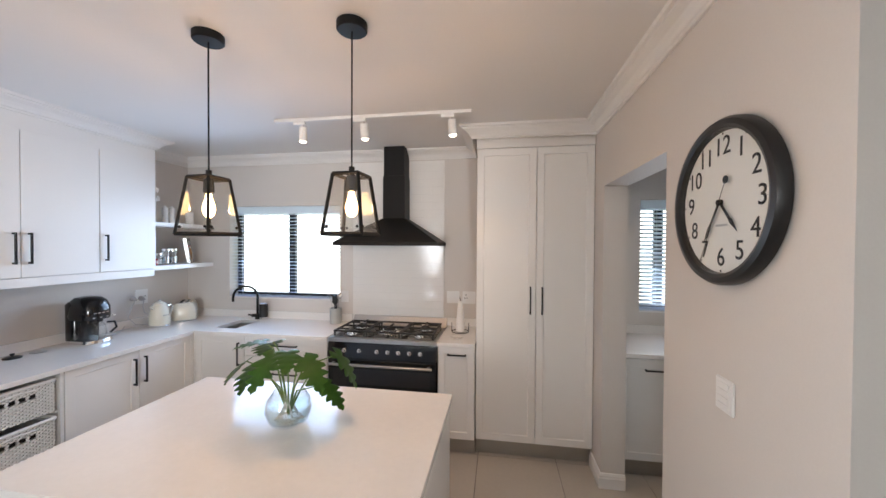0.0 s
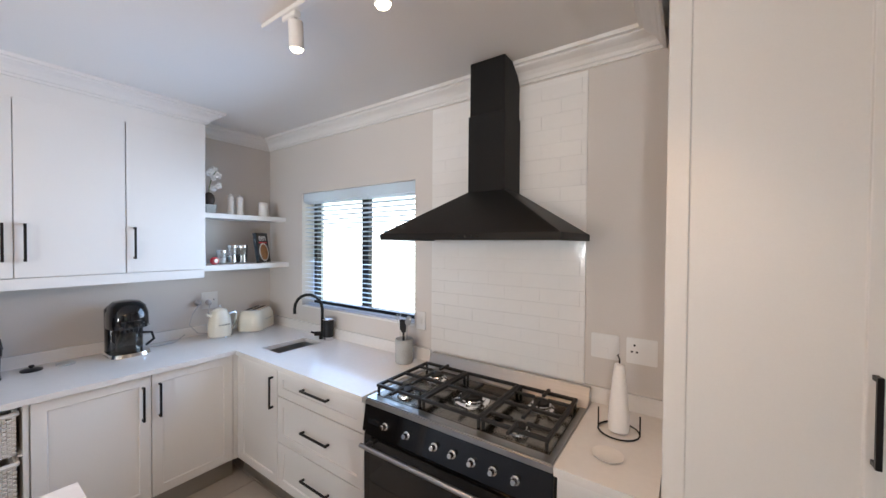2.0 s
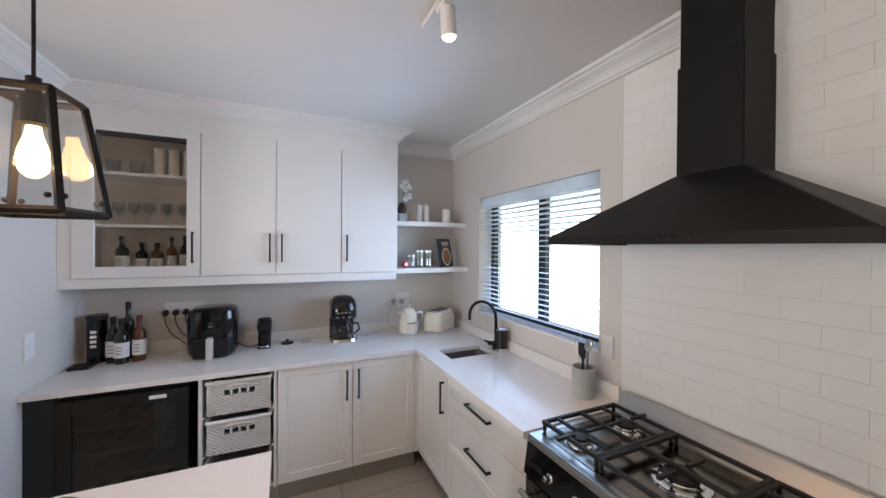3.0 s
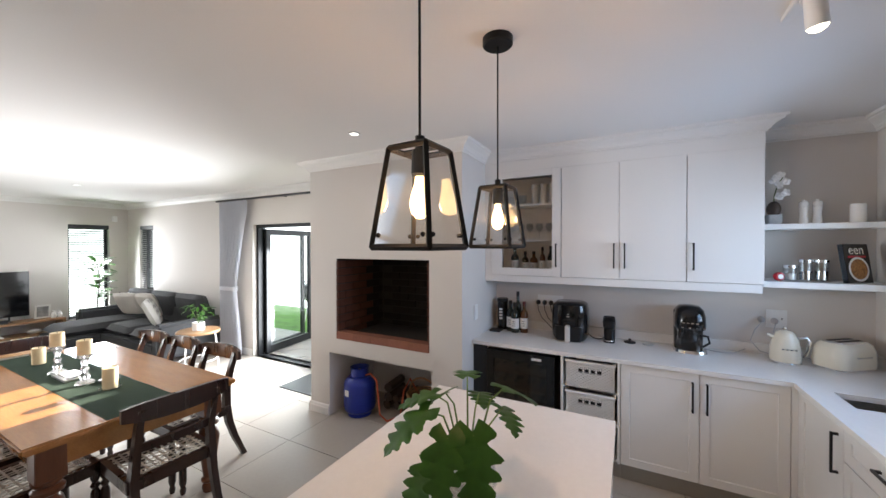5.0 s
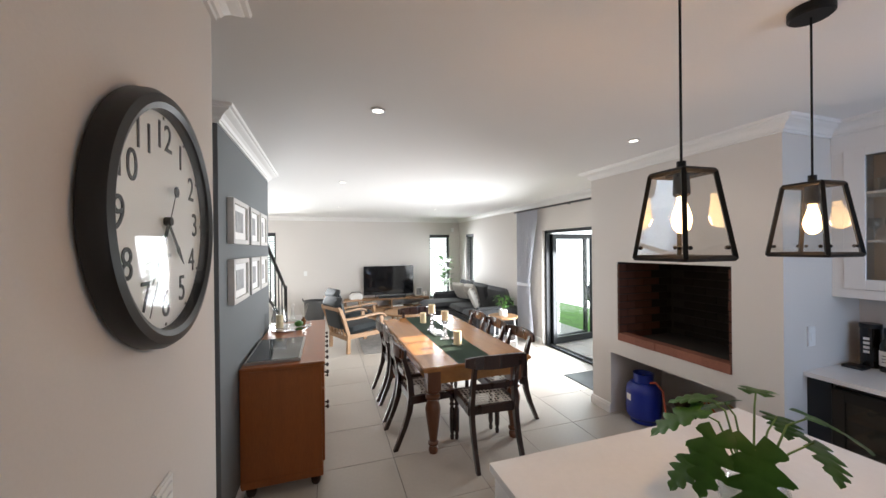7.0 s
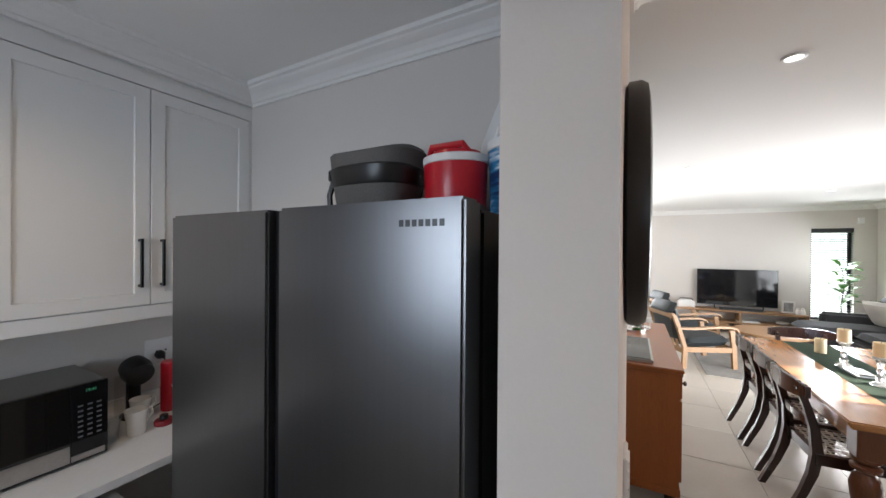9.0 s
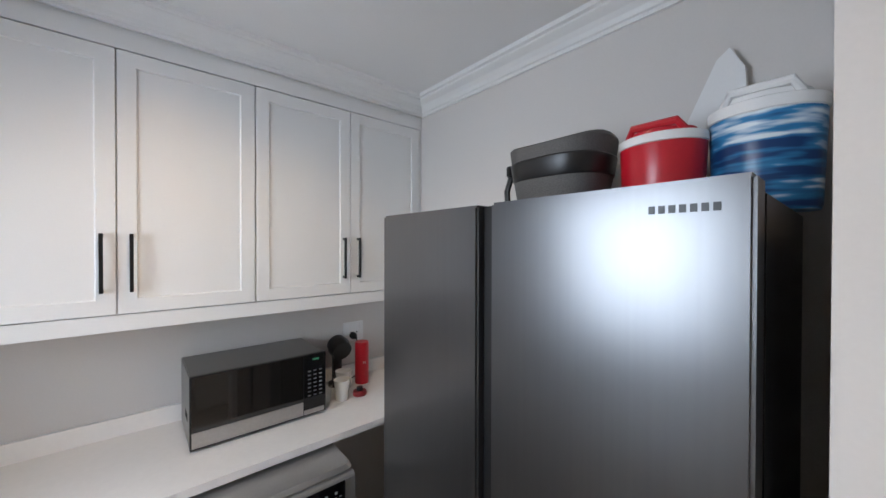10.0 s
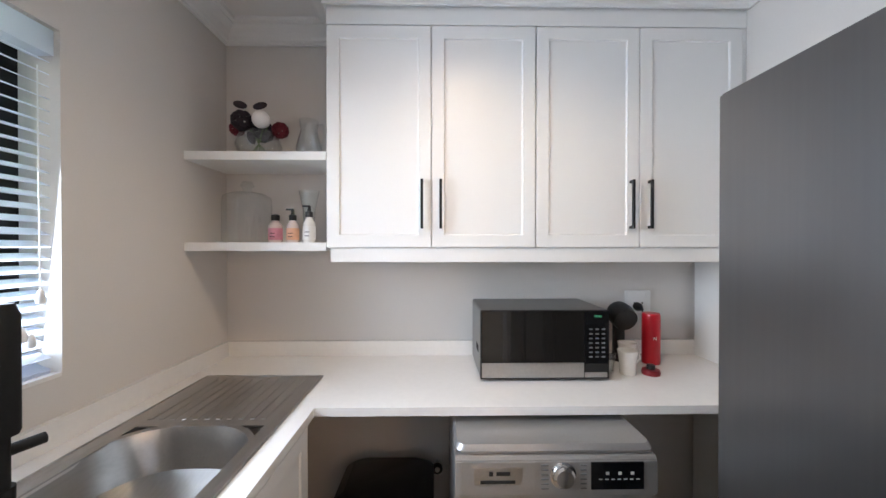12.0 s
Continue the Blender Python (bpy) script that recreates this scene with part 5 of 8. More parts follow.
for y in (2.58, 2.65):
    c = thing("pepper_mill", (-2.08, y, SZ1), "white turned wooden pepper mill", "mill", "pepper mills")
    part("body", lathe([(0, 0), (0.026, 0), (0.026, 0.02), (0.02, 0.06), (0.024, 0.105), (0.026, 0.115), (0.0, 0.118)], (-2.08, y, SZ1), 18), PORC, c)
    part("head", lathe([(0.02, 0.118), (0.026, 0.13), (0.024, 0.15), (0.01, 0.16), (0.008, 0.168), (0, 0.17)], (-2.08, y, SZ1), 18), PORC, c)
solo("ceramic_jar", lathe([(0, 0), (0.036, 0), (0.038, 0.006), (0.037, 0.12), (0.033, 0.125), (0.032, 0.01), (0, 0.01)], (-2.07, 2.84, SZ1), 22), PORC, "white ceramic utensil jar on the shelf", "jar")
c = thing("cookery_book", (-2.05, 2.86, SZ2), "black cookery book standing with a bowl on its cover", "book")
bmx = pose(-2.06, 2.84, SZ2, 0, -8, 36)
part("cover", turn(box(-0.014, -0.1, 0, 0.014, 0.1, 0.255), bmx), GLOSSB, c, bevel=0.001)
part("pages", turn(box(-0.011, -0.096, 0.004, 0.011, 0.101, 0.251), bmx), PAPER, c)
rot = Matrix(((0, 0, 1, 0), (1, 0, 0, 0), (0, 1, 0, 0), (0, 0, 0, 1)))
words("title", "een", 0.085, bmx @ Matrix.Translation((0.0145, 0, 0.215)) @ rot, PAPER, c)
part("subtitle_bar", turn(box(0.014, -0.07, 0.165, 0.0148, 0.07, 0.178), bmx), RED, c)
part("bowl_picture", turn(lathe([(0, 0.0), (0.078, 0.0), (0.08, 0.001), (0, 0.001)], n=28), bmx @ Matrix.Translation((0.0142, 0, 0.09)) @ pose(0, 0, 0, 0, 90)), PAPER, c)
part("food_picture", turn(lathe([(0, 0.0012), (0.066, 0.0012), (0.066, 0.002), (0, 0.002)], n=28), bmx @ Matrix.Translation((0.0142, 0, 0.09)) @ pose(0, 0, 0, 0, 90)), mat("food print", (0.35, 0.16, 0.05), 0.5, grain=140, vary=0.8, bump=0.0, blotch=60), c)
for y, h in ((2.52, 0.09), (2.6, 0.13), (2.68, 0.13)):
    c = thing("storage_jar", (-2.1, y, SZ2), "clear glass storage jar with chrome lid", "jar", "shelf jars")
    part("glass_body", lathe([(0, 0), (0.036, 0), (0.038, 0.005), (0.038, h), (0.035, h), (0.035, 0.008), (0, 0.008)], (-2.1, y, SZ2), 18), THIN, c)
    part("lid", cyl((-2.1, y, SZ2), 0.04, h, h + 0.018, 18), CHROME, c)
    part("contents", cyl((-2.1, y, SZ2), 0.033, 0.009, h * 0.55, 16), CHROME if y > 2.55 else PORC, c)
c = thing("red_timer", (-2.04, 2.44, SZ2), "small round red kitchen timer", "timer")
part("body", turn(lathe([(0, 0), (0.03, 0), (0.03, 0.02), (0.024, 0.026), (0, 0.026)], n=20), pose(-2.05, 2.44, SZ2 + 0.03, 0, 90, 20)), RED, c)
part("dial", turn(lathe([(0, 0.026), (0.016, 0.026), (0.016, 0.029), (0, 0.029)], n=18), pose(-2.05, 2.44, SZ2 + 0.03, 0, 90, 20)), PORC, c)

# tap, soap dispenser, crock, towel stand, dish
c = thing("kitchen_tap", (-1.36, 2.92, TOPZ), "matt black swan-neck kitchen tap", "tap")
part("base", cyl((-1.36, 2.92, 0), 0.024, 0.9, 0.95, 18), BLACK, c)
part("spout", tube([(-1.36, 2.92, 0.95)] + [(-1.36 - 0.0 * k, 2.92, 0.95 + 0.06 * k) for k in range(1, 4)] + [(-1.36 - 0.09 + 0.09 * math.cos(radians(a)), 2.92 - 0.06 * (1 - math.cos(radians(a))), 1.13 + 0.11 * math.sin(radians(a))) for a in range(0, 181, 20)] + [(-1.54, 2.8, 1.09)], 0.0115, 12), BLACK, c)
part("lever", tube([(-1.375, 2.905, 0.935), (-1.42, 2.86, 0.955)], 0.008, 8), BLACK, c)
part("side_valve", turn(cyl((0, 0, 0), 0.017, 0, 0.045, 14), pose(-1.365, 2.91, 0.94, 0, -90, 40)), BLACK, c)
c = thing("soap_canister", (-1.3, 2.94, TOPZ), "black cylindrical canister with chrome rings", "canister")
part("body", cyl((-1.3, 2.93, 0), 0.04, 0.925, 1.055, 22), SATINB, c)
part("ring", cyl((-1.3, 2.93, 0), 0.0415, 0.9, 0.925, 22), CHROME, c)
part("lid", lathe([(0.041, 1.055), (0.041, 1.063), (0.03, 1.067), (0, 1.067)], (-1.3, 2.93, 0), 22), CHROME, c)
c = thing("utensil_crock", (-0.49, 2.88, TOPZ), "grey ceramic crock holding kitchen utensils", "crock")
part("pot", lathe([(0, 0.9), (0.05, 0.9), (0.055, 0.906), (0.057, 1.045), (0.053, 1.05), (0.05, 1.045), (0.05, 0.92), (0, 0.92)], (-0.49, 2.88, 0), 24), STONE, c)
part("turner", loft([[(-0.5 + a, 2.885 + b, z) for a, b in ((-w, -0.003), (w, -0.003), (w, 0.003), (-w, 0.003))] for w, z in ((0.006, 0.93), (0.006, 1.08), (0.028, 1.1), (0.03, 1.16), (0.018, 1.165))]), SATINB, c)
part("spoon", turn(ball((0, 0, 0), 0.024, (1, 0.4, 1.4), n=12), pose(-0.44, 2.86, 1.17, 0, 25)), STEEL, c)
part("spoon_stem", tube([(-0.48, 2.87, 0.93), (-0.45, 2.862, 1.15)], 0.005, 8), STEEL, c)
part("whisk", tube([(-0.52, 2.89, 0.93), (-0.545, 2.9, 1.1), (-0.575, 2.905, 1.16), (-0.57, 2.9, 1.19), (-0.55, 2.9, 1.16), (-0.54, 2.9, 1.1)], 0.002, 6), STEEL, c)
part("ladle", tube([(-0.5, 2.9, 0.93), (-0.492, 2.91, 1.14), (-0.485, 2.9, 1.175), (-0.47, 2.885, 1.18)], 0.006, 8), SATINB, c)
c = thing("paper_towel_stand", (0.74, 2.76, TOPZ), "black wire stand with a paper towel roll", "towel stand")
part("base", tube([(0.74 + 0.075 * math.cos(radians(a)), 2.76 + 0.075 * math.sin(radians(a)), 0.904) for a in range(0, 361, 20)], 0.003, 6), BLACK, c)
part("rod", tube([(0.74, 2.76, 0.9), (0.74, 2.76, 1.19), (0.733, 2.76, 1.205), (0.74, 2.76, 1.213), (0.748, 2.76, 1.205)], 0.003, 6), BLACK, c)
for dx in (-0.075, 0.075):
    part("side_wire", tube([(0.74 + dx, 2.76, 0.904), (0.74 + dx, 2.76, 0.98)], 0.003, 6), BLACK, c)
part("roll", lathe([(0.008, 0.91), (0.037, 0.908), (0.04, 0.95), (0.024, 1.12), (0.018, 1.17), (0.008, 1.175)], (0.74, 2.76, 0), 20), PAPER, c)
solo("spoon_rest", lathe([(0, 0.9), (0.038, 0.9), (0.05, 0.908), (0.053, 0.912), (0.048, 0.911), (0.035, 0.905), (0, 0.905)], (0.735, 2.55, 0), 24), PORC, "small round white dish on the worktop", "dish")


# ---- plant on the island ----
def lobed_leaf(length, width, seed, droop=0.3, lobes=5):
    """A feather-lobed leaf in local space: base at the origin, tip along +y."""
    rnd = random.Random(seed)
    bm = bmesh.new()
    n, cols = 46, (0.34, 0.68, 1.0)
    rows = []
    for i in range(n + 1):
        t = i / n
        env = width * 0.5 * (math.sin(math.pi * min(1.0, 0.16 + 0.84 * t)) ** 0.75) * (1.12 - 0.5 * t)
        row = {0: bm.verts.new((0, length * t, -droop * length * t * t))}
        for side in (-1, 1):
            u = (t * lobes + (0.15 if side > 0 else 0.0)) % 1.0
            notch = min(1.0, 2.2 * u) if u < 0.7 else max(0.0, (1 - u) / 0.3)
            reach = env * (0.45 + 0.55 * notch ** 0.8 + 0.05 * math.sin(31 * t + seed)) * (0.94 + 0.12 * rnd.random())
            back = 0.2 * length * max(0.0, 0.3 - t) / 0.3
            for k, f in enumerate(cols):
                x = reach * f
                y = length * t + 0.42 * x * (0.3 + 0.7 * t) - back * f
                z = -droop * (y * y + 0.7 * x * x) / length + 0.1 * x * (1 - f) + 0.004 * notch * f
                row[side * (k + 1)] = bm.verts.new((side * x, y, z))
        rows.append(row)
    order = (-3, -2, -1, 0, 1, 2, 3)
    for p, q in zip(rows, rows[1:]):
        for a, b in zip(order, order[1:]):
            bm.faces.new((p[a], p[b], q[b], q[a]))
    bmesh.ops.solidify(bm, geom=bm.faces[:], thickness=0.0008)
    return bm


VX, VY = 0.185, 1.05
c = thing("plant_in_vase", (VX, VY, TOPZ), "green split-leaf philodendron cuttings in a round glass vase", "plant")
part("vase", lathe([(0, 0.9), (0.05, 0.9), (0.08, 0.92), (0.094, 0.965), (0.086, 1.01), (0.062, 1.045), (0.06, 1.05), (0.057, 1.046), (0.082, 1.008), (0.09, 0.965), (0.077, 0.924), (0.05, 0.907), (0, 0.907)], (VX, VY, 0), 32), THIN, c, "round clear glass vase").visible_shadow = False
part("water", lathe([(0, 0.908), (0.05, 0.908), (0.076, 0.926), (0.088, 0.965), (0.086, 0.98), (0, 0.98)], (VX, VY, 0), 28), WATER, c).visible_shadow = False
rb = bmesh.new()
random.seed(11)
for k in range(16):
    a = random.random() * 6.28
    tube([(VX + 0.01 * math.cos(a), VY + 0.01 * math.sin(a), 1.0), (VX + 0.04 * math.cos(a + 0.6), VY + 0.04 * math.sin(a + 0.6), 0.94), (VX + 0.06 * math.cos(a + 1.6), VY + 0.06 * math.sin(a + 1.6), 0.922), (VX + 0.05 * math.cos(a + 2.6), VY + 0.05 * math.sin(a + 2.6), 0.93)], 0.0022, 5, rb)
part("roots", rb, CANE, c, "pale tangled roots in water")
for k, (az, reach, top, ln, wd, tiltd) in enumerate(((34, 0.09, 1.15, 0.2, 0.17, 58), (-34, 0.15, 1.215, 0.17, 0.14, 28), (-12, 0.18, 1.1, 0.14, 0.12, 34), (148, 0.15, 1.225, 0.18, 0.15, 24), (166, 0.21, 1.12, 0.18, 0.13, 50), (205, 0.1, 1.26, 0.12, 0.11, 4), (262, 0.09, 1.22, 0.16, 0.14, 36), (8, 0.21, 1.2, 0.17, 0.13, 52), (300, 0.11, 1.24, 0.13, 0.12, 14), (190, 0.18, 1.17, 0.14, 0.12, 40))):
    a = radians(az)
    tip = Vector((VX + reach * math.cos(a), VY + reach * math.sin(a), top))
    st = part("stem", tube([(VX, VY, 0.94), (VX + 0.25 * reach * math.cos(a), VY + 0.25 * reach * math.sin(a), 1.05), (VX + 0.6 * reach * math.cos(a), VY + 0.6 * reach * math.sin(a), top - 0.03), tip], 0.0042, 7, taper=0.6), STEM, c)
    lf = lobed_leaf(ln, wd, 31 + k)
    part("leaf", turn(lf, Matrix.Translation(tip) @ pose(0, 0, 0, 0, 0, az - 90) @ pose(0, 0, 0, 8 - tiltd, 0, 0) @ pose(0, -0.05 * ln, 0)), LEAF, c)

# ---- clock ----
c = thing("wall_clock", (XC, 0.9, 1.8), "large round black-rimmed wall clock with white dial", "clock")
CM = Matrix.Translation((XC, 0.902, 1.81)) @ Matrix(((0, 0, -1.05, 0), (-1, 0, 0, 0), (0, 1, 0, 0), (0, 0, 0, 1)))
R = 0.26
part("rim", turn(lathe([(R * 0.96, 0), (R, 0.006), (R, 0.026), (R * 0.97, 0.037), (R * 0.91, 0.04), (R * 0.865, 0.035), (R * 0.85, 0.014)], n=72), CM), SATINB, c)
part("dial", turn(lathe([(0, 0.012), (R * 0.86, 0.012), (R * 0.86, 0.016), (0, 0.016)], n=64), CM), FACE, c)
for h in range(1, 13):
    a = radians(90 - 30 * h)
    words("numeral", str(h), 0.082, CM @ Matrix.Translation((R * 0.67 * math.cos(a), R * 0.67 * math.sin(a), 0.0168)), INK, c)
tk = bmesh.new()
for k in range(12):
    a = radians(30 * k)
    d = Vector((math.cos(a), math.sin(a)))
    for t in (0.83,):
        bx(tk, d.x * R * t - 0.003, d.y * R * t - 0.003, 0.0162, d.x * R * t + 0.003, d.y * R * t + 0.003, 0.017)
part("minute_mark", turn(tk, CM), INK, c)


def clock_hand_shape(length, w, ang, z, tail=0.05):
    bm = prism([(-w, -tail), (w, -tail), (w, length * 0.6), (w * 1.9, length * 0.62), (0, length), (-w * 1.9, length * 0.62), (-w, length * 0.6)], "z", z, z + 0.0015)
    return turn(bm, CM @ pose(0, 0, 0, 0, 0, -ang))


part("hour_pointer", clock_hand_shape(0.125, 0.0045, 138, 0.0215, 0.0), INK, c)
part("minute_pointer", clock_hand_shape(0.15, 0.0045, 212, 0.0235, 0.0), INK, c)
part("second_pointer", turn(boxes((-0.001, -0.075, 0.0255, 0.001, 0.21, 0.0265)), CM @ pose(0, 0, 0, 0, 0, -207)), INK, c)
part("counterweight", turn(cyl((0, -0.075, 0), 0.012, 0.0255, 0.0275, 16), CM @ pose(0, 0, 0, 0, 0, -207)), INK, c)
part("pivot", turn(cyl((0, 0, 0), 0.009, 0.017, 0.029, 16), CM), INK, c)
part("maker_mark", turn(box(-0.03, -0.075, 0.0165, 0.03, -0.068, 0.0169), CM), STONE, c)
g = part("cover_glass", turn(lathe([(0, 0.031), (R * 0.87, 0.031), (R * 0.87, 0.033), (0, 0.033)], n=48), CM), CLOCKG, c, "clear glass cover")
g.visible_shadow = False


# ---- scullery ----
SX = 3.662      # carcass front of the wall cabinets
for ya, yb in ((1.495, 2.396), (0.59, 1.493)):
    c = thing("scullery_wall_cabinet", (3.8, (ya + yb) / 2, 1.45), "white shaker double wall cabinet", "cabinet", "scullery wall cabinets")
    carcass(c, SX, ya + 0.001, 1.452, XS, yb - 0.001, 2.41)
    ym = (ya + yb) / 2
    add_door(c, "x", SX, ya, ym, 1.453, 2.408, -1, ym - 0.04, 1.64, 0.21)
    add_door(c, "x", SX, ym, yb, 1.453, 2.408, -1, ym + 0.04, 1.64, 0.21)
solo("scullery_filler", box(SX - 0.015, 0.572, 1.452, XS, 0.588, 2.41), CAB, "white cabinet filler strip", "filler")
solo("scullery_fascia", box(SX - 0.017, 0.572, 2.412, XS, 2.396, CZ - 0.002), CAB, "white fascia panel above the wall cabinets", "fascia")
solo("scullery_pelmet", box(SX - 0.012, 0.6, 1.392, SX + 0.02, 2.38, 1.451), CAB, "white light pelmet under the wall cabinets", "pelmet", bevel=0.002)
solo("scullery_shelf", box(3.645, 2.398, 1.83, XS, YB, 1.866), CAB, "thick white floating shelf", "shelf", "scullery shelves", bevel=0.002)
solo("scullery_shelf", box(3.645, 2.398, 1.44, XS, YB, 1.476), CAB, "thick white floating shelf", "shelf", "scullery shelves", bevel=0.002)

w = plan_slab(0.87, TOPZ, (3.345, 0.572, XS, YB), (XC2, 2.345, 2.52, YB), (2.52, 2.345, 3.345, 2.42), (2.52, 2.86, 3.345, YB))
solo("scullery_worktop", w, QUARTZ, "white quartz L-shaped scullery worktop", "worktop")
solo("scullery_upstand", boxes((XS - 0.02, 0.572, TOPZ, XS - 0.001, YB - 0.02, 0.975), (XC2, YB - 0.02, TOPZ, XS - 0.001, YB - 0.001, 0.975)), QUARTZ, "white quartz upstand along the wall", "upstand", bevel=0.001)
solo("counter_end_panel", box(3.335, 0.572, 0.0, XS - 0.022, 0.592, 0.869), CARC, "white counter end panel beside the fridge", "panel")
solo("cabinet_end_panel", box(3.64, 0.5722, TOPZ, XS - 0.021, 0.586, 1.451), CARC, "white end panel above the worktop", "panel")

# inset steel sink with drainer
c = thing("scullery_sink", (3.1, 2.64, TOPZ), "inset stainless steel sink with ribbed drainer", "sink")
x0, x1, y0, y1 = 2.45, 3.645, 2.41, 2.905
bm_ = plan_slab(TOPZ + 0.0005, TOPZ + 0.005, (x0, y0, 2.56, y1), (2.56, y0, 3.22, y0 + 0.045), (2.56, y1 - 0.06, 3.22, y1), (3.22, y0, x1, y1))
part("deck", bm_, STEEL, c)
secs = []
bw, bd, bxc, byc = 0.7, 0.43, 2.87, 2.65
for k, z in ((-0.012, 0.906), (0.0, 0.904), (0.006, 0.88), (0.012, 0.78), (0.06, 0.755), (0.22, 0.748)):
    secs.append([(bxc + p[0], byc + p[1], z) for p in round_rect(bw - 2 * k, bd - 2 * min(k, 0.2), 0.17 if k < 0.1 else 0.02, 8)])
part("bowl", loft(secs, cap=False), STEEL, c)
part("bowl_floor", prism([(bxc + p[0], byc + p[1]) for p in round_rect(bw - 0.44, bd - 0.4, 0.019, 8)], "z", 0.746, 0.748), STEEL, c)
part("drain", lathe([(0, 0.7485), (0.04, 0.7485), (0.042, 0.751), (0, 0.752)], (bxc, byc, 0), 22), CHROME, c)
for k in range(11):
    y = y0 + 0.06 + k * 0.036
    part("rib", box(3.26, y, TOPZ + 0.0045, 3.6, y + 0.014, TOPZ + 0.0072), STEEL, c)
rim = bmesh.new()
for a in ((x0, y0, x1, y0 + 0.006), (x0, y1 - 0.006, x1, y1), (x0, y0 + 0.006, x0 + 0.006, y1 - 0.006), (x1 - 0.006, y0 + 0.006, x1, y1 - 0.006)):
    bx(rim, a[0], a[1], TOPZ + 0.0005, a[2], a[3], TOPZ + 0.008)
part("rim", rim, STEEL, c, bevel=0.002, segs=1)

c = thing("scullery_tap", (2.86, 2.86, TOPZ), "tall matt black pull-out sink tap", "tap")
TX, TY = 2.895, 2.865
part("base", cyl((TX, TY, 0), 0.026, 0.905, 0.935, 20), BLACK, c)
part("body", cyl((TX, TY, 0), 0.019, 0.935, 1.21, 20), BLACK, c)
part("spray_head", loft([rr(0.04, 0.045, 0.015, TX, TY - 0.012, 1.05), rr(0.044, 0.05, 0.018, TX, TY - 0.014, 1.06), rr(0.044, 0.05, 0.018, TX, TY - 0.014, 1.31), rr(0.034, 0.04, 0.016, TX, TY - 0.01, 1.335)]), BLACK, c)
part("lever", turn(cyl((0, 0, 0), 0.013, 0, 0.07, 14), pose(TX + 0.005, TY, 1.01, 0, 90, -20)), BLACK, c)
part("valve", tube([(TX - 0.02, TY, 1.03), (TX - 0.06, TY - 0.01, 1.05)], 0.007, 8), BLACK, c)

# base units under the sink
c = thing("scullery_base_cabinet", (2.2, 2.65, 0), "white shaker base cabinet under the sink worktop", "cabinet", "scullery base cabinets")
carcass(c, XC2 + 0.001, 2.37, 0.13, 2.44, 2.98, 0.868)
plinth(c, XC2 + 0.001, 2.41, 2.44, 2.9)
add_door(c, "y", 2.37, XC2 + 0.003, 2.438, 0.135, 0.865, -1, 2.19, 0.79, 0.18, False)
c = thing("scullery_base_cabinet", (2.85, 2.65, 0), "white shaker double base cabinet under the sink", "cabinet", "scullery base cabinets")
part("body", boxes((2.442, 2.37, 0.13, 2.46, 2.98, 0.868), (3.27, 2.37, 0.13, 3.3, 2.98, 0.868), (2.46, 2.37, 0.13, 3.27, 2.98, 0.15), (2.46, 2.96, 0.15, 3.27, 2.98, 0.868)), CARC, c)
plinth(c, 2.442, 2.41, 3.3, 2.9)
add_door(c, "y", 2.37, 2.442, 2.87, 0.135, 0.865, -1, 2.83, 0.74, 0.18)
add_door(c, "y", 2.37, 2.87, 3.3, 0.135, 0.865, -1, 2.91, 0.74, 0.18)

# washing machine
c = thing("washing_machine", (3.48, 1.555, 0), "silver front-loading washing machine standing proud of the worktop", "washing machine")
wy0, wy1, wx = 1.245, 1.865, 3.185
part("body", box(wx + 0.012, wy0, 0.03, 3.78, wy1, 0.818), SILVER, c, bevel=0.012)
part("top", loft([rr(0.575, wy1 - wy0 - 0.004, 0.03, wx + 0.307, (wy0 + wy1) / 2, 0.819), rr(0.58, wy1 - wy0, 0.03, wx + 0.305, (wy0 + wy1) / 2, 0.83), rr(0.57, wy1 - wy0 - 0.016, 0.03, wx + 0.31, (wy0 + wy1) / 2, 0.846)]), SILVER, c, "pale silver top panel")
part("control_fascia", prism([(wx, 0.7), (wx + 0.03, 0.7), (wx + 0.03, 0.817), (wx + 0.014, 0.817), (wx + 0.004, 0.805)], "y", wy0, wy1), SILVER, c, bevel=0.003)
d = part("detergent_drawer", box(wx - 0.004, 1.622, 0.708, wx + 0.003, 1.848, 0.808), SILVER, c, bevel=0.002)
part("drawer_pocket", box(wx - 0.0055, 1.665, 0.74, wx - 0.0035, 1.81, 0.79), STEEL, d)
part("drawer_grip", box(wx - 0.008, 1.685, 0.744, wx - 0.005, 1.79, 0.753), INK, d)
part("brand_bar", boxes((wx - 0.0075, 1.7, 0.768, wx - 0.0052, 1.742, 0.779), (wx - 0.0075, 1.752, 0.767, wx - 0.0052, 1.764, 0.78)), INK, d)
part("programme_dial", turn(lathe([(0, 0), (0.04, 0), (0.04, 0.004), (0.034, 0.006), (0.033, 0.018), (0.026, 0.024), (0, 0.025)], n=32), pose(wx + 0.002, 1.538, 0.763, 0, -88)), CHROME, c, "chrome programme dial")
part("display", box(wx - 0.002, 1.291, 0.72, wx + 0.003, 1.452, 0.802), SCREEN, c)
mk = bmesh.new()
for k in range(6):
    for yy, wdt in ((1.482, 0.016), (1.602, 0.02)):
        bx(mk, wx - 0.0012, yy - wdt, 0.722 + 0.014 * k, wx + 0.0035, yy + 0.002, 0.7245 + 0.014 * k)
part("legend", mk, GREY, c)
mk = bmesh.new()
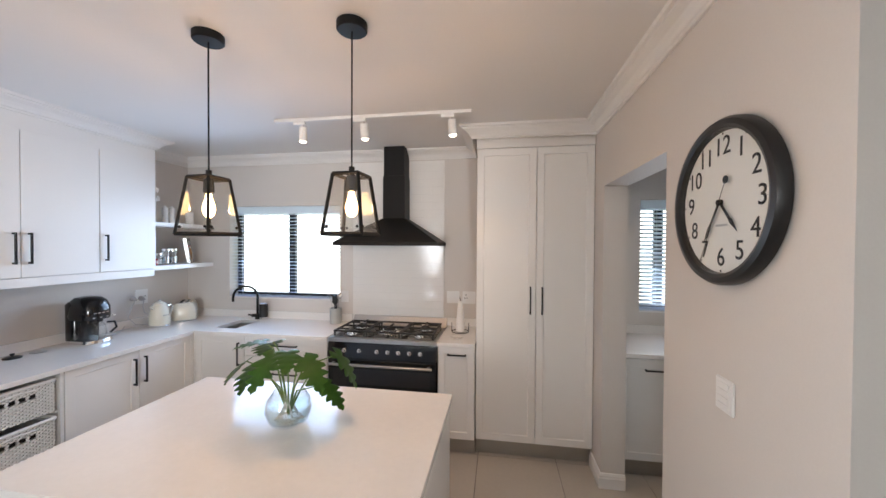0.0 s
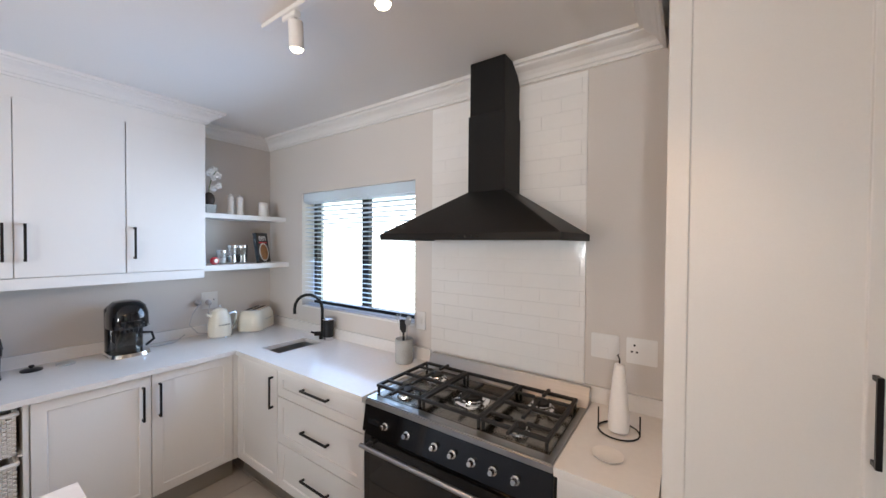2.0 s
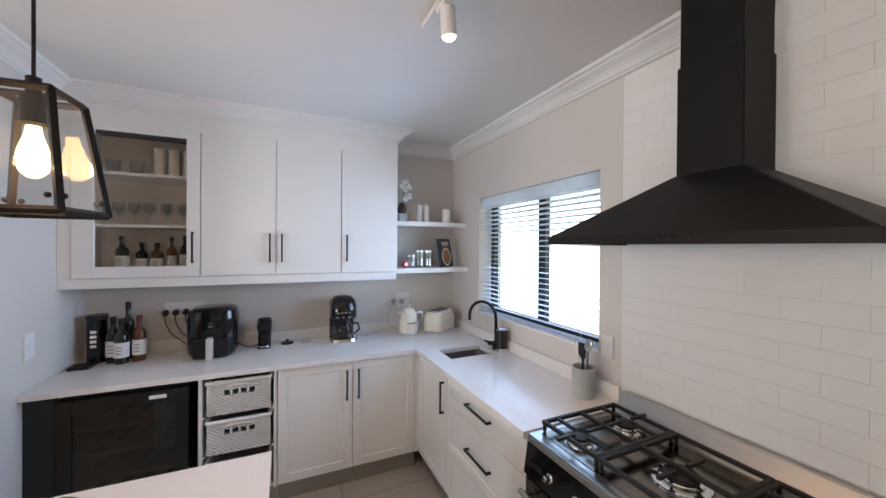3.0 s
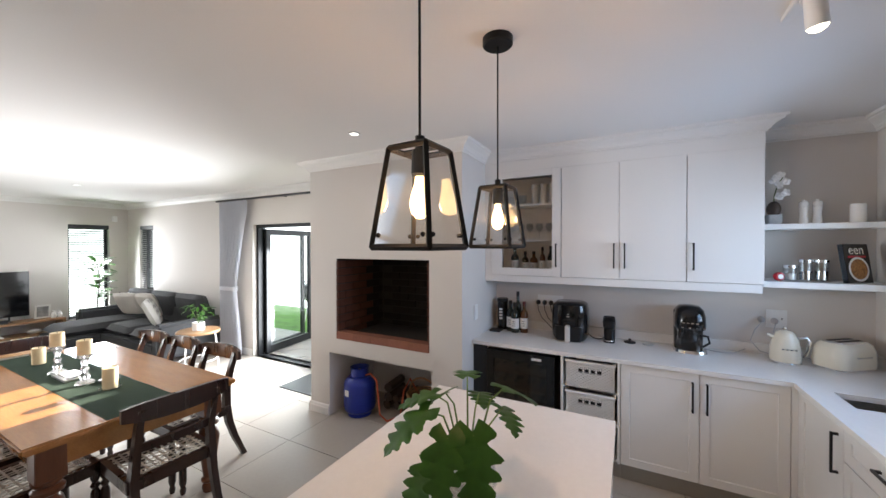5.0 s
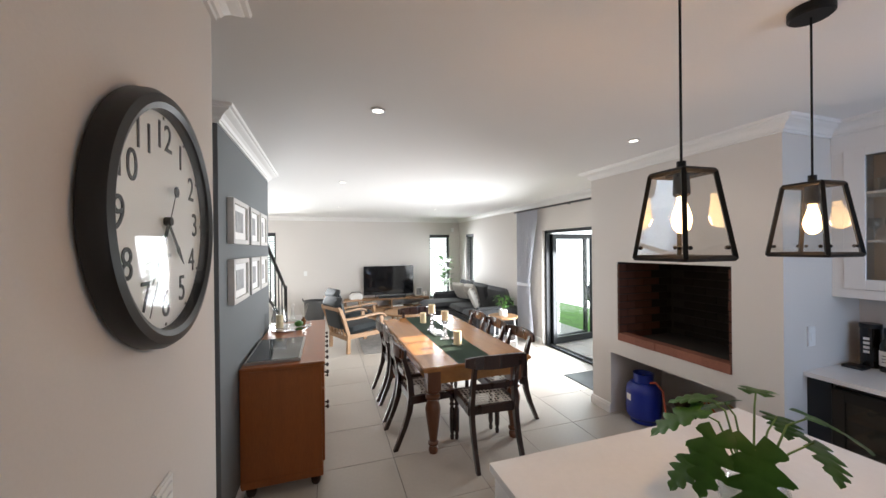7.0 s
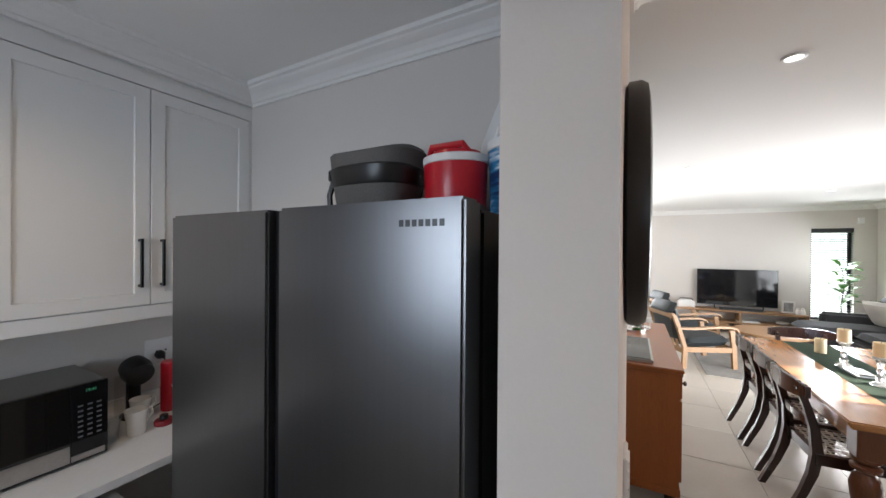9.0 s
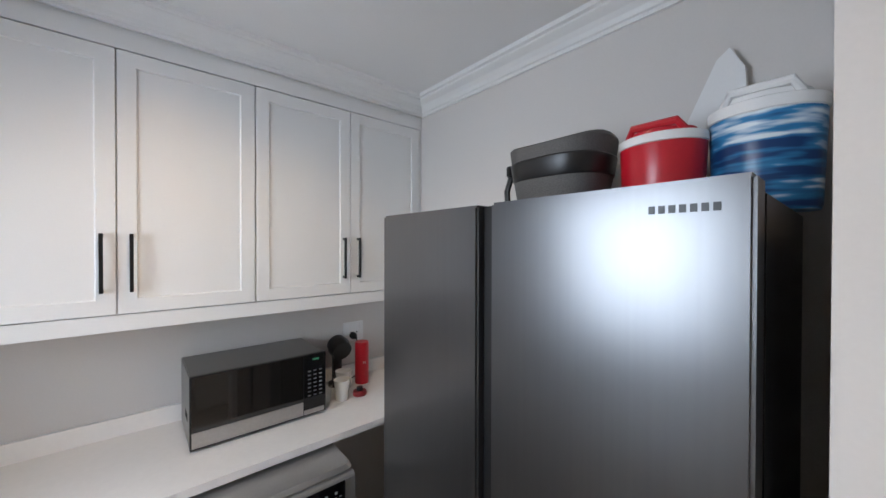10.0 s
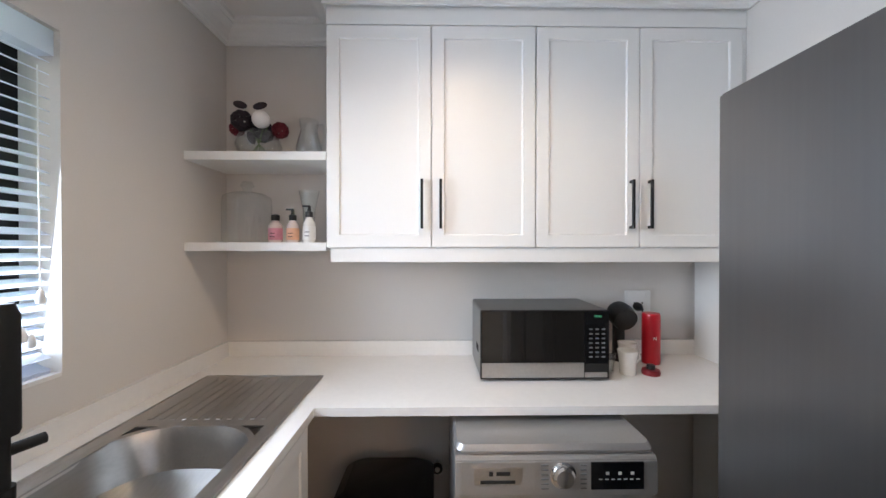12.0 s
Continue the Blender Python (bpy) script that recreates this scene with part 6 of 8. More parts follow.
for k in range(7):
    bx(mk, wx - 0.003, 1.305 + 0.019 * k, 0.75, wx - 0.0018, 1.315 + 0.019 * k, 0.753)
    if k % 2:
        bx(mk, wx - 0.003, 1.303 + 0.019 * k, 0.765, wx - 0.0018, 1.313 + 0.019 * k, 0.774)
part("display_marks", mk, STONE, c)
part("porthole", turn(lathe([(0.2, 0), (0.21, 0.012), (0.19, 0.03), (0.15, 0.035), (0.14, 0.012)], n=40), pose(wx + 0.012, 1.555, 0.4, 0, -90)), CHROME, c)
part("porthole_glass", turn(lathe([(0, 0.02), (0.15, 0.012)], n=32), pose(wx + 0.012, 1.555, 0.4, 0, -90)), DARKG, c)
for x in (wx + 0.05, 3.7):
    for y in (wy0 + 0.06, wy1 - 0.06):
        part("foot", cyl((x, y, 0), 0.022, 0.0, 0.032, 14), SATINB, c)
c = thing("waste_bin", (3.66, 2.14, 0), "black plastic waste bin under the worktop", "bin")
part("body", loft([rr(0.3, 0.34, 0.05, 3.66, 2.14, 0.0), rr(0.34, 0.39, 0.06, 3.66, 2.14, 0.4)]), SATINB, c)
part("lid", loft([rr(0.36, 0.41, 0.07, 3.66, 2.14, 0.4), rr(0.36, 0.41, 0.07, 3.66, 2.14, 0.425), rr(0.28, 0.33, 0.06, 3.66, 2.14, 0.455)]), SATINB, c)
c = thing("stop_valve", (XS, 1.92, 0.34), "small dark water stop valve on the wall", "valve")
part("valve_body", turn(cyl((0, 0, 0), 0.012, 0, 0.07, 12), pose(XS, 1.92, 0.34, 0, -90)), STEEL, c)
part("valve_wheel", turn(lathe([(0, 0.05), (0.026, 0.05), (0.026, 0.064), (0, 0.064)], n=16), pose(XS, 1.92, 0.34, 0, -90)), BLACK, c)

# microwave
c = thing("microwave", (3.72, 1.43, TOPZ), "silver and black glass countertop microwave oven", "microwave")
mx0, mx1, my0, my1, mz0, mz1 = 3.585, 3.905, 1.207, 1.742, 0.912, 1.195
part("body", box(mx0, my0, mz0, mx1, my1, mz1), mat("dark silver sheet steel", (0.23, 0.23, 0.225), 0.34, 0.85, grain=120, vary=0.05, bump=0.01), c, bevel=0.004)
part("front_frame", box(mx0 - 0.014, my0, mz0 - 0.002, mx0 - 0.0005, my1, mz1), SATINB, c, bevel=0.002)
part("door_glass", box(mx0 - 0.018, 1.314, 0.98, mx0 - 0.0135, my1 - 0.006, 1.192), OVENG, c, "mirrored dark door glass")
part("steel_band", box(mx0 - 0.0175, 1.314, 0.918, mx0 - 0.0135, my1 - 0.006, 0.978), STEEL, c)
part("control_panel", box(mx0 - 0.0178, my0 + 0.004, 0.94, mx0 - 0.0135, 1.31, 1.192), DARKG, c)
part("open_button", box(mx0 - 0.018, my0 + 0.01, 0.918, mx0 - 0.0135, 1.31, 0.938), STEEL, c)
kp = bmesh.new()
for r in range(7):
    for k in range(3):
        bx(kp, mx0 - 0.0186, 1.227 + 0.026 * k, 1.0 + 0.019 * r, mx0 - 0.0176, 1.241 + 0.026 * k, 1.006 + 0.019 * r)
part("keypad", kp, GREY, c)
words("display_digits", "19:41", 0.015, Matrix.Translation((mx0 - 0.0186, 1.257, 1.17)) @ Matrix(((0, 0, -1, 0), (-1, 0, 0, 0), (0, 1, 0, 0), (0, 0, 0, 1))), glow("green display digits", (0.02, 0.12, 0.06), 0.15), c)
part("foot", boxes(*[(x, y, TOPZ, x + 0.02, y + 0.02, mz0) for x in (mx0 + 0.02, mx1 - 0.04) for y in (my0 + 0.03, my1 - 0.05)]), SATINB, c)
part("side_vent", boxes(*[(mx0 + 0.06 + 0.014 * k, my1 - 0.001, 1.0, mx0 + 0.066 + 0.014 * k, my1 + 0.0012, 1.03) for k in range(6)]), INK, c)


def mug(x, y, z, h, r, material, label, handle_deg=0, m_handle=None):
    c = thing("mug", (x, y, z), label, "mug", "mugs by the microwave")
    part("cup", lathe([(0, 0), (r * 0.72, 0), (r * 0.76, 0.006), (r * 0.8, h * 0.5), (r, h), (r * 0.94, h), (r * 0.74, h * 0.5), (r * 0.68, 0.01), (0, 0.01)], (x, y, z), 24), material, c)
    a = radians(handle_deg)
    u = Vector((math.cos(a), math.sin(a), 0))
    o = Vector((x, y, z))
    part("mug_handle", tube([o + u * r * 0.88 + Vector((0, 0, h * 0.85)), o + u * (r + 0.025) + Vector((0, 0, h * 0.82)), o + u * (r + 0.03) + Vector((0, 0, h * 0.55)), o + u * r * 0.8 + Vector((0, 0, h * 0.32))], 0.005, 8), m_handle or material, c)


mug(3.655, 1.085, TOPZ, 0.105, 0.043, PORC, "plain white ceramic coffee mug", -70)
mug(3.76, 1.03, TOPZ, 0.11, 0.042, PORC, "white ceramic mug with a patterned rim", -70)
mug(3.68, 1.165, TOPZ, 0.09, 0.038, THIN, "clear glass mug with a handle", 110)
c = thing("vacuum_flask", (3.8, 0.893, TOPZ), "red metal vacuum flask with a letter on it", "flask")
part("body", lathe([(0, 0), (0.039, 0), (0.04, 0.01), (0.04, 0.23), (0.037, 0.24), (0, 0.242)], (3.8, 0.893, TOPZ), 26), RED, c)
words("letter", "N", 0.022, Matrix.Translation((3.7595, 0.898, TOPZ + 0.125)) @ Matrix(((0, 0, -1, 0), (-1, 0, 0, 0), (0, 1, 0, 0), (0, 0, 0, 1))), PAPER, c)
c = thing("flask_cap", (3.65, 0.985, TOPZ), "dark red flask cap lying on the worktop", "cap")
part("cap_body", lathe([(0, 0), (0.036, 0), (0.038, 0.012), (0.034, 0.022), (0, 0.024)], (3.65, 0.985, TOPZ), 22), mat("dark red plastic", (0.2, 0.01, 0.015), 0.35), c)
part("cap_knob", lathe([(0, 0.024), (0.018, 0.024), (0.016, 0.042), (0, 0.044)], (3.65, 0.985, TOPZ), 18), SATINB, c)
c = thing("milk_frother", (3.85, 1.02, TOPZ), "black coffee machine with a round top", "coffee machine")
part("body", lathe([(0, 0), (0.05, 0), (0.05, 0.015), (0.028, 0.02), (0.028, 0.18), (0, 0.18)], (3.86, 1.02, TOPZ), 22), SATINB, c)
part("tank", cyl((3.86, 1.06, TOPZ), 0.03, 0.015, 0.2, 18), SMOKE, c)
part("head", turn(lathe([(0, -0.05), (0.055, -0.045), (0.062, 0), (0.055, 0.045), (0, 0.05)], n=22), pose(3.84, 1.015, TOPZ + 0.22, 0, 70)), SATINB, c)
wall_plate("wall_socket", "x", XS, -1, 0.808, 0.943, 1.112, 1.23, "white double wall socket above the worktop", ((0.913, 0.933, 1.19, 1.22), (0.818, 0.838, 1.19, 1.22)), ((0.853, 1.165), (0.893, 1.165)))
plug((XS - 0.01, 0.883, 1.15), (-1, 0, -0.2), SATINB, [(XS - 0.05, 0.883, 1.14), (XS - 0.06, 0.863, 1.1), (XS - 0.05, 0.853, 1.0), (XS - 0.07, 0.883, 0.92), (XS - 0.09, 0.95, 0.905)])

# shelf things
c = thing("flower_vase", (3.78, 2.75, 1.866), "dark red, black and white artificial flowers in a glass bowl", "flowers")
FX, FY, FZ = 3.78, 2.75, 1.866
part("bowl", lathe([(0, 0), (0.05, 0), (0.085, 0.02), (0.1, 0.06), (0.09, 0.1), (0.078, 0.12), (0.075, 0.12), (0.097, 0.06), (0.08, 0.024), (0, 0.008)], (FX, FY, FZ), 28), THIN, c, "round clear glass bowl")
st = bmesh.new()
random.seed(8)
for k in range(9):
    a = random.random() * 6.28
    tube([(FX - 0.05 * math.cos(a), FY - 0.05 * math.sin(a), FZ + 0.012), (FX, FY, FZ + 0.07), (FX + 0.06 * math.cos(a), FY + 0.06 * math.sin(a), FZ + 0.16)], 0.002, 5, st)
part("stems", st, STEM, c)


def bloom(at, r, material, n=46, flat=1.0):
    bm = bmesh.new()
    rnd = random.Random(int(at[1] * 1000))
    for k in range(n):
        z = 1 - 2 * (k + 0.5) / n
        a = k * 2.39996
        q = math.sqrt(max(0, 1 - z * z))
        d = Vector((q * math.cos(a), q * math.sin(a), z * flat))
        bmesh.ops.create_icosphere(bm, subdivisions=1, radius=r * 0.3, matrix=Matrix.Translation(Vector(at) + d * r * 0.75) @ d.to_track_quat("Z", "Y").to_matrix().to_4x4() @ Matrix.Diagonal((1, 0.75, 0.45, 1)))
    return bm


part("bloom", bloom((FX - 0.05, FY - 0.035, FZ + 0.165), 0.045, PETAL, 70), PETAL, c, "white pompom bloom")
part("bloom", bloom((FX - 0.05, FY + 0.05, FZ + 0.16), 0.055, BLACKPET, 40), BLACKPET, c, "black bloom")
part("bloom", bloom((FX + 0.02, FY - 0.09, FZ + 0.14), 0.045, DARKRED, 40), DARKRED, c, "crimson bloom")
part("bloom", bloom((FX + 0.0, FY + 0.1, FZ + 0.14), 0.04, DARKRED, 40), DARKRED, c, "crimson bloom")
part("bloom", bloom((FX + 0.04, FY + 0.0, FZ + 0.14), 0.06, BLACKPET, 40), BLACKPET, c, "black bloom")
for k, (dy, dz, tl) in enumerate(((0.07, 0.24, 40), (-0.02, 0.235, -30), (-0.05, 0.1, -120), (0.02, 0.09, 160))):
    lf = ball((0, 0, 0), 0.034, (0.12, 1.0, 0.5), n=10)
    part("leaf", turn(lf, pose(FX - 0.03, FY + dy, FZ + dz, tl * 0.4)), BLACKPET, c)
c = thing("glass_jug", (3.77, 2.44, 1.866), "clear curved glass jug with a handle", "jug")
part("body", lathe([(0, 0), (0.045, 0), (0.056, 0.02), (0.058, 0.05), (0.045, 0.1), (0.036, 0.13), (0.044, 0.175), (0.042, 0.175), (0.034, 0.13), (0.043, 0.1), (0.055, 0.05), (0.05, 0.01), (0, 0.008)], (3.77, 2.515, 1.866), 26), THIN, c)
part("jug_handle", tube([(3.77, 2.475, 2.02), (3.77, 2.45, 2.025), (3.77, 2.445, 1.98), (3.77, 2.46, 1.91)], 0.005, 8), THIN, c)
c = thing("cake_dome", (3.79, 2.72, 1.476), "clear glass cake dome on a flat plate", "cake dome")
part("plate", lathe([(0, 0), (0.12, 0), (0.125, 0.006), (0, 0.007)], (3.79, 2.81, 1.476), 32), THIN, c)
part("dome", lathe([(0.105, 0.008), (0.105, 0.19), (0.1, 0.215), (0.07, 0.23), (0.02, 0.236), (0.016, 0.25), (0.03, 0.265), (0.02, 0.285), (0, 0.288)], (3.79, 2.81, 1.476), 32), THIN, c)
solo("glass_vase", lathe([(0, 0), (0.03, 0), (0.03, 0.02), (0.024, 0.06), (0.03, 0.16), (0.048, 0.25), (0.045, 0.25), (0.027, 0.16), (0.02, 0.06), (0, 0.025)], (3.84, 2.54, 1.476), 24), THIN, "tall flared clear glass vase", "vase")
PINK = mat("pink printed label", (0.6, 0.25, 0.33), 0.5, grain=30, vary=0.3, bump=0.0)
PEACH = mat("peach printed label", (0.75, 0.42, 0.28), 0.5, grain=20, vary=0.3, bump=0.0)
for y, h, lab, pump in ((2.652, 0.1, PINK, False), (2.574, 0.1, PEACH, True), (2.5, 0.115, PAPER, True)):
    b = thing("soap_bottle", (3.73, y, 1.476), "small clear soap bottle with a printed label", "bottle", "soap bottles")
    r = 0.03 if not pump else 0.027
    part("body", lathe([(0, 0), (r, 0), (r, h * 0.75), (r * 0.5, h * 0.95), (r * 0.45, h), (0, h)], (3.73, y, 1.476), 20), PORC if lab is PAPER else mat("pale soap", (0.66, 0.56, 0.54), 0.2), b)
    part("paper_label", lathe([(r + 0.0008, h * 0.12), (r + 0.0008, h * 0.65)], (3.73, y, 1.476), 20), lab, b)
    part("cap", lathe([(0, h), (r * 0.6, h), (r * 0.6, h + 0.024), (r * 0.3, h + 0.028), (r * 0.25, h + (0.05 if pump else 0.028)), (0, h + (0.05 if pump else 0.028))], (3.73, y, 1.476), 16), SATINB, b)
    if pump:
        part("pump_nozzle", box(3.725, y - 0.004, 1.476 + h + 0.046, 3.735, y + 0.03, 1.476 + h + 0.054), SATINB, b, bevel=0.001)
    part("label_print", boxes(*[(3.73 - r - 0.0016, y - 0.01, 1.476 + h * t, 3.73 - r - 0.0004, y + 0.01, 1.476 + h * t + 0.003) for t in (0.25, 0.4)]), INK, b)

# fridge
c = thing("fridge", (2.455, 0.95, 0), "dark steel side-by-side fridge freezer", "fridge")
part("body", box(2.0, 0.6, 0.03, 2.91, 1.215, 1.785), SATINB, c, bevel=0.006)
part("door", box(2.0, 1.222, 0.05, 2.45, 1.292, 1.8), FRIDGE, c, bevel=0.006)
part("door", box(2.496, 1.222, 0.05, 2.915, 1.285, 1.8), FRIDGE, c, bevel=0.006)
part("grip_recess", box(2.45, 1.222, 0.05, 2.496, 1.262, 1.797), SATINB, c)
part("hinge_cover", boxes((2.03, 1.12, 1.786, 2.11, 1.22, 1.803), (2.8, 1.12, 1.786, 2.88, 1.22, 1.803)), SATINB, c, bevel=0.004)
part("brand_bar", boxes(*[(2.036 + 0.0135 * k, 1.292, 1.752, 2.045 + 0.0135 * k, 1.2928, 1.764) for k in range(7)]), SATINB, c)
part("foot", boxes((2.05, 0.7, 0.0, 2.12, 1.2, 0.03), (2.78, 0.7, 0.0, 2.85, 1.2, 0.03)), SATINB, c)

# things on the fridge
FT = 1.786
c = thing("cooler_bag", (2.565, 0.8, FT), "grey quilted cooler bag with black straps", "bag")
GX, GY = 2.565, 0.8


def bag_ring(w, d, z, dent=0.0):
    w *= 0.94
    return [(GX + w / 2 * math.copysign(abs(math.cos(a)) ** 0.75, math.cos(a)), GY + d / 2 * math.copysign(abs(math.sin(a)) ** 0.75, math.sin(a)), z + dent * math.cos(2 * a)) for a in [2 * math.pi * k / 28 for k in range(28)]]


part("body", loft([bag_ring(0.28, 0.2, FT), bag_ring(0.295, 0.22, FT + 0.03), bag_ring(0.335, 0.25, FT + 0.14), bag_ring(0.37, 0.262, FT + 0.245, 0.006), bag_ring(0.35, 0.24, FT + 0.256, 0.01)]), BAGGREY, c)
part("strap", loft([bag_ring(0.33, 0.25, FT + 0.135), bag_ring(0.342, 0.257, FT + 0.14), bag_ring(0.36, 0.268, FT + 0.195), bag_ring(0.354, 0.26, FT + 0.2)], cap=False), SATINB, c, "black webbing strap")
part("side_strap", tube([(GX + 0.175, GY + 0.03, FT + 0.21), (GX + 0.2, GY + 0.04, FT + 0.12), (GX + 0.2, GY + 0.03, FT + 0.02)], 0.011, 6), SATINB, c)
part("buckle", box(GX + 0.168, GY + 0.01, FT + 0.17, GX + 0.19, GY + 0.06, FT + 0.21), SATINB, c, bevel=0.004)


def cooler(x, y, r, h, material, label):
    c = thing("cooler_box", (x, y, FT), label, "cooler box", "cooler boxes")
    part("body", lathe([(0, 0), (r * 0.9, 0), (r * 0.93, 0.01), (r, h * 0.8), (0, h * 0.8)], (x, y, FT), 30, squash=0.85), material, c)
    part("rim", lathe([(r * 0.98, h * 0.8), (r * 1.03, h * 0.81), (r * 1.03, h * 0.9), (r * 0.98, h * 0.91), (0, h * 0.91)], (x, y, FT), 30, squash=0.85), WHITEP, c, "white lid rim")
    part("lid", lathe([(r * 0.8, h * 0.9), (r * 0.78, h * 0.97), (r * 0.6, h), (0, h)], (x, y, FT), 30, squash=0.85), material if material is RED else WHITEP, c)
    part("carry_handle", tube([(x - r * 0.7, y + 0.04, FT + h * 0.88), (x - r * 0.5, y + 0.06, FT + h * 1.02), (x + r * 0.5, y + 0.06, FT + h * 1.02), (x + r * 0.7, y + 0.04, FT + h * 0.88)], 0.011, 8), material if material is RED else WHITEP, c)


cooler(2.265, 0.79, 0.105, 0.235, RED, "red plastic cooler jug with a white rim")
solo("paper_stack", box(2.08, 1.02, FT + 0.001, 2.3, 1.16, FT + 0.012), CARC, "small stack of papers lying on the fridge", "papers", bevel=0.001)
cooler(2.06, 0.74, 0.108, 0.28, SEABLUE, "blue sea-print cooler jug with a white lid")
bd = prism([(2.09, FT), (2.28, FT), (2.25, FT + 0.3), (2.18, FT + 0.46), (2.15, FT + 0.485), (2.115, FT + 0.42)], "y", 0.585, 0.61)
solo("white_board", bd, WHITEP, "white rounded board leaning on the wall behind the coolers", "board", bevel=0.004)


# ---- chimney fittings ----
def brick_row_mesh(lx, ly, lz):
    return mesh_of("brick", box(-lx / 2, -ly / 2, -lz / 2, lx / 2, ly / 2, lz / 2), None, 0.003, 1, False)


c = thing("gas_bottle", (-1.57, -0.93, 0), "dark blue gas bottle with a valve collar and white sticker", "gas bottle")
GBX, GBY = -1.57, -0.93
part("body", lathe([(0, 0.03), (0.12, 0.03), (0.152, 0.06), (0.16, 0.1), (0.16, 0.3), (0.15, 0.345), (0.115, 0.385), (0, 0.4)], (GBX, GBY, 0), 36), BLUE, c)
part("foot_ring", lathe([(0.115, 0), (0.12, 0), (0.12, 0.05), (0.115, 0.05)], (GBX, GBY, 0), 30), BLUE, c)
part("collar", lathe([(0.082, 0.38), (0.088, 0.38), (0.09, 0.47), (0.096, 0.478), (0.088, 0.48), (0.082, 0.47), (0.082, 0.39)], (GBX, GBY, 0), 30), BLUE, c)
part("valve", cyl((GBX, GBY, 0), 0.02, 0.39, 0.45, 14), mat("brass", (0.5, 0.35, 0.12), 0.3, 1.0, vary=0.1, bump=0.02), c)
part("label_plate", turn(box(-0.03, -0.0012, -0.03, 0.03, 0.0012, 0.03), pose(GBX + 0.1605 * math.cos(radians(-12)), GBY + 0.1605 * math.sin(radians(-12)), 0.25, 0, 0, 78)), PAPER, c)
solo("gas_hose", tube([(-1.56, -0.86, 0.4), (-1.56, -0.78, 0.43), (-1.55, -0.7, 0.38), (-1.53, -0.66, 0.22), (-1.5, -0.62, 0.08), (-1.52, -0.55, 0.02), (-1.6, -0.45, 0.06), (-1.62, -0.42, 0.3), (-1.7, -0.4, 0.4), (-1.8, -0.35, 0.2)], 0.009, 8), ORANGE, "orange rubber gas hose", "hose")
c = thing("kindling_basket", (-1.65, -0.22, 0), "brown woven basket with kindling in the store niche", "basket")
WCANE = mat("brown willow", (0.25, 0.13, 0.055), 0.7, vary=0.25, bump=0.2)
for k in range(9):
    r = 0.13 + 0.003 * k
    part("weave_ring", tube([(-1.68 + r * math.cos(radians(a)), -0.24 + r * math.sin(radians(a)), 0.15 + 0.018 * k + 0.004 * math.sin(radians(a * 6 + 180 * (k % 2)))) for a in range(0, 361, 15)], 0.009, 6), WCANE, c)
part("basket_handle", tube([(-1.68, -0.24 - 0.15 * math.cos(radians(a)), 0.3 + 0.14 * math.sin(radians(a))) for a in range(0, 181, 20)], 0.009, 6), WCANE, c)
part("stand", box(-1.83, -0.4, 0.0, -1.53, -0.07, 0.14), SOUNDING, c, bevel=0.01)
random.seed(3)
lg = thing("firewood", (-1.9, -0.5, 0), "dark pieces of firewood stacked in the niche", "firewood")
for k in range(9):
    y, z = -0.72 + 0.1 * (k % 4) + random.uniform(-0.02, 0.02), 0.05 + 0.09 * (k // 4)
    part("log", turn(cyl((0, 0, 0), random.uniform(0.038, 0.05), -0.15, 0.15, 9), pose(-1.9, y, z, 0, 90 + random.uniform(-6, 6), random.uniform(-8, 8))), SOUNDING, lg)


# ---- dining table ----
TL, TR, TN, TFAR = 0.705, -0.31, -0.975, -3.1
c = thing("dining_table", ((TL + TR) / 2, (TN + TFAR) / 2, 0), "honey-stained wooden dining table with turned legs", "table")
part("tabletop", box(TR, TFAR, 0.738, TL, TN, 0.77), PINE, c, bevel=0.008, segs=3)
part("top_moulding", box(TR + 0.018, TFAR + 0.018, 0.722, TL - 0.018, TN - 0.018, 0.739), PINE, c, bevel=0.005)
for a in ((TR + 0.08, TN - 0.1, TL - 0.08, TN - 0.075), (TR + 0.08, TFAR + 0.075, TL - 0.08, TFAR + 0.1), (TR + 0.075, TFAR + 0.1, TR + 0.1, TN - 0.1), (TL - 0.1, TFAR + 0.1, TL - 0.075, TN - 0.1)):
    part("apron", box(a[0], a[1], 0.6, a[2], a[3], 0.721), PINE, c)
LEG = [(0, 0.0), (0.028, 0.0), (0.034, 0.03), (0.03, 0.05), (0.022, 0.06), (0.036, 0.075), (0.038, 0.09), (0.026, 0.105), (0.032, 0.16), (0.05, 0.32), (0.054, 0.38), (0.044, 0.43), (0.03, 0.455), (0.05, 0.47), (0.052, 0.49), (0.036, 0.505), (0.05, 0.525), (0.05, 0.54), (0, 0.54)]
for x in (TL - 0.12, TR + 0.12):
    for y in (TN - 0.13, TFAR + 0.13):
        part("leg", lathe([(q * 1.25, z) for q, z in LEG], (x, y, 0), 20), TLEG, c, "red-brown turned leg")
        part("leg_block", box(x - 0.058, y - 0.058, 0.54, x + 0.058, y + 0.058, 0.72), TLEG, c, bevel=0.003)

rn = bmesh.new()
for i in range(30):
    y = TN - 0.02 - i * (TN - TFAR - 0.04) / 29
    row = [rn.verts.new((0.215 + u, y, 0.7715 + 0.0012 * math.sin(i * 1.3 + u * 30))) for u in (-0.175, -0.09, 0, 0.09, 0.175)]
    if i:
        for k in range(4):
            rn.faces.new((prev[k], prev[k + 1], row[k + 1], row[k]))
    prev = row
bmesh.ops.solidify(rn, geom=rn.faces[:], thickness=-0.002)
solo("table_runner", rn, RUNNER, "dark green cloth table runner", "table runner")


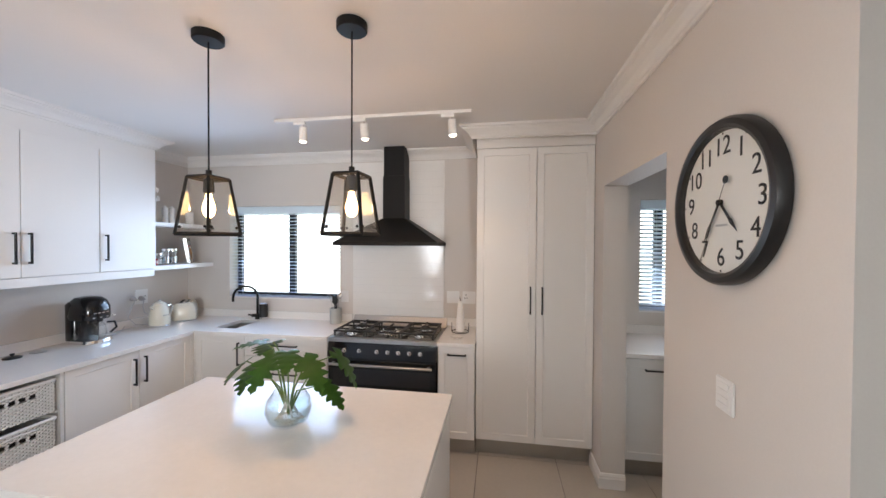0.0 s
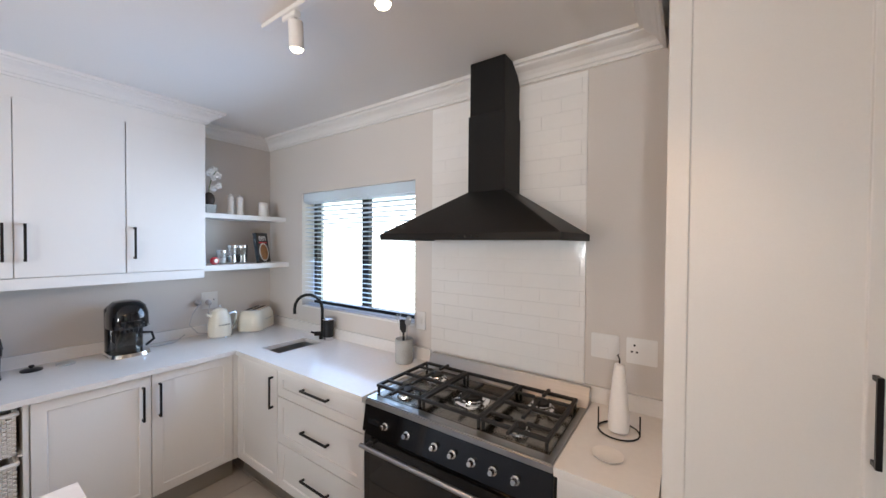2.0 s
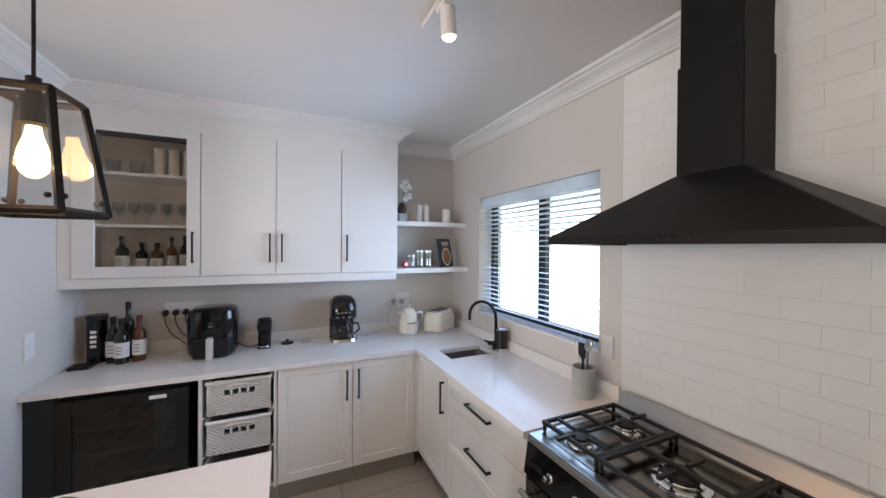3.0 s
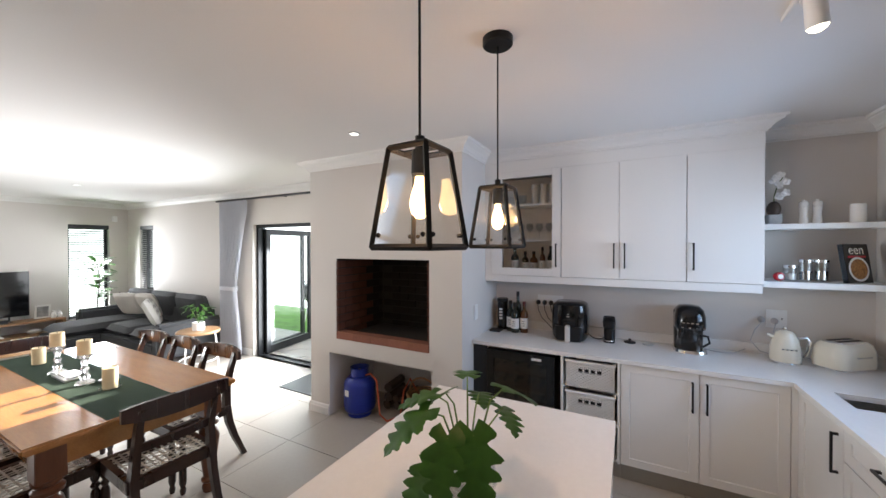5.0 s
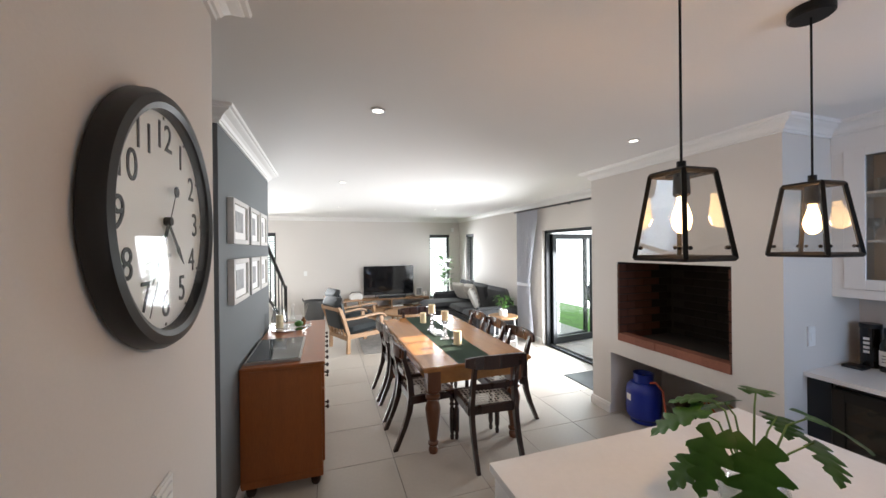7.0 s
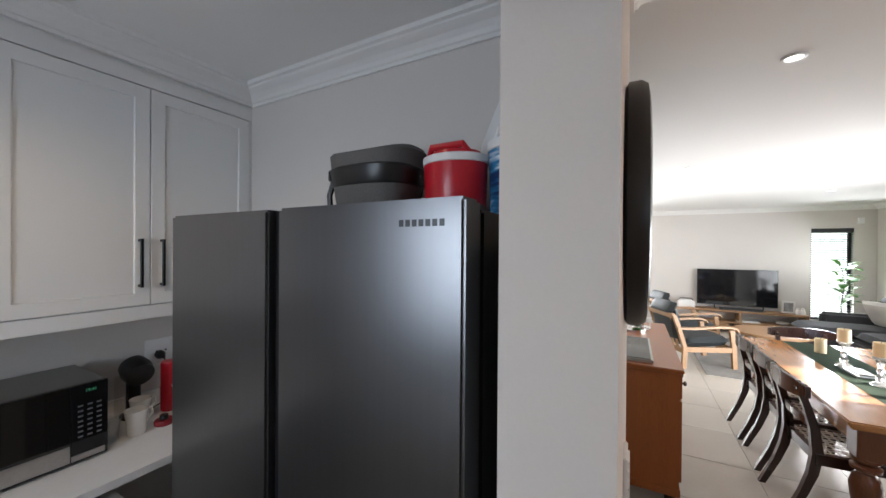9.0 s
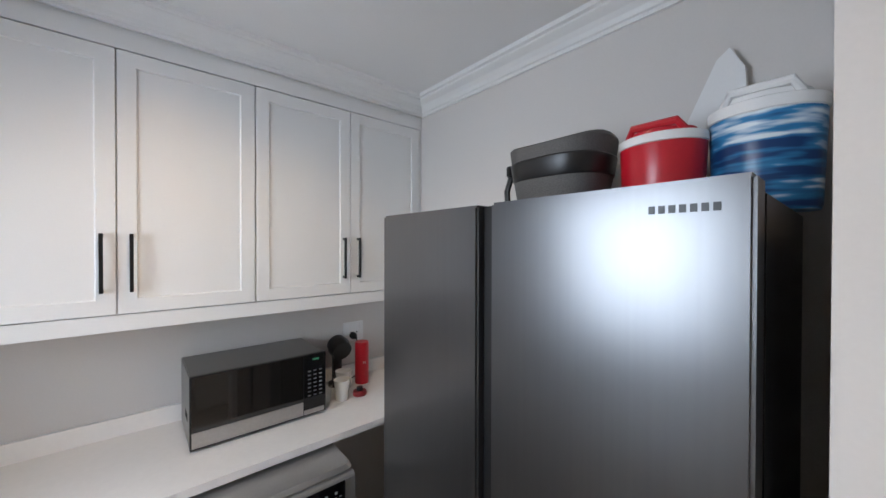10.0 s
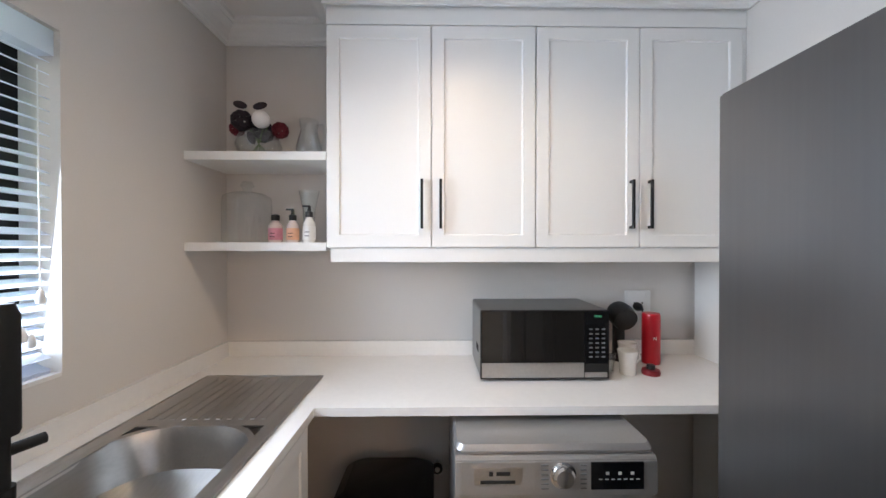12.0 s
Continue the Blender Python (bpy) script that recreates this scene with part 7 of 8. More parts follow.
def candle(x, y, z, h, r, group="table candles"):
    c = thing("candle", (x, y, z), "ivory pillar candle with a short wick", "candle", group)
    part("wax", lathe([(0, 0), (r, 0), (r, h - 0.004), (r * 0.92, h), (r * 0.75, h - 0.005), (0, h - 0.008)], (x, y, z), 24), WAX, c)
    part("wick", tube([(x, y, z + h - 0.008), (x + 0.001, y, z + h + 0.008)], 0.0015, 5), INK, c)


RZ = 0.775
for x, y, h in ((0.235, -1.8, 0.2), (0.245, -2.26, 0.2)):
    c = thing("glass_candlestick", (x, y, RZ), "turned clear glass candlestick", "candlestick", "glass candlesticks")
    part("stem", lathe([(0, 0), (0.05, 0), (0.052, 0.008), (0.02, 0.03), (0.028, 0.055), (0.014, 0.075), (0.024, 0.1), (0.012, 0.12), (0.02, 0.15), (0.03, h - 0.025), (0.045, h - 0.012), (0.045, h), (0, h)], (x, y, RZ), 24), mat("crystal glass", (0.86, 0.87, 0.87), 0.05, trans=0.9, vary=0.0, bump=0.0), c)
    candle(x, y, RZ + h, 0.1, 0.04)
candle(0.19, -1.54, RZ + 0.004, 0.135, 0.04)
solo("candle_plate", lathe([(0, 0), (0.055, 0), (0.058, 0.004), (0, 0.004)], (0.19, -1.54, RZ), 24), THIN, "small clear glass candle plate", "plate")
candle(0.24, -2.68, RZ, 0.13, 0.04)
solo("metal_holder", boxes((0.17, -2.17, RZ, 0.3, -1.92, RZ + 0.012), (0.19, -2.14, RZ + 0.012, 0.28, -1.95, RZ + 0.024)), STEEL, "small stacked silver tray on the runner", "tray", bevel=0.003)
solo("dark_dish", lathe([(0, 0), (0.05, 0), (0.06, 0.012), (0.055, 0.014), (0, 0.008)], (0.13, -1.72, RZ), 22), SATINB, "small dark dish on the runner", "dish")


# ---- dining chair: sits at the origin, faces +y ----
def dining_chair():
    c = thing("dining_chair", (0, 0, 0), "dark mahogany dining chair with a woven thong seat", "chair", "chairs round the dining table")
    sw, sd, sz = 0.225, 0.21, 0.455
    fr = bmesh.new()
    for a in ((-sw, sd - 0.035, sw, sd), (-sw + 0.02, -sd, sw - 0.02, -sd + 0.035), (-sw, -sd, -sw + 0.035, sd), (sw - 0.035, -sd, sw, sd)):
        bx(fr, a[0], a[1], sz - 0.065, a[2], a[3], sz)
    part("seat_frame", fr, MAHOG, c, bevel=0.004, segs=1)
    for k in range(11):
        u = -sw + 0.05 + k * (2 * sw - 0.1) / 10
        part("seat_thong", box(u - 0.005, -sd + 0.03, sz - 0.006 + 0.003 * (k % 2), u + 0.005, sd - 0.03, sz - 0.002 + 0.003 * (k % 2)), CANE, c)
    for k in range(9):
        u = -sd + 0.05 + k * (2 * sd - 0.1) / 8
        part("seat_thong", box(-sw + 0.03, u - 0.005, sz - 0.003 - 0.003 * (k % 2), sw - 0.03, u + 0.005, sz + 0.001 - 0.003 * (k % 2)), CANE, c)
    for s in (-1, 1):
        part("front_leg", lathe([(0, 0), (0.015, 0), (0.02, 0.03), (0.014, 0.05), (0.023, 0.08), (0.024, 0.2), (0.022, 0.28), (0.014, 0.3), (0.024, 0.32), (0.014, 0.34), (0.022, 0.36), (0.024, 0.41), (0, 0.41)], (s * (sw - 0.025), sd - 0.025, 0), 14), MAHOG, c)
        secs = []
        for y, z, h, w in ((-0.345, 0.0, 0.019, 0.016), (-0.31, 0.08, 0.02, 0.017), (-0.262, 0.19, 0.022, 0.018), (-0.22, 0.32, 0.025, 0.019), (-0.2, 0.45, 0.027, 0.02), (-0.21, 0.6, 0.024, 0.018), (-0.248, 0.74, 0.02, 0.017), (-0.285, 0.85, 0.018, 0.016)):
            x = s * (sw - 0.03 - 0.01 * (z > 0.5))
            secs.append([(x - w, y - h, z), (x + w, y - h, z), (x + w, y + h, z), (x - w, y + h, z)])
        part("back_leg", loft(secs), MAHOG, c, bevel=0.004, segs=1)

    def curved(z0, z1, half, y0, bow, t, end=1.0):
        secs = []
        for k in range(11):
            u = -1 + 2 * k / 10
            y = y0 - bow * (1 - u * u)
            zz = (z1 - z0) * (1 - (1 - end) * abs(u) ** 3)
            m = (z0 + z1) / 2
            secs.append([(u * half, y - t, m - zz / 2), (u * half, y + t, m - zz / 2), (u * half, y + t, m + zz / 2), (u * half, y - t, m + zz / 2)])
        return loft(secs)

    part("top_rail", curved(0.785, 0.895, 0.265, -0.268, 0.038, 0.012, 0.62), MAHOG, c, bevel=0.005, segs=2)
    part("middle_rail", curved(0.6, 0.645, 0.19, -0.215, 0.02, 0.009), MAHOG, c, bevel=0.004, segs=1)
    return c


base = dining_chair()
MID = (TL + TR) / 2
base.matrix_basis = pose(0.13, TN - 0.065, 0, 0, 0, 177)
for m in (pose(TL - 0.15, -1.44, 0, 0, 0, 93), pose(TL - 0.16, -1.96, 0, 0, 0, 88), pose(TL - 0.15, -2.48, 0, 0, 0, 91), pose(TR + 0.08, -1.5, 0, 0, 0, -88), pose(TR + 0.09, -2.03, 0, 0, 0, -92), pose(TR + 0.1, -2.54, 0, 0, 0, -89), pose(MID, -2.95, 0, 0, 0, 2)):
    copy_thing(base, m)

# ---- sideboard and what stands on it ----
c = thing("sideboard", (1.76, -1.95, 0), "red-brown wooden sideboard with dark round knobs", "sideboard")
s0, s1, f0, f1 = -2.6, -0.96, 1.47, 2.022
part("body", box(f0 + 0.012, s0 + 0.015, 0.1, f1, s1 - 0.015, 0.895), CHERRY, c, bevel=0.004)
part("top", box(f0 - 0.012, s0, 0.896, f1, s1, 0.922), CHERRY, c, bevel=0.006)
part("base_rail", box(f0 + 0.006, s0 + 0.008, 0.075, f1, s1 - 0.008, 0.13), CHERRY, c, bevel=0.004)
for y in (s0 + 0.06, s1 - 0.06):
    for x in (f0 + 0.06, f1 - 0.06):
        part("foot", lathe([(0, 0), (0.022, 0), (0.034, 0.02), (0.036, 0.045), (0.022, 0.06), (0.03, 0.076), (0, 0.076)], (x, y, 0), 16), MAHOG, c)
for k in range(4):
    ya = s0 + 0.04 + k * 0.39
    d = part("drawer_front", box(f0 - 0.006, ya, 0.71, f0 + 0.012, ya + 0.366, 0.875), CHERRY, c, bevel=0.004)
    for yy in (ya + 0.09, ya + 0.276):
        part("knob", turn(lathe([(0.006, 0), (0.006, 0.012), (0.016, 0.018), (0.018, 0.026), (0.01, 0.034), (0, 0.035)], n=14), pose(f0 - 0.006, yy, 0.792, 0, -90)), MAHOG, d)
    d = part("door", box(f0 - 0.006, ya, 0.15, f0 + 0.012, ya + 0.366, 0.695), CHERRY, c, bevel=0.004)
    part("knob", turn(lathe([(0.006, 0), (0.006, 0.012), (0.016, 0.018), (0.018, 0.026), (0.01, 0.034), (0, 0.035)], n=14), pose(f0 - 0.006, ya + (0.33 if k % 2 == 0 else 0.036), 0.42, 0, -90)), MAHOG, d)
SBZ = 0.922
c = thing("photo_album", (1.82, -1.5, SBZ), "large framed glass picture lying flat on the sideboard", "picture")
part("frame", box(1.63, -1.72, SBZ, 2.005, -1.03, SBZ + 0.022), SILVER, c, bevel=0.003)
part("glass_face", box(1.645, -1.705, SBZ + 0.0222, 1.99, -1.045, SBZ + 0.025), SCREEN, c)
c = thing("mirror_tray", (1.82, -2.2, SBZ), "oval mirrored tray with a silver rail", "tray")
part("mirror", lathe([(0, 0.012), (0.2, 0.012), (0.2, 0.016), (0, 0.016)], (1.8, -2.22, SBZ), 36), CHROME, c)
part("rail", tube([(1.8 + 0.2 * math.cos(radians(a)), -2.22 + 0.2 * math.sin(radians(a)), SBZ + 0.045) for a in range(0, 361, 15)], 0.004, 6), CHROME, c)
part("foot_ring", lathe([(0.17, 0), (0.18, 0), (0.18, 0.012), (0.17, 0.012)], (1.8, -2.22, SBZ), 30), CHROME, c)
TZ = SBZ + 0.0165
c = thing("hurricane_lamp", (1.92, -2.2, TZ), "clear glass hurricane vase around a candle", "vase")
part("glass", lathe([(0, 0), (0.07, 0), (0.075, 0.01), (0.08, 0.1), (0.06, 0.18), (0.065, 0.22), (0.062, 0.22), (0.057, 0.18), (0.077, 0.1), (0.07, 0.012), (0, 0.008)], (1.9, -2.17, TZ), 26), THIN, c)
candle(1.9, -2.17, TZ + 0.009, 0.13, 0.035, "sideboard candles")
c = thing("glass_decanter", (1.8, -2.32, TZ), "slim clear glass decanter with stopper", "decanter")
part("body", lathe([(0, 0), (0.035, 0), (0.04, 0.02), (0.03, 0.07), (0.015, 0.13), (0.014, 0.18), (0.022, 0.19)], (1.79, -2.33, TZ), 22), THIN, c)
part("stopper", ball((1.79, -2.33, TZ + 0.205), 0.02, n=12), THIN, c)
solo("moss_bowl", ball((1.72, -2.2, TZ + 0.035), 0.045, (1, 1, 0.75), n=14), LEAF, "small dark green moss ball in a dish", "ornament")
c = thing("reed_diffuser", (1.68, -2.3, TZ), "small reed diffuser bottle with thin reeds", "diffuser")
part("bottle_body", lathe([(0, 0), (0.026, 0), (0.028, 0.05), (0.012, 0.065), (0.012, 0.08), (0, 0.08)], (1.68, -2.32, TZ), 18), AMBER, c)
for k in range(6):
    part("reed", tube([(1.68, -2.32, TZ + 0.05), (1.68 + 0.05 * math.cos(k), -2.32 + 0.05 * math.sin(k), TZ + 0.22)], 0.0015, 5), CANE, c)

# six framed pictures on the accent wall
for y0, y1 in ((-1.19, -0.735), (-1.65, -1.28), (-2.06, -1.71)):
    for z0, z1 in ((1.79, 2.085), (1.4, 1.69)):
        c = thing("picture_frame", (2.03, (y0 + y1) / 2, z0), "white wooden picture frame with a grey photograph", "picture", "pictures on the accent wall")
        f = 0.032
        part("frame", boxes((1.99, y0, z0, 2.03, y0 + f, z1), (1.99, y1 - f, z0, 2.03, y1, z1), (1.99, y0 + f, z0, 2.03, y1 - f, z0 + f), (1.99, y0 + f, z1 - f, 2.03, y1 - f, z1)), FRAMEW, c, bevel=0.003, segs=1)
        part("mount", box(2.008, y0 + f, z0 + f, 2.014, y1 - f, z1 - f), PAPER, c)
        part("photograph", box(2.005, y0 + 0.12, z0 + 0.08, 2.0075, y1 - 0.12, z1 - 0.075), PRINT, c)

# ---- stair rail ----
c = thing("stair_balustrade", (2.5, -4.0, 0), "dark metal stair balustrade with a sloping handrail", "balustrade")
part("handrail", tube([(2.25, -2.5, 2.3), (2.25, -6.2, 0.95)], 0.03, 8), BLACK, c)
part("lower_rail", tube([(2.25, -2.5, 1.55), (2.25, -6.2, 0.2)], 0.02, 8), BLACK, c)
for k in range(8):
    y = -2.7 - 0.48 * k
    zt_ = 2.3 - (-2.5 - y) * 1.35 / 3.7
    part("baluster", tube([(2.25, y, zt_ - 0.76), (2.25, y, zt_)], 0.011, 6), BLACK, c)
part("newel_post", box(2.22, -6.26, 0.0, 2.28, -6.2, 1.0), BLACK, c, bevel=0.004)
c = thing("staircase", (3.0, -4.2, 0), "pale tiled staircase rising behind the accent wall", "staircase")
for k in range(13):
    part("step", box(2.32, -6.15 + 0.27 * k, 0.0, 3.3, -6.15 + 0.27 * (k + 1), 0.178 * (k + 1)), FLOOR, c)

# ---- garden door, curtain ----
d = tagged(new("door_1"), "black aluminium glazed folding door standing open", "door", "", "structure")
SHIFT[d.name] = Vector((0, 0, 0))
a0, a1, b0, b1 = DOOR
for nm, bb in (("door_frame", box(XL - 0.14, a0 + 0.001, 0.0, XL - 0.06, a0 + 0.05, b1 - 0.001)), ("door_frame", box(XL - 0.14, a1 - 0.05, 0.0, XL - 0.06, a1 - 0.001, b1 - 0.001)), ("door_frame", box(XL - 0.14, a0 + 0.05, b1 - 0.05, XL - 0.06, a1 - 0.05, b1 - 0.001)), ("door_track", box(XL - 0.14, a0 + 0.05, -0.004, XL - 0.06, a1 - 0.05, 0.008))):
    part(nm, bb, ALU, d)
leafs = ((pose(XL - 0.15, a0 + 0.09, 0, 0, 0, 187), 1.02), (pose(XL - 0.17, a0 + 0.02, 0, 0, 0, 193), 1.0))
for lm, L in leafs:
    for q in ((0, 0.085, 0.012, 1.985), (L - 0.085, L, 0.012, 1.985), (0.085, L - 0.085, 0.012, 0.13), (0.085, L - 0.085, 1.9, 1.985)):
        part("leaf_frame", turn(box(q[0], -0.022, q[2], q[1], 0.022, q[3]), lm), ALU, d, bevel=0.003, segs=1)
    pn = part("leaf_pane", turn(box(0.085, -0.004, 0.13, L - 0.085, 0.004, 1.9), lm), GLASS, d, "clear glass pane")
    pn.visible_shadow = False
lm, L = leafs[0]
part("door_handle", turn(boxes((L - 0.06, 0.022, 0.98, L - 0.02, 0.032, 1.12), (L - 0.14, 0.05, 1.05, L - 0.03, 0.065, 1.068), (L - 0.05, 0.03, 1.05, L - 0.03, 0.06, 1.068)), lm), BLACK, d, bevel=0.003)
part("door_handle", turn(boxes((L - 0.06, -0.032, 0.98, L - 0.02, -0.022, 1.12), (L - 0.14, -0.065, 1.05, L - 0.03, -0.05, 1.068), (L - 0.05, -0.06, 1.05, L - 0.03, -0.03, 1.068)), lm), BLACK, d, bevel=0.003)

c = thing("curtain", (XL + 0.1, -4.0, 0), "pale grey floor-length curtain tied back", "curtain")
cu = bmesh.new()
rows_ = []
nz, nu = 26, 60
for i in range(nz + 1):
    z = 0.02 + (2.42 - 0.02) * i / nz
    k = abs(z - 1.05)
    width = 0.4 + 0.27 * min(1, (k / 1.2)) ** 1.1 if z > 1.05 else 0.4 + 0.12 * min(1, k / 0.9)
    row = []
    for j in range(nu + 1):
        t = j / nu
        y = -4.31 + width * t
        x = XL + 0.11 + 0.038 * math.sin(t * math.pi * 15 + 0.3 * math.sin(z * 3)) * (0.55 + 0.45 * width / 0.67)
        row.append(cu.verts.new((x, y, z)))
    if rows_:
        for j in range(nu):
            cu.faces.new((rows_[-1][j], rows_[-1][j + 1], row[j + 1], row[j]))
    rows_.append(row)
bmesh.ops.solidify(cu, geom=cu.faces[:], thickness=0.002)
part("drape", cu, CURTAIN, c)
part("tie_back", loft([[(XL + 0.11 + 0.075 * math.cos(a), -4.11 + 0.215 * math.sin(a), z) for a in [2 * math.pi * k / 20 for k in range(20)]] for z in (1.02, 1.03, 1.07, 1.08)], cap=False), CURTAIN, c)
c = thing("curtain_rail", (XL + 0.1, -2.9, 2.43), "dark grey ceiling-height curtain rail", "curtain rail")
part("rail", box(XL + 0.085, -4.42, 2.425, XL + 0.13, -1.45, 2.45), SATINB, c, bevel=0.003)
part("bracket", boxes((XL, -4.3, 2.43, XL + 0.09, -4.27, 2.445), (XL, -2.9, 2.43, XL + 0.09, -2.87, 2.445)), SATINB, c)
solo("door_mat", box(-2.1, -2.25, -0.001, -1.62, -1.55, 0.008), SATINB, "dark door mat inside the garden door", "mat", bevel=0.002)


# ---- lounge ----
def armchair():
    """At the origin, faces +y."""
    c = thing("armchair", (0, 0, 0), "light oak armchair with dark leather cushions", "armchair", "lounge armchairs")
    W, B, F = 0.32, -0.36, 0.34
    for s in (-1, 1):
        part("front_leg", loft([[(s * W - 0.02, F - 0.03 + dy, z), (s * W + 0.02, F - 0.03 + dy, z), (s * W + 0.02, F + 0.03 + dy, z), (s * W - 0.02, F + 0.03 + dy, z)] for dy, z in ((0.02, 0), (0, 0.35), (-0.03, 0.56))]), OAK, c, bevel=0.004, segs=1)
        part("back_leg", loft([[(s * W - 0.02, B - 0.028 + dy, z), (s * W + 0.02, B - 0.028 + dy, z), (s * W + 0.02, B + 0.028 + dy, z), (s * W - 0.02, B + 0.028 + dy, z)] for dy, z in ((0.02, 0), (0.03, 0.3), (-0.06, 0.6), (-0.12, 0.76))]), OAK, c, bevel=0.004, segs=1)
        secs = []
        for y, z in ((-0.44, 0.58), (-0.2, 0.575), (0.1, 0.6), (0.28, 0.605), (0.37, 0.58), (0.4, 0.53)):
            secs.append([(s * W - 0.035, y, z - 0.014), (s * W + 0.035, y, z - 0.014), (s * W + 0.035, y, z + 0.014), (s * W - 0.035, y, z + 0.014)])
        part("armrest", loft(secs), OAK, c, bevel=0.005, segs=1)
        part("side_rail", box(s * W - 0.015, B, 0.24, s * W + 0.015, F, 0.31), OAK, c, bevel=0.003, segs=1)
    part("front_rail", box(-W, F - 0.015, 0.25, W, F + 0.015, 0.32), OAK, c, bevel=0.003, segs=1)
    part("back_rail", box(-W, B - 0.01, 0.22, W, B + 0.02, 0.29), OAK, c, bevel=0.003, segs=1)
    part("top_rail", box(-W, B - 0.15, 0.72, W, B - 0.105, 0.785), OAK, c, bevel=0.006, segs=1)
    for k in range(5):
        x = -0.22 + 0.11 * k
        part("back_slat", loft([[(x - 0.02, y - 0.009, z), (x + 0.02, y - 0.009, z), (x + 0.02, y + 0.009, z), (x - 0.02, y + 0.009, z)] for y, z in ((B, 0.28), (B - 0.05, 0.5), (B - 0.125, 0.73))]), OAK, c)
    part("seat_cushion", turn(cushion_mesh(0.6, 0.68, 0.16, puff=0.28), pose(0, 0.02, 0.29, 4)), LEATHER, c, "dark leather seat cushion")
    part("back_cushion", turn(cushion_mesh(0.6, 0.5, 0.15, puff=0.28), pose(0, -0.33, 0.63, 100)), LEATHER, c, "dark leather back cushion")
    part("head_roll", turn(cushion_mesh(0.58, 0.2, 0.13, puff=0.4), pose(0, -0.4, 0.82, 60)), LEATHER, c)
    return c


a1_ = armchair()
a1_.matrix_basis = pose(0.93, -4.72, 0.0, 0, 0, 115)
copy_thing(a1_, pose(0.9, -5.95, 0.0, 0, 0, 112))

solo("rug", box(-1.35, -6.75, 0.0, 0.86, -4.15, 0.01), RUG, "grey flatweave rug under the coffee table", "rug", bevel=0.003)


def sofa():
    c = thing("sofa", (-1.75, -5.7, 0), "charcoal fabric corner sofa with a chaise", "sofa")
    x0, x1, y0, y1 = -2.17, -1.28, -7.0, -4.5
    part("base", box(x0, y0, 0.09, x1, y1, 0.3), SOFA, c, bevel=0.03, segs=3)
    part("chaise_base", box(x1 + 0.001, y0, 0.09, -0.75, y0 + 0.85, 0.3), SOFA, c, bevel=0.03, segs=3)
    part("arm", box(x0, y1 + 0.001, 0.09, x1 + 0.02, y1 + 0.2, 0.6), SOFA, c, bevel=0.045, segs=3)
    part("arm", box(x0, y0 - 0.2, 0.09, x1 + 0.02, y0 - 0.001, 0.6), SOFA, c, bevel=0.045, segs=3)
    part("back_frame", box(x0, y0, 0.3, x0 + 0.2, y1, 0.72), SOFA, c, bevel=0.05, segs=3)
    for ya, yb, xe in ((-7.0, -6.15, -0.76), (-6.15, -5.32, x1), (-5.32, -4.5, x1)):
        part("seat_cushion", turn(cushion_mesh(xe - x0 - 0.18, yb - ya - 0.01, 0.18, puff=0.22), pose((xe + x0 + 0.18) / 2, (ya + yb) / 2, 0.28)), SOFA, c)
        part("back_cushion", turn(cushion_mesh(0.5, yb - ya - 0.02, 0.22, puff=0.3), pose(x0 + 0.2, (ya + yb) / 2, 0.68, 0, -76) @ pose(0, 0, -0.05)), SOFA, c)
    for x in (x0 + 0.08, x1 - 0.08):
        for y in (y0, y1):
            part("foot", cyl((x, y, 0), 0.025, 0.0, 0.09, 12), SATINB, c)
    return c


sofa()
CHEV = mat("zigzag cushion weave", (0.26, 0.25, 0.235), 0.9, grain=240, vary=0.15, bump=0.3)
for px, py, pz, rz, tl in ((-1.72, -6.35, 0.7, 20, -62), (-1.6, -5.25, 0.66, -28, -66), (-1.85, -5.95, 0.7, 8, -62)):
    c = thing("scatter_cushion", (px, py, pz), "pale scatter cushion with a grey zigzag pattern", "cushion", "scatter cushions")
    m = pose(px, py, pz, 0, tl, rz)
    part("pad", turn(cushion_mesh(0.46, 0.46, 0.15, (0, 0, -0.075), 14, 0.45), m), CUSHION, c)
    st_ = bmesh.new()
    for r in range(4):
        zz = -0.15 + 0.1 * r
        for k in range(6):
            u0_, u1_ = -0.18 + 0.06 * k, -0.12 + 0.06 * k
            v0_, v1_ = zz + (0.045 if k % 2 else 0), zz + (0 if k % 2 else 0.045)

            def top_at(u, v):
                uu, vv = 2 * u / 0.46, 2 * v / 0.46
                return 0.075 * ((1 - uu ** 4) * (1 - vv ** 4)) ** 0.45 + 0.0035

            qs = [(v0_, u0_), (v1_, u1_), (v1_ + 0.028, u1_), (v0_ + 0.028, u0_)]
            st_.faces.new([st_.verts.new((a, b, top_at(a, b))) for a, b in qs])
    part("zigzag", turn(st_, m), CHEV, c)

# side table with pot plant
c = thing("side_table", (-1.56, -3.86, 0), "round wooden side table on thin white metal legs", "side table")
SXX, SYY = -1.56, -3.86
part("tabletop", lathe([(0, 0.5), (0.26, 0.5), (0.265, 0.508), (0.265, 0.528), (0.255, 0.535), (0, 0.535)], (SXX, SYY, 0), 40), OAK, c)
for k in range(3):
    a = radians(120 * k + 20)
    part("leg", tube([(SXX + 0.2 * math.cos(a), SYY + 0.2 * math.sin(a), 0.5), (SXX + 0.24 * math.cos(a), SYY + 0.24 * math.sin(a), 0.0)], 0.01, 8), WHITEP, c)
part("leg_ring", tube([(SXX + 0.225 * math.cos(radians(a)), SYY + 0.225 * math.sin(radians(a)), 0.12) for a in range(0, 361, 15)], 0.007, 6), WHITEP, c)


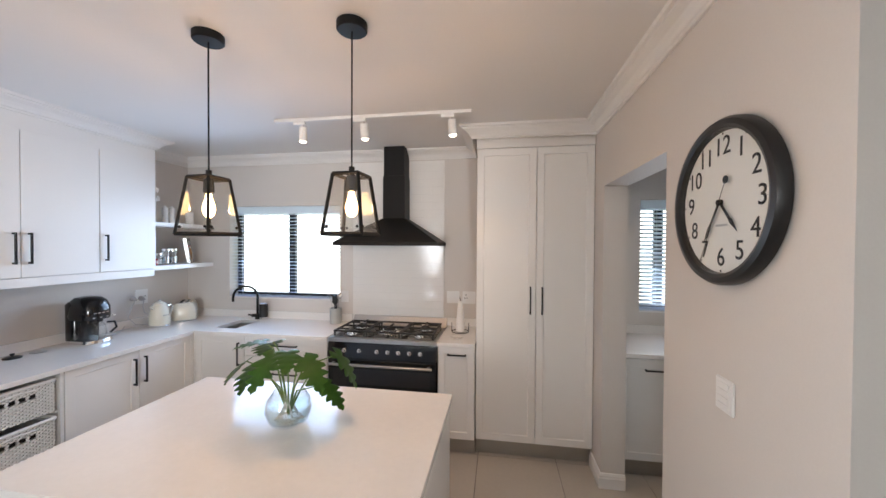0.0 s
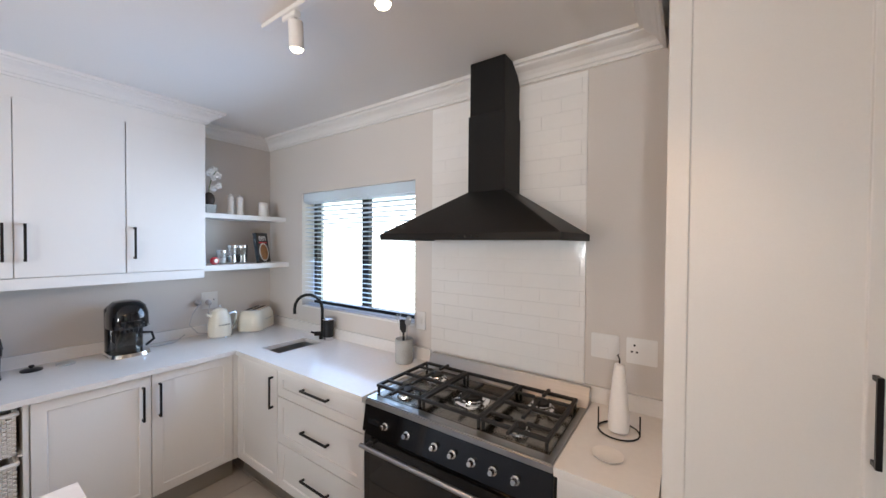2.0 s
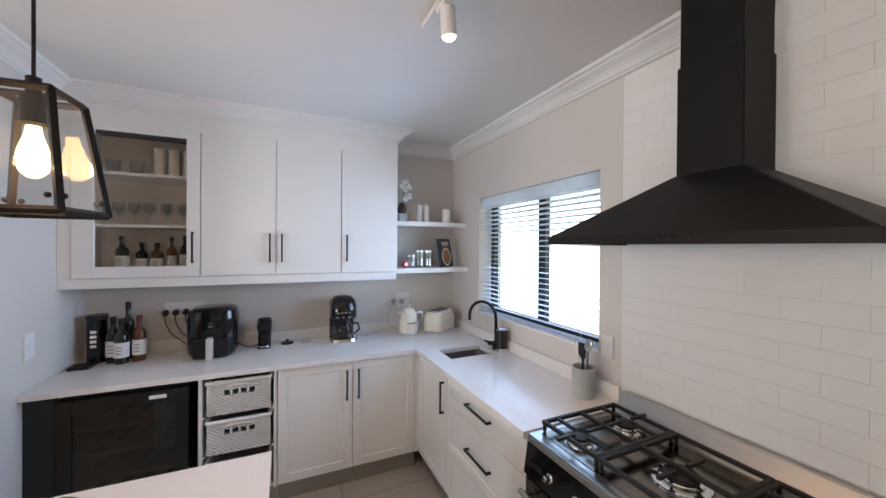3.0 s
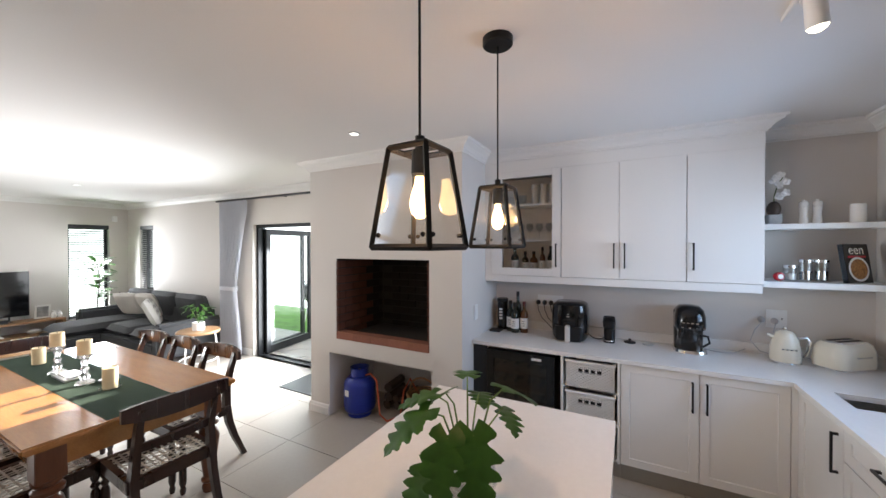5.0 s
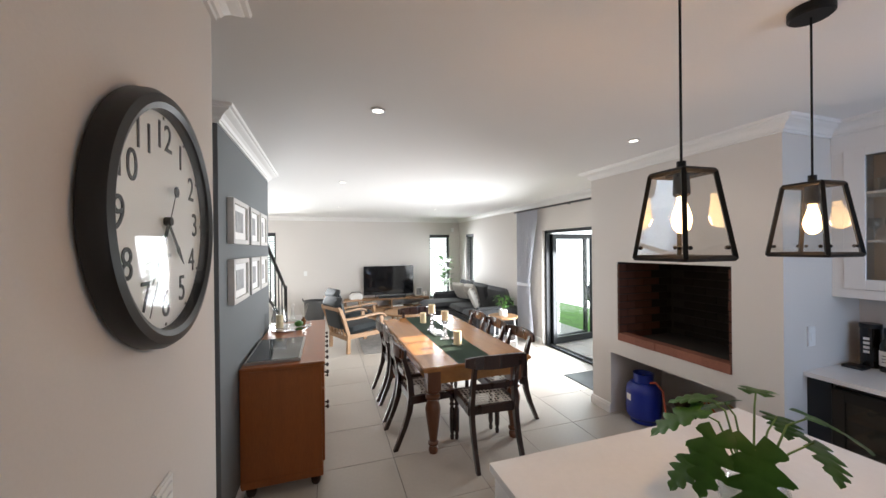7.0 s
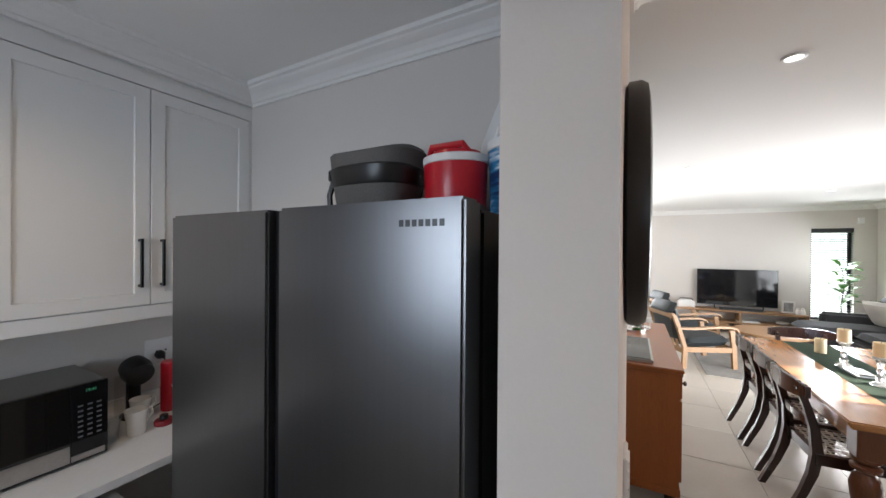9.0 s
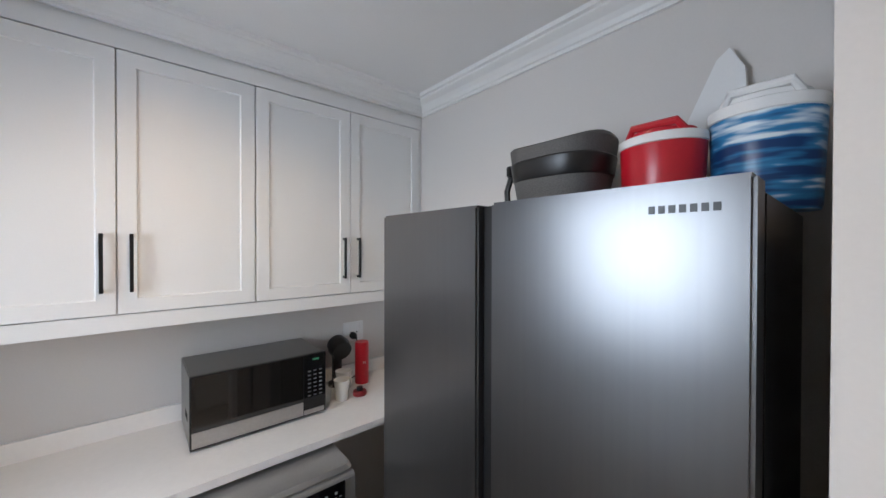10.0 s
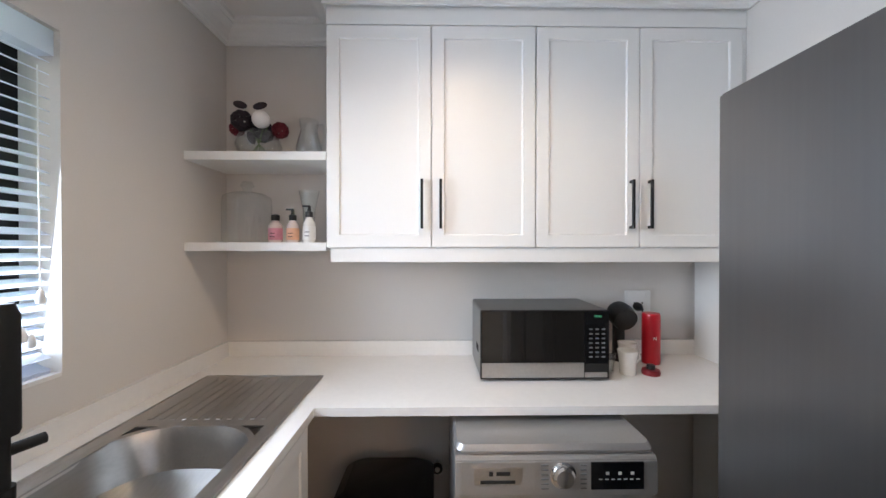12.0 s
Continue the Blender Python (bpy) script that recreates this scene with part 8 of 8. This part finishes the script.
def ficus_leaf(L, W, seed):
    rnd = random.Random(seed)
    bm = bmesh.new()
    n = 9
    rows = []
    for i in range(n + 1):
        t = i / n
        w = W / 2 * math.sin(math.pi * (0.04 + 0.94 * t)) ** 0.6 * (0.6 + 0.55 * t)
        row = []
        for k in (-1, -0.5, 0, 0.5, 1):
            row.append(bm.verts.new((w * k, L * t, -0.25 * L * t * t + 0.22 * w * abs(k) + rnd.uniform(-0.004, 0.004))))
        if rows:
            for k in range(4):
                bm.faces.new((rows[-1][k], rows[-1][k + 1], row[k + 1], row[k]))
        rows.append(row)
    bmesh.ops.solidify(bm, geom=bm.faces[:], thickness=0.001)
    return bm


c = thing("potted_plant", (SXX, SYY, 0.535), "small green plant in a white ceramic pot", "plant")
part("pot", lathe([(0, 0.535), (0.07, 0.535), (0.075, 0.54), (0.075, 0.64), (0.07, 0.645), (0.066, 0.62), (0, 0.62)], (SXX, SYY, 0), 26), PORC, c)
part("soil", cyl((SXX, SYY, 0), 0.066, 0.61, 0.625, 20), SOUNDING, c)
rnd = random.Random(4)
for k in range(34):
    a, r, z = rnd.random() * 6.28, rnd.uniform(0.02, 0.15), rnd.uniform(0.72, 0.9)
    part("leaf", turn(ficus_leaf(0.075, 0.045, k), Matrix.Translation((SXX + r * math.cos(a), SYY + r * math.sin(a), z)) @ pose(0, 0, 0, 0, 0, math.degrees(a) - 90) @ pose(0, 0, 0, rnd.uniform(-40, 20))), LEAF, c)
for k in range(7):
    a = k * 0.9
    part("stem", tube([(SXX, SYY, 0.62), (SXX + 0.05 * math.cos(a), SYY + 0.05 * math.sin(a), 0.75), (SXX + 0.1 * math.cos(a), SYY + 0.1 * math.sin(a), 0.84)], 0.003, 5), STEM, c)

# coffee table
c = thing("coffee_table", (-0.15, -5.45, 0), "round pale wooden coffee table", "coffee table")
part("tabletop", lathe([(0, 0.4), (0.47, 0.4), (0.48, 0.408), (0.48, 0.432), (0.47, 0.44), (0, 0.44)], (-0.15, -5.45, 0), 56), OAK, c)
for k in range(4):
    a = radians(45 + 90 * k)
    part("leg", tube([(-0.15 + 0.33 * math.cos(a), -5.45 + 0.33 * math.sin(a), 0.4), (-0.15 + 0.4 * math.cos(a), -5.45 + 0.4 * math.sin(a), 0.01)], 0.022, 10, taper=0.65), OAK, c)
for x, y, h in ((-0.3, -5.4, 0.09), (-0.22, -5.5, 0.07), (-0.38, -5.48, 0.06)):
    candle(x, y, 0.44, h, 0.04, "coffee table candles")

# television and stand
c = thing("tv_stand", (-0.1, -7.55, 0), "long low oak television stand with open shelf and drawer", "tv stand")
part("top", box(-1.2, -7.76, 0.42, 1.0, -7.36, 0.455), OAK, c, bevel=0.003)
part("shelf", box(-1.17, -7.74, 0.2, 0.97, -7.37, 0.225), OAK, c)
part("bottom", box(-1.2, -7.76, 0.06, 1.0, -7.36, 0.09), OAK, c, bevel=0.003)
for x in (-1.2, -0.2, 0.965):
    part("upright", box(x, -7.755, 0.09, x + 0.035, -7.365, 0.42), OAK, c)
part("drawer_front", box(0.0, -7.375, 0.095, 0.96, -7.355, 0.195), OAK, c, bevel=0.003)
for x in (-1.15, 0.9):
    part("foot", box(x, -7.7, 0.0, x + 0.06, -7.42, 0.06), OAK, c)
c = thing("television", (-0.2, -7.62, 0.455), "large flat black television, switched off", "television")
part("panel", box(-0.825, -7.66, 0.53, 0.51, -7.63, 1.29), SATINB, c, bevel=0.004)
part("screen", box(-0.818, -7.63, 0.54, 0.503, -7.6275, 1.283), SCREEN, c)
for x in (-0.6, 0.2):
    part("foot", boxes((x - 0.012, -7.72, 0.455, x + 0.012, -7.52, 0.468), (x - 0.01, -7.65, 0.468, x + 0.01, -7.63, 0.54)), SATINB, c)
solo("sound_bar", box(-0.55, -7.5, 0.456, 0.15, -7.43, 0.51), SATINB, "slim black sound bar before the television", "sound bar", bevel=0.01)
c = thing("radio", (0.72, -7.55, 0.455), "white portable speaker with a carry handle", "speaker")
part("body", loft([[(0.72 + p[0], -7.55 + p[1], z) for p in round_rect(0.34 * k, 0.13, 0.05)] for k, z in ((0.95, 0.456), (1.0, 0.5), (0.95, 0.57), (0.75, 0.6))]), WHITEP, c)
part("carry_handle", tube([(0.57, -7.55, 0.57), (0.62, -7.55, 0.64), (0.82, -7.55, 0.64), (0.87, -7.55, 0.57)], 0.008, 8), SATINB, c)
c = thing("framed_photo", (-1.0, -7.6, 0.455), "small white photo frame on the stand", "picture")
part("frame", turn(box(-0.1, -0.01, 0, 0.1, 0.01, 0.24), pose(-0.97, -7.62, 0.456, -8)), PORC, c, bevel=0.003)
part("photograph", turn(box(-0.07, 0.0102, 0.03, 0.07, 0.012, 0.21), pose(-0.97, -7.62, 0.456, -8)), PRINT, c)
for x in (-1.08, -1.15):
    solo("white_ornament", lathe([(0, 0), (0.03, 0), (0.04, 0.04), (0.03, 0.09), (0.02, 0.1), (0.03, 0.12), (0, 0.13)], (x, -7.5, 0.456), 18), PORC, "small white ceramic ornament on the stand", "ornament", "stand ornaments")
solo("magazine_stack", boxes((-0.5, -7.6, 0.226, -0.15, -7.4, 0.245), (-0.48, -7.59, 0.246, -0.17, -7.41, 0.262)), PAPER, "stack of magazines on the stand shelf", "magazines", bevel=0.002)
solo("white_shell", ball((-0.85, -7.5, 0.265), 0.06, (1.6, 0.8, 0.65), n=14), PORC, "white shell ornament on the stand shelf", "ornament")

# fiddle-leaf plant
c = thing("fiddle_leaf_plant", (-1.55, -7.15, 0), "tall fiddle-leaf fig in a dark pot", "plant")
PX, PY = -1.62, -7.32
part("pot", lathe([(0, 0), (0.13, 0), (0.16, 0.3), (0.15, 0.31), (0.14, 0.27), (0, 0.27)], (PX, PY, 0), 26), SATINB, c)
part("trunk", tube([(PX, PY, 0.27), (PX + 0.02, PY + 0.01, 0.7), (PX - 0.02, PY + 0.02, 1.1), (PX + 0.02, PY, 1.42)], 0.012, 8, taper=0.5), SOUNDING, c)
rnd = random.Random(9)
for k in range(34):
    z = 0.72 + 0.75 * k / 33
    az = k * 137.5
    L = rnd.uniform(0.2, 0.3)
    part("leaf", turn(ficus_leaf(L, L * 0.62, 50 + k), Matrix.Translation((PX + 0.01, PY + 0.01, z)) @ pose(0, 0, 0, 0, 0, az) @ pose(0, 0.05, 0, rnd.uniform(5, 45))), LEAF, c)

c = thing("storage_basket", (1.72, -7.3, 0), "dark woven storage basket with handles", "basket")
part("body", lathe([(0, 0.0), (0.2, 0.0), (0.23, 0.1), (0.24, 0.45), (0.235, 0.52), (0.22, 0.52), (0.22, 0.05), (0, 0.04)], (1.72, -7.3, 0), 30), BAGGREY, c)
for s in (-1, 1):
    part("basket_handle", tube([(1.72 + s * 0.24, -7.37, 0.5), (1.72 + s * 0.27, -7.35, 0.57), (1.72 + s * 0.27, -7.25, 0.57), (1.72 + s * 0.24, -7.23, 0.5)], 0.01, 8), BAGGREY, c)
solo("alarm_sensor", box(-2.06, -7.8, 2.22, -1.99, -7.74, 2.33), WHITEP, "small white alarm sensor high in the corner", "sensor", bevel=0.01)
wall_plate("wall_switch", "y", YF, 1, 1.9, 1.98, 1.08, 1.2, "white switch plate on the television wall", ((1.92, 1.96, 1.12, 1.16),))

# downlights
for x, y in ((1.14, -0.32), (1.24, -2.7), (-0.69, -2.78), (-0.84, -0.34), (1.2, -5.3), (-0.75, -5.3)):
    c = thing("downlight", (x, y, CZ - 0.01), "small white recessed ceiling downlight, lit", "downlight", "ceiling downlights")
    part("trim_ring", lathe([(0.03, CZ - 0.001), (0.045, CZ - 0.002), (0.046, CZ - 0.008), (0.034, CZ - 0.01), (0.03, CZ - 0.006)], (x, y, 0), 28), WHITEP, c)
    part("lens", lathe([(0, CZ - 0.0055), (0.031, CZ - 0.0055), (0.031, CZ - 0.002), (0, CZ - 0.002)], (x, y, 0), 22), LAMPCOOL, c, "lit lamp face")
    bulb_light("downlight_glow", (x, y, CZ - 0.02), 10, (1.0, 0.9, 0.78), 0.03, 150)
# scullery ceiling lamp, above the doorway side
x, y = 2.85, 1.75
c = thing("downlight", (x, y, CZ - 0.01), "small white recessed ceiling downlight, lit", "downlight", "ceiling downlights")
part("trim_ring", lathe([(0.03, CZ - 0.001), (0.045, CZ - 0.002), (0.046, CZ - 0.008), (0.034, CZ - 0.01), (0.03, CZ - 0.006)], (x, y, 0), 28), WHITEP, c)
part("lens", lathe([(0, CZ - 0.0055), (0.031, CZ - 0.0055), (0.031, CZ - 0.002), (0, CZ - 0.002)], (x, y, 0), 22), LAMPCOOL, c, "lit lamp face")
bulb_light("downlight_glow", (x, y, CZ - 0.02), 22, (1.0, 0.76, 0.52), 0.03, 150)

# ---- garden ----
c = thing("kettle_braai", (-3.9, -4.6, -0.03), "dark round kettle braai on the lawn", "braai")
part("bowl", lathe([(0, 0.45), (0.15, 0.48), (0.25, 0.58), (0.27, 0.68)], (-4.4, -4.7, 0), 26), GLOSSB, c)
part("lid", lathe([(0.275, 0.68), (0.26, 0.78), (0.18, 0.88), (0, 0.92)], (-4.4, -4.7, 0), 26), GLOSSB, c)
for k in range(3):
    a = radians(120 * k)
    part("leg", tube([(-4.4 + 0.15 * math.cos(a), -4.7 + 0.15 * math.sin(a), 0.52), (-4.4 + 0.3 * math.cos(a), -4.7 + 0.3 * math.sin(a), -0.03)], 0.012, 8), STEEL, c)
c = thing("shrub", (-5.4, -3.6, -0.03), "slender green shrub before the garden wall", "shrub")
rnd = random.Random(21)
for k in range(6):
    a = rnd.random() * 6.28
    part("branch", tube([(-5.4, -4.6, -0.03), (-5.4 + 0.06 * math.cos(a), -4.6 + 0.1 * math.sin(a), 0.6), (-5.4 + 0.14 * math.cos(a), -4.6 + 0.28 * math.sin(a), 1.25)], 0.012, 6, taper=0.4), SOUNDING, c)
cl = bmesh.new()
for k in range(420):
    z = rnd.uniform(0.2, 1.45)
    a, r = rnd.random() * 6.28, rnd.uniform(0.02, 0.3) * (0.4 + 0.6 * math.sin(min(3.1, z * 2)))
    m = Matrix.Translation((-5.4 + 0.5 * r * math.cos(a), -4.6 + r * math.sin(a), z)) @ pose(0, 0, 0, rnd.uniform(-60, 60), 0, rnd.uniform(0, 360))
    cl.faces.new([cl.verts.new(m @ Vector(q)) for q in ((0, 0, 0), (0.015, 0.025, 0.004), (0, 0.065, 0), (-0.015, 0.025, 0.004))])
part("crown", cl, LEAF, c)


# ---- pieces of walls and floors ----
def piece(name, me, parent, m):
    o = new(name, me)
    o.parent = parent
    o.matrix_basis = m
    return o


# glazed brick-bond tiles over the cooker
TW, TH, G = 0.198, 0.0735, 0.0006
whole = mesh_of("tile", box(-TW / 2 + G / 2, -0.004, -TH / 2 + G / 2, TW / 2 - G / 2, 0.0, TH / 2 - G / 2), TILE, 0.0012, 1, False)
rndt = random.Random(2)
cuts = {}
row, z = 0, 0.976
while z + TH < CZ - 0.098:
    x = -0.361 - (TW / 2 if row % 2 else 0)
    while x < 0.555:
        xa, xb = max(x, -0.361), min(x + TW, 0.555)
        if xb - xa > 0.02:
            key = round(xb - xa, 3)
            if abs(key - TW) < 0.001:
                me = whole
            else:
                if key not in cuts:
                    cuts[key] = mesh_of("tile", box(-key / 2 + G / 2, -0.004, -TH / 2 + G / 2, key / 2 - G / 2, 0.0, TH / 2 - G / 2), TILE, 0.0012, 1, False)
                me = cuts[key]
            piece("tile", me, BACK, pose((xa + xb) / 2, YB - 0.006, z + TH / 2, rndt.uniform(-0.2, 0.2), 0, rndt.uniform(-0.12, 0.12)))
        x += TW
    z += TH
    row += 1

# floor tiles
FTM = mesh_of("floor_tile", box(-0.2975, -0.2975, -0.006, 0.2975, 0.2975, 0.0), FLOOR, 0.0012, 1, False)
for i in range(-6, 7):
    for j in range(-13, 6):
        cx, cy = 0.62 + 0.6 * i, -0.24 + 0.6 * j
        if XL - 0.35 < cx < XR + 0.3 and YF - 0.3 < cy < YB + 0.3:
            piece("floor_tile", FTM, FLOOR_OB, Matrix.Translation((cx, cy, 0)))

# braai bricks
rndb = random.Random(6)
sb = mesh_of("brick", box(-0.106, -0.012, -0.034, 0.106, 0.012, 0.034), BRICK, 0.003, 1, False)
half = mesh_of("brick", box(-0.05, -0.012, -0.034, 0.05, 0.012, 0.034), BRICK, 0.003, 1, False)
sd_ = mesh_of("brick", box(-0.106, -0.012, -0.034, 0.106, 0.012, 0.034), BRICKD, 0.003, 1, False)
hb = mesh_of("hearth_brick", box(-0.106, -0.05, -0.036, 0.106, 0.05, 0.036), BRICKR, 0.004, 1, False)
for r in range(10):
    z = 0.83 + 0.078 * r
    if r % 2:
        piece("brick", half, CHIM, pose(-1.446, -1.064, z))
        piece("brick", half, CHIM, pose(-1.446, -0.011, z))
    for k in range(4):
        x = -1.5 - 0.22 * k - (0.11 if r % 2 else 0)
        if -2.1 < x:
            piece("brick", sb if k < 2 else sd_, CHIM, pose(x, -1.064 + rndb.uniform(-0.002, 0.002), z))
            piece("brick", sb if k < 1 else sd_, CHIM, pose(x, -0.011 + rndb.uniform(-0.002, 0.002), z))
    for k in range(5):
        y = -0.97 + 0.22 * k + (0.06 if r % 2 else -0.04)
        if -1.0 < y < -0.1:
            piece("brick", sd_, CHIM, pose(-2.108 + rndb.uniform(-0.002, 0.002), y, z, 0, 0, 90))
for k in range(5):
    piece("hearth_brick", hb, CHIM, pose(-1.435 + rndb.uniform(-0.004, 0.004), -0.96 + 0.212 * k, 0.828, 0, 0, 90))
part("mortar_lining", boxes((-2.119, -1.074, 0.791, -1.4, -1.066, 1.59), (-2.119, -0.009, 0.791, -1.4, -0.001, 1.59), (-2.119, -1.066, 0.791, -2.112, -0.01, 1.59), (-2.11, -1.05, 0.791, -1.49, -0.03, 0.812)), MORTAR, CHIM)
part("soot_lining", box(-2.119, -1.066, 1.582, -1.5, -0.01, 1.591), MORTAR, CHIM)

# patio pavers
pv = mesh_of("paver", box(-0.098, -0.198, -0.045, 0.098, 0.198, 0.0), PAVER, 0.003, 1, False)
PAT = bpy.data.objects["patio"]
for i in range(6):
    for j in range(12):
        piece("paver", pv, PAT, pose(-3.58 + 0.2 * i, -5.2 + 0.4 * j + (0.2 if i % 2 else 0), -0.002))
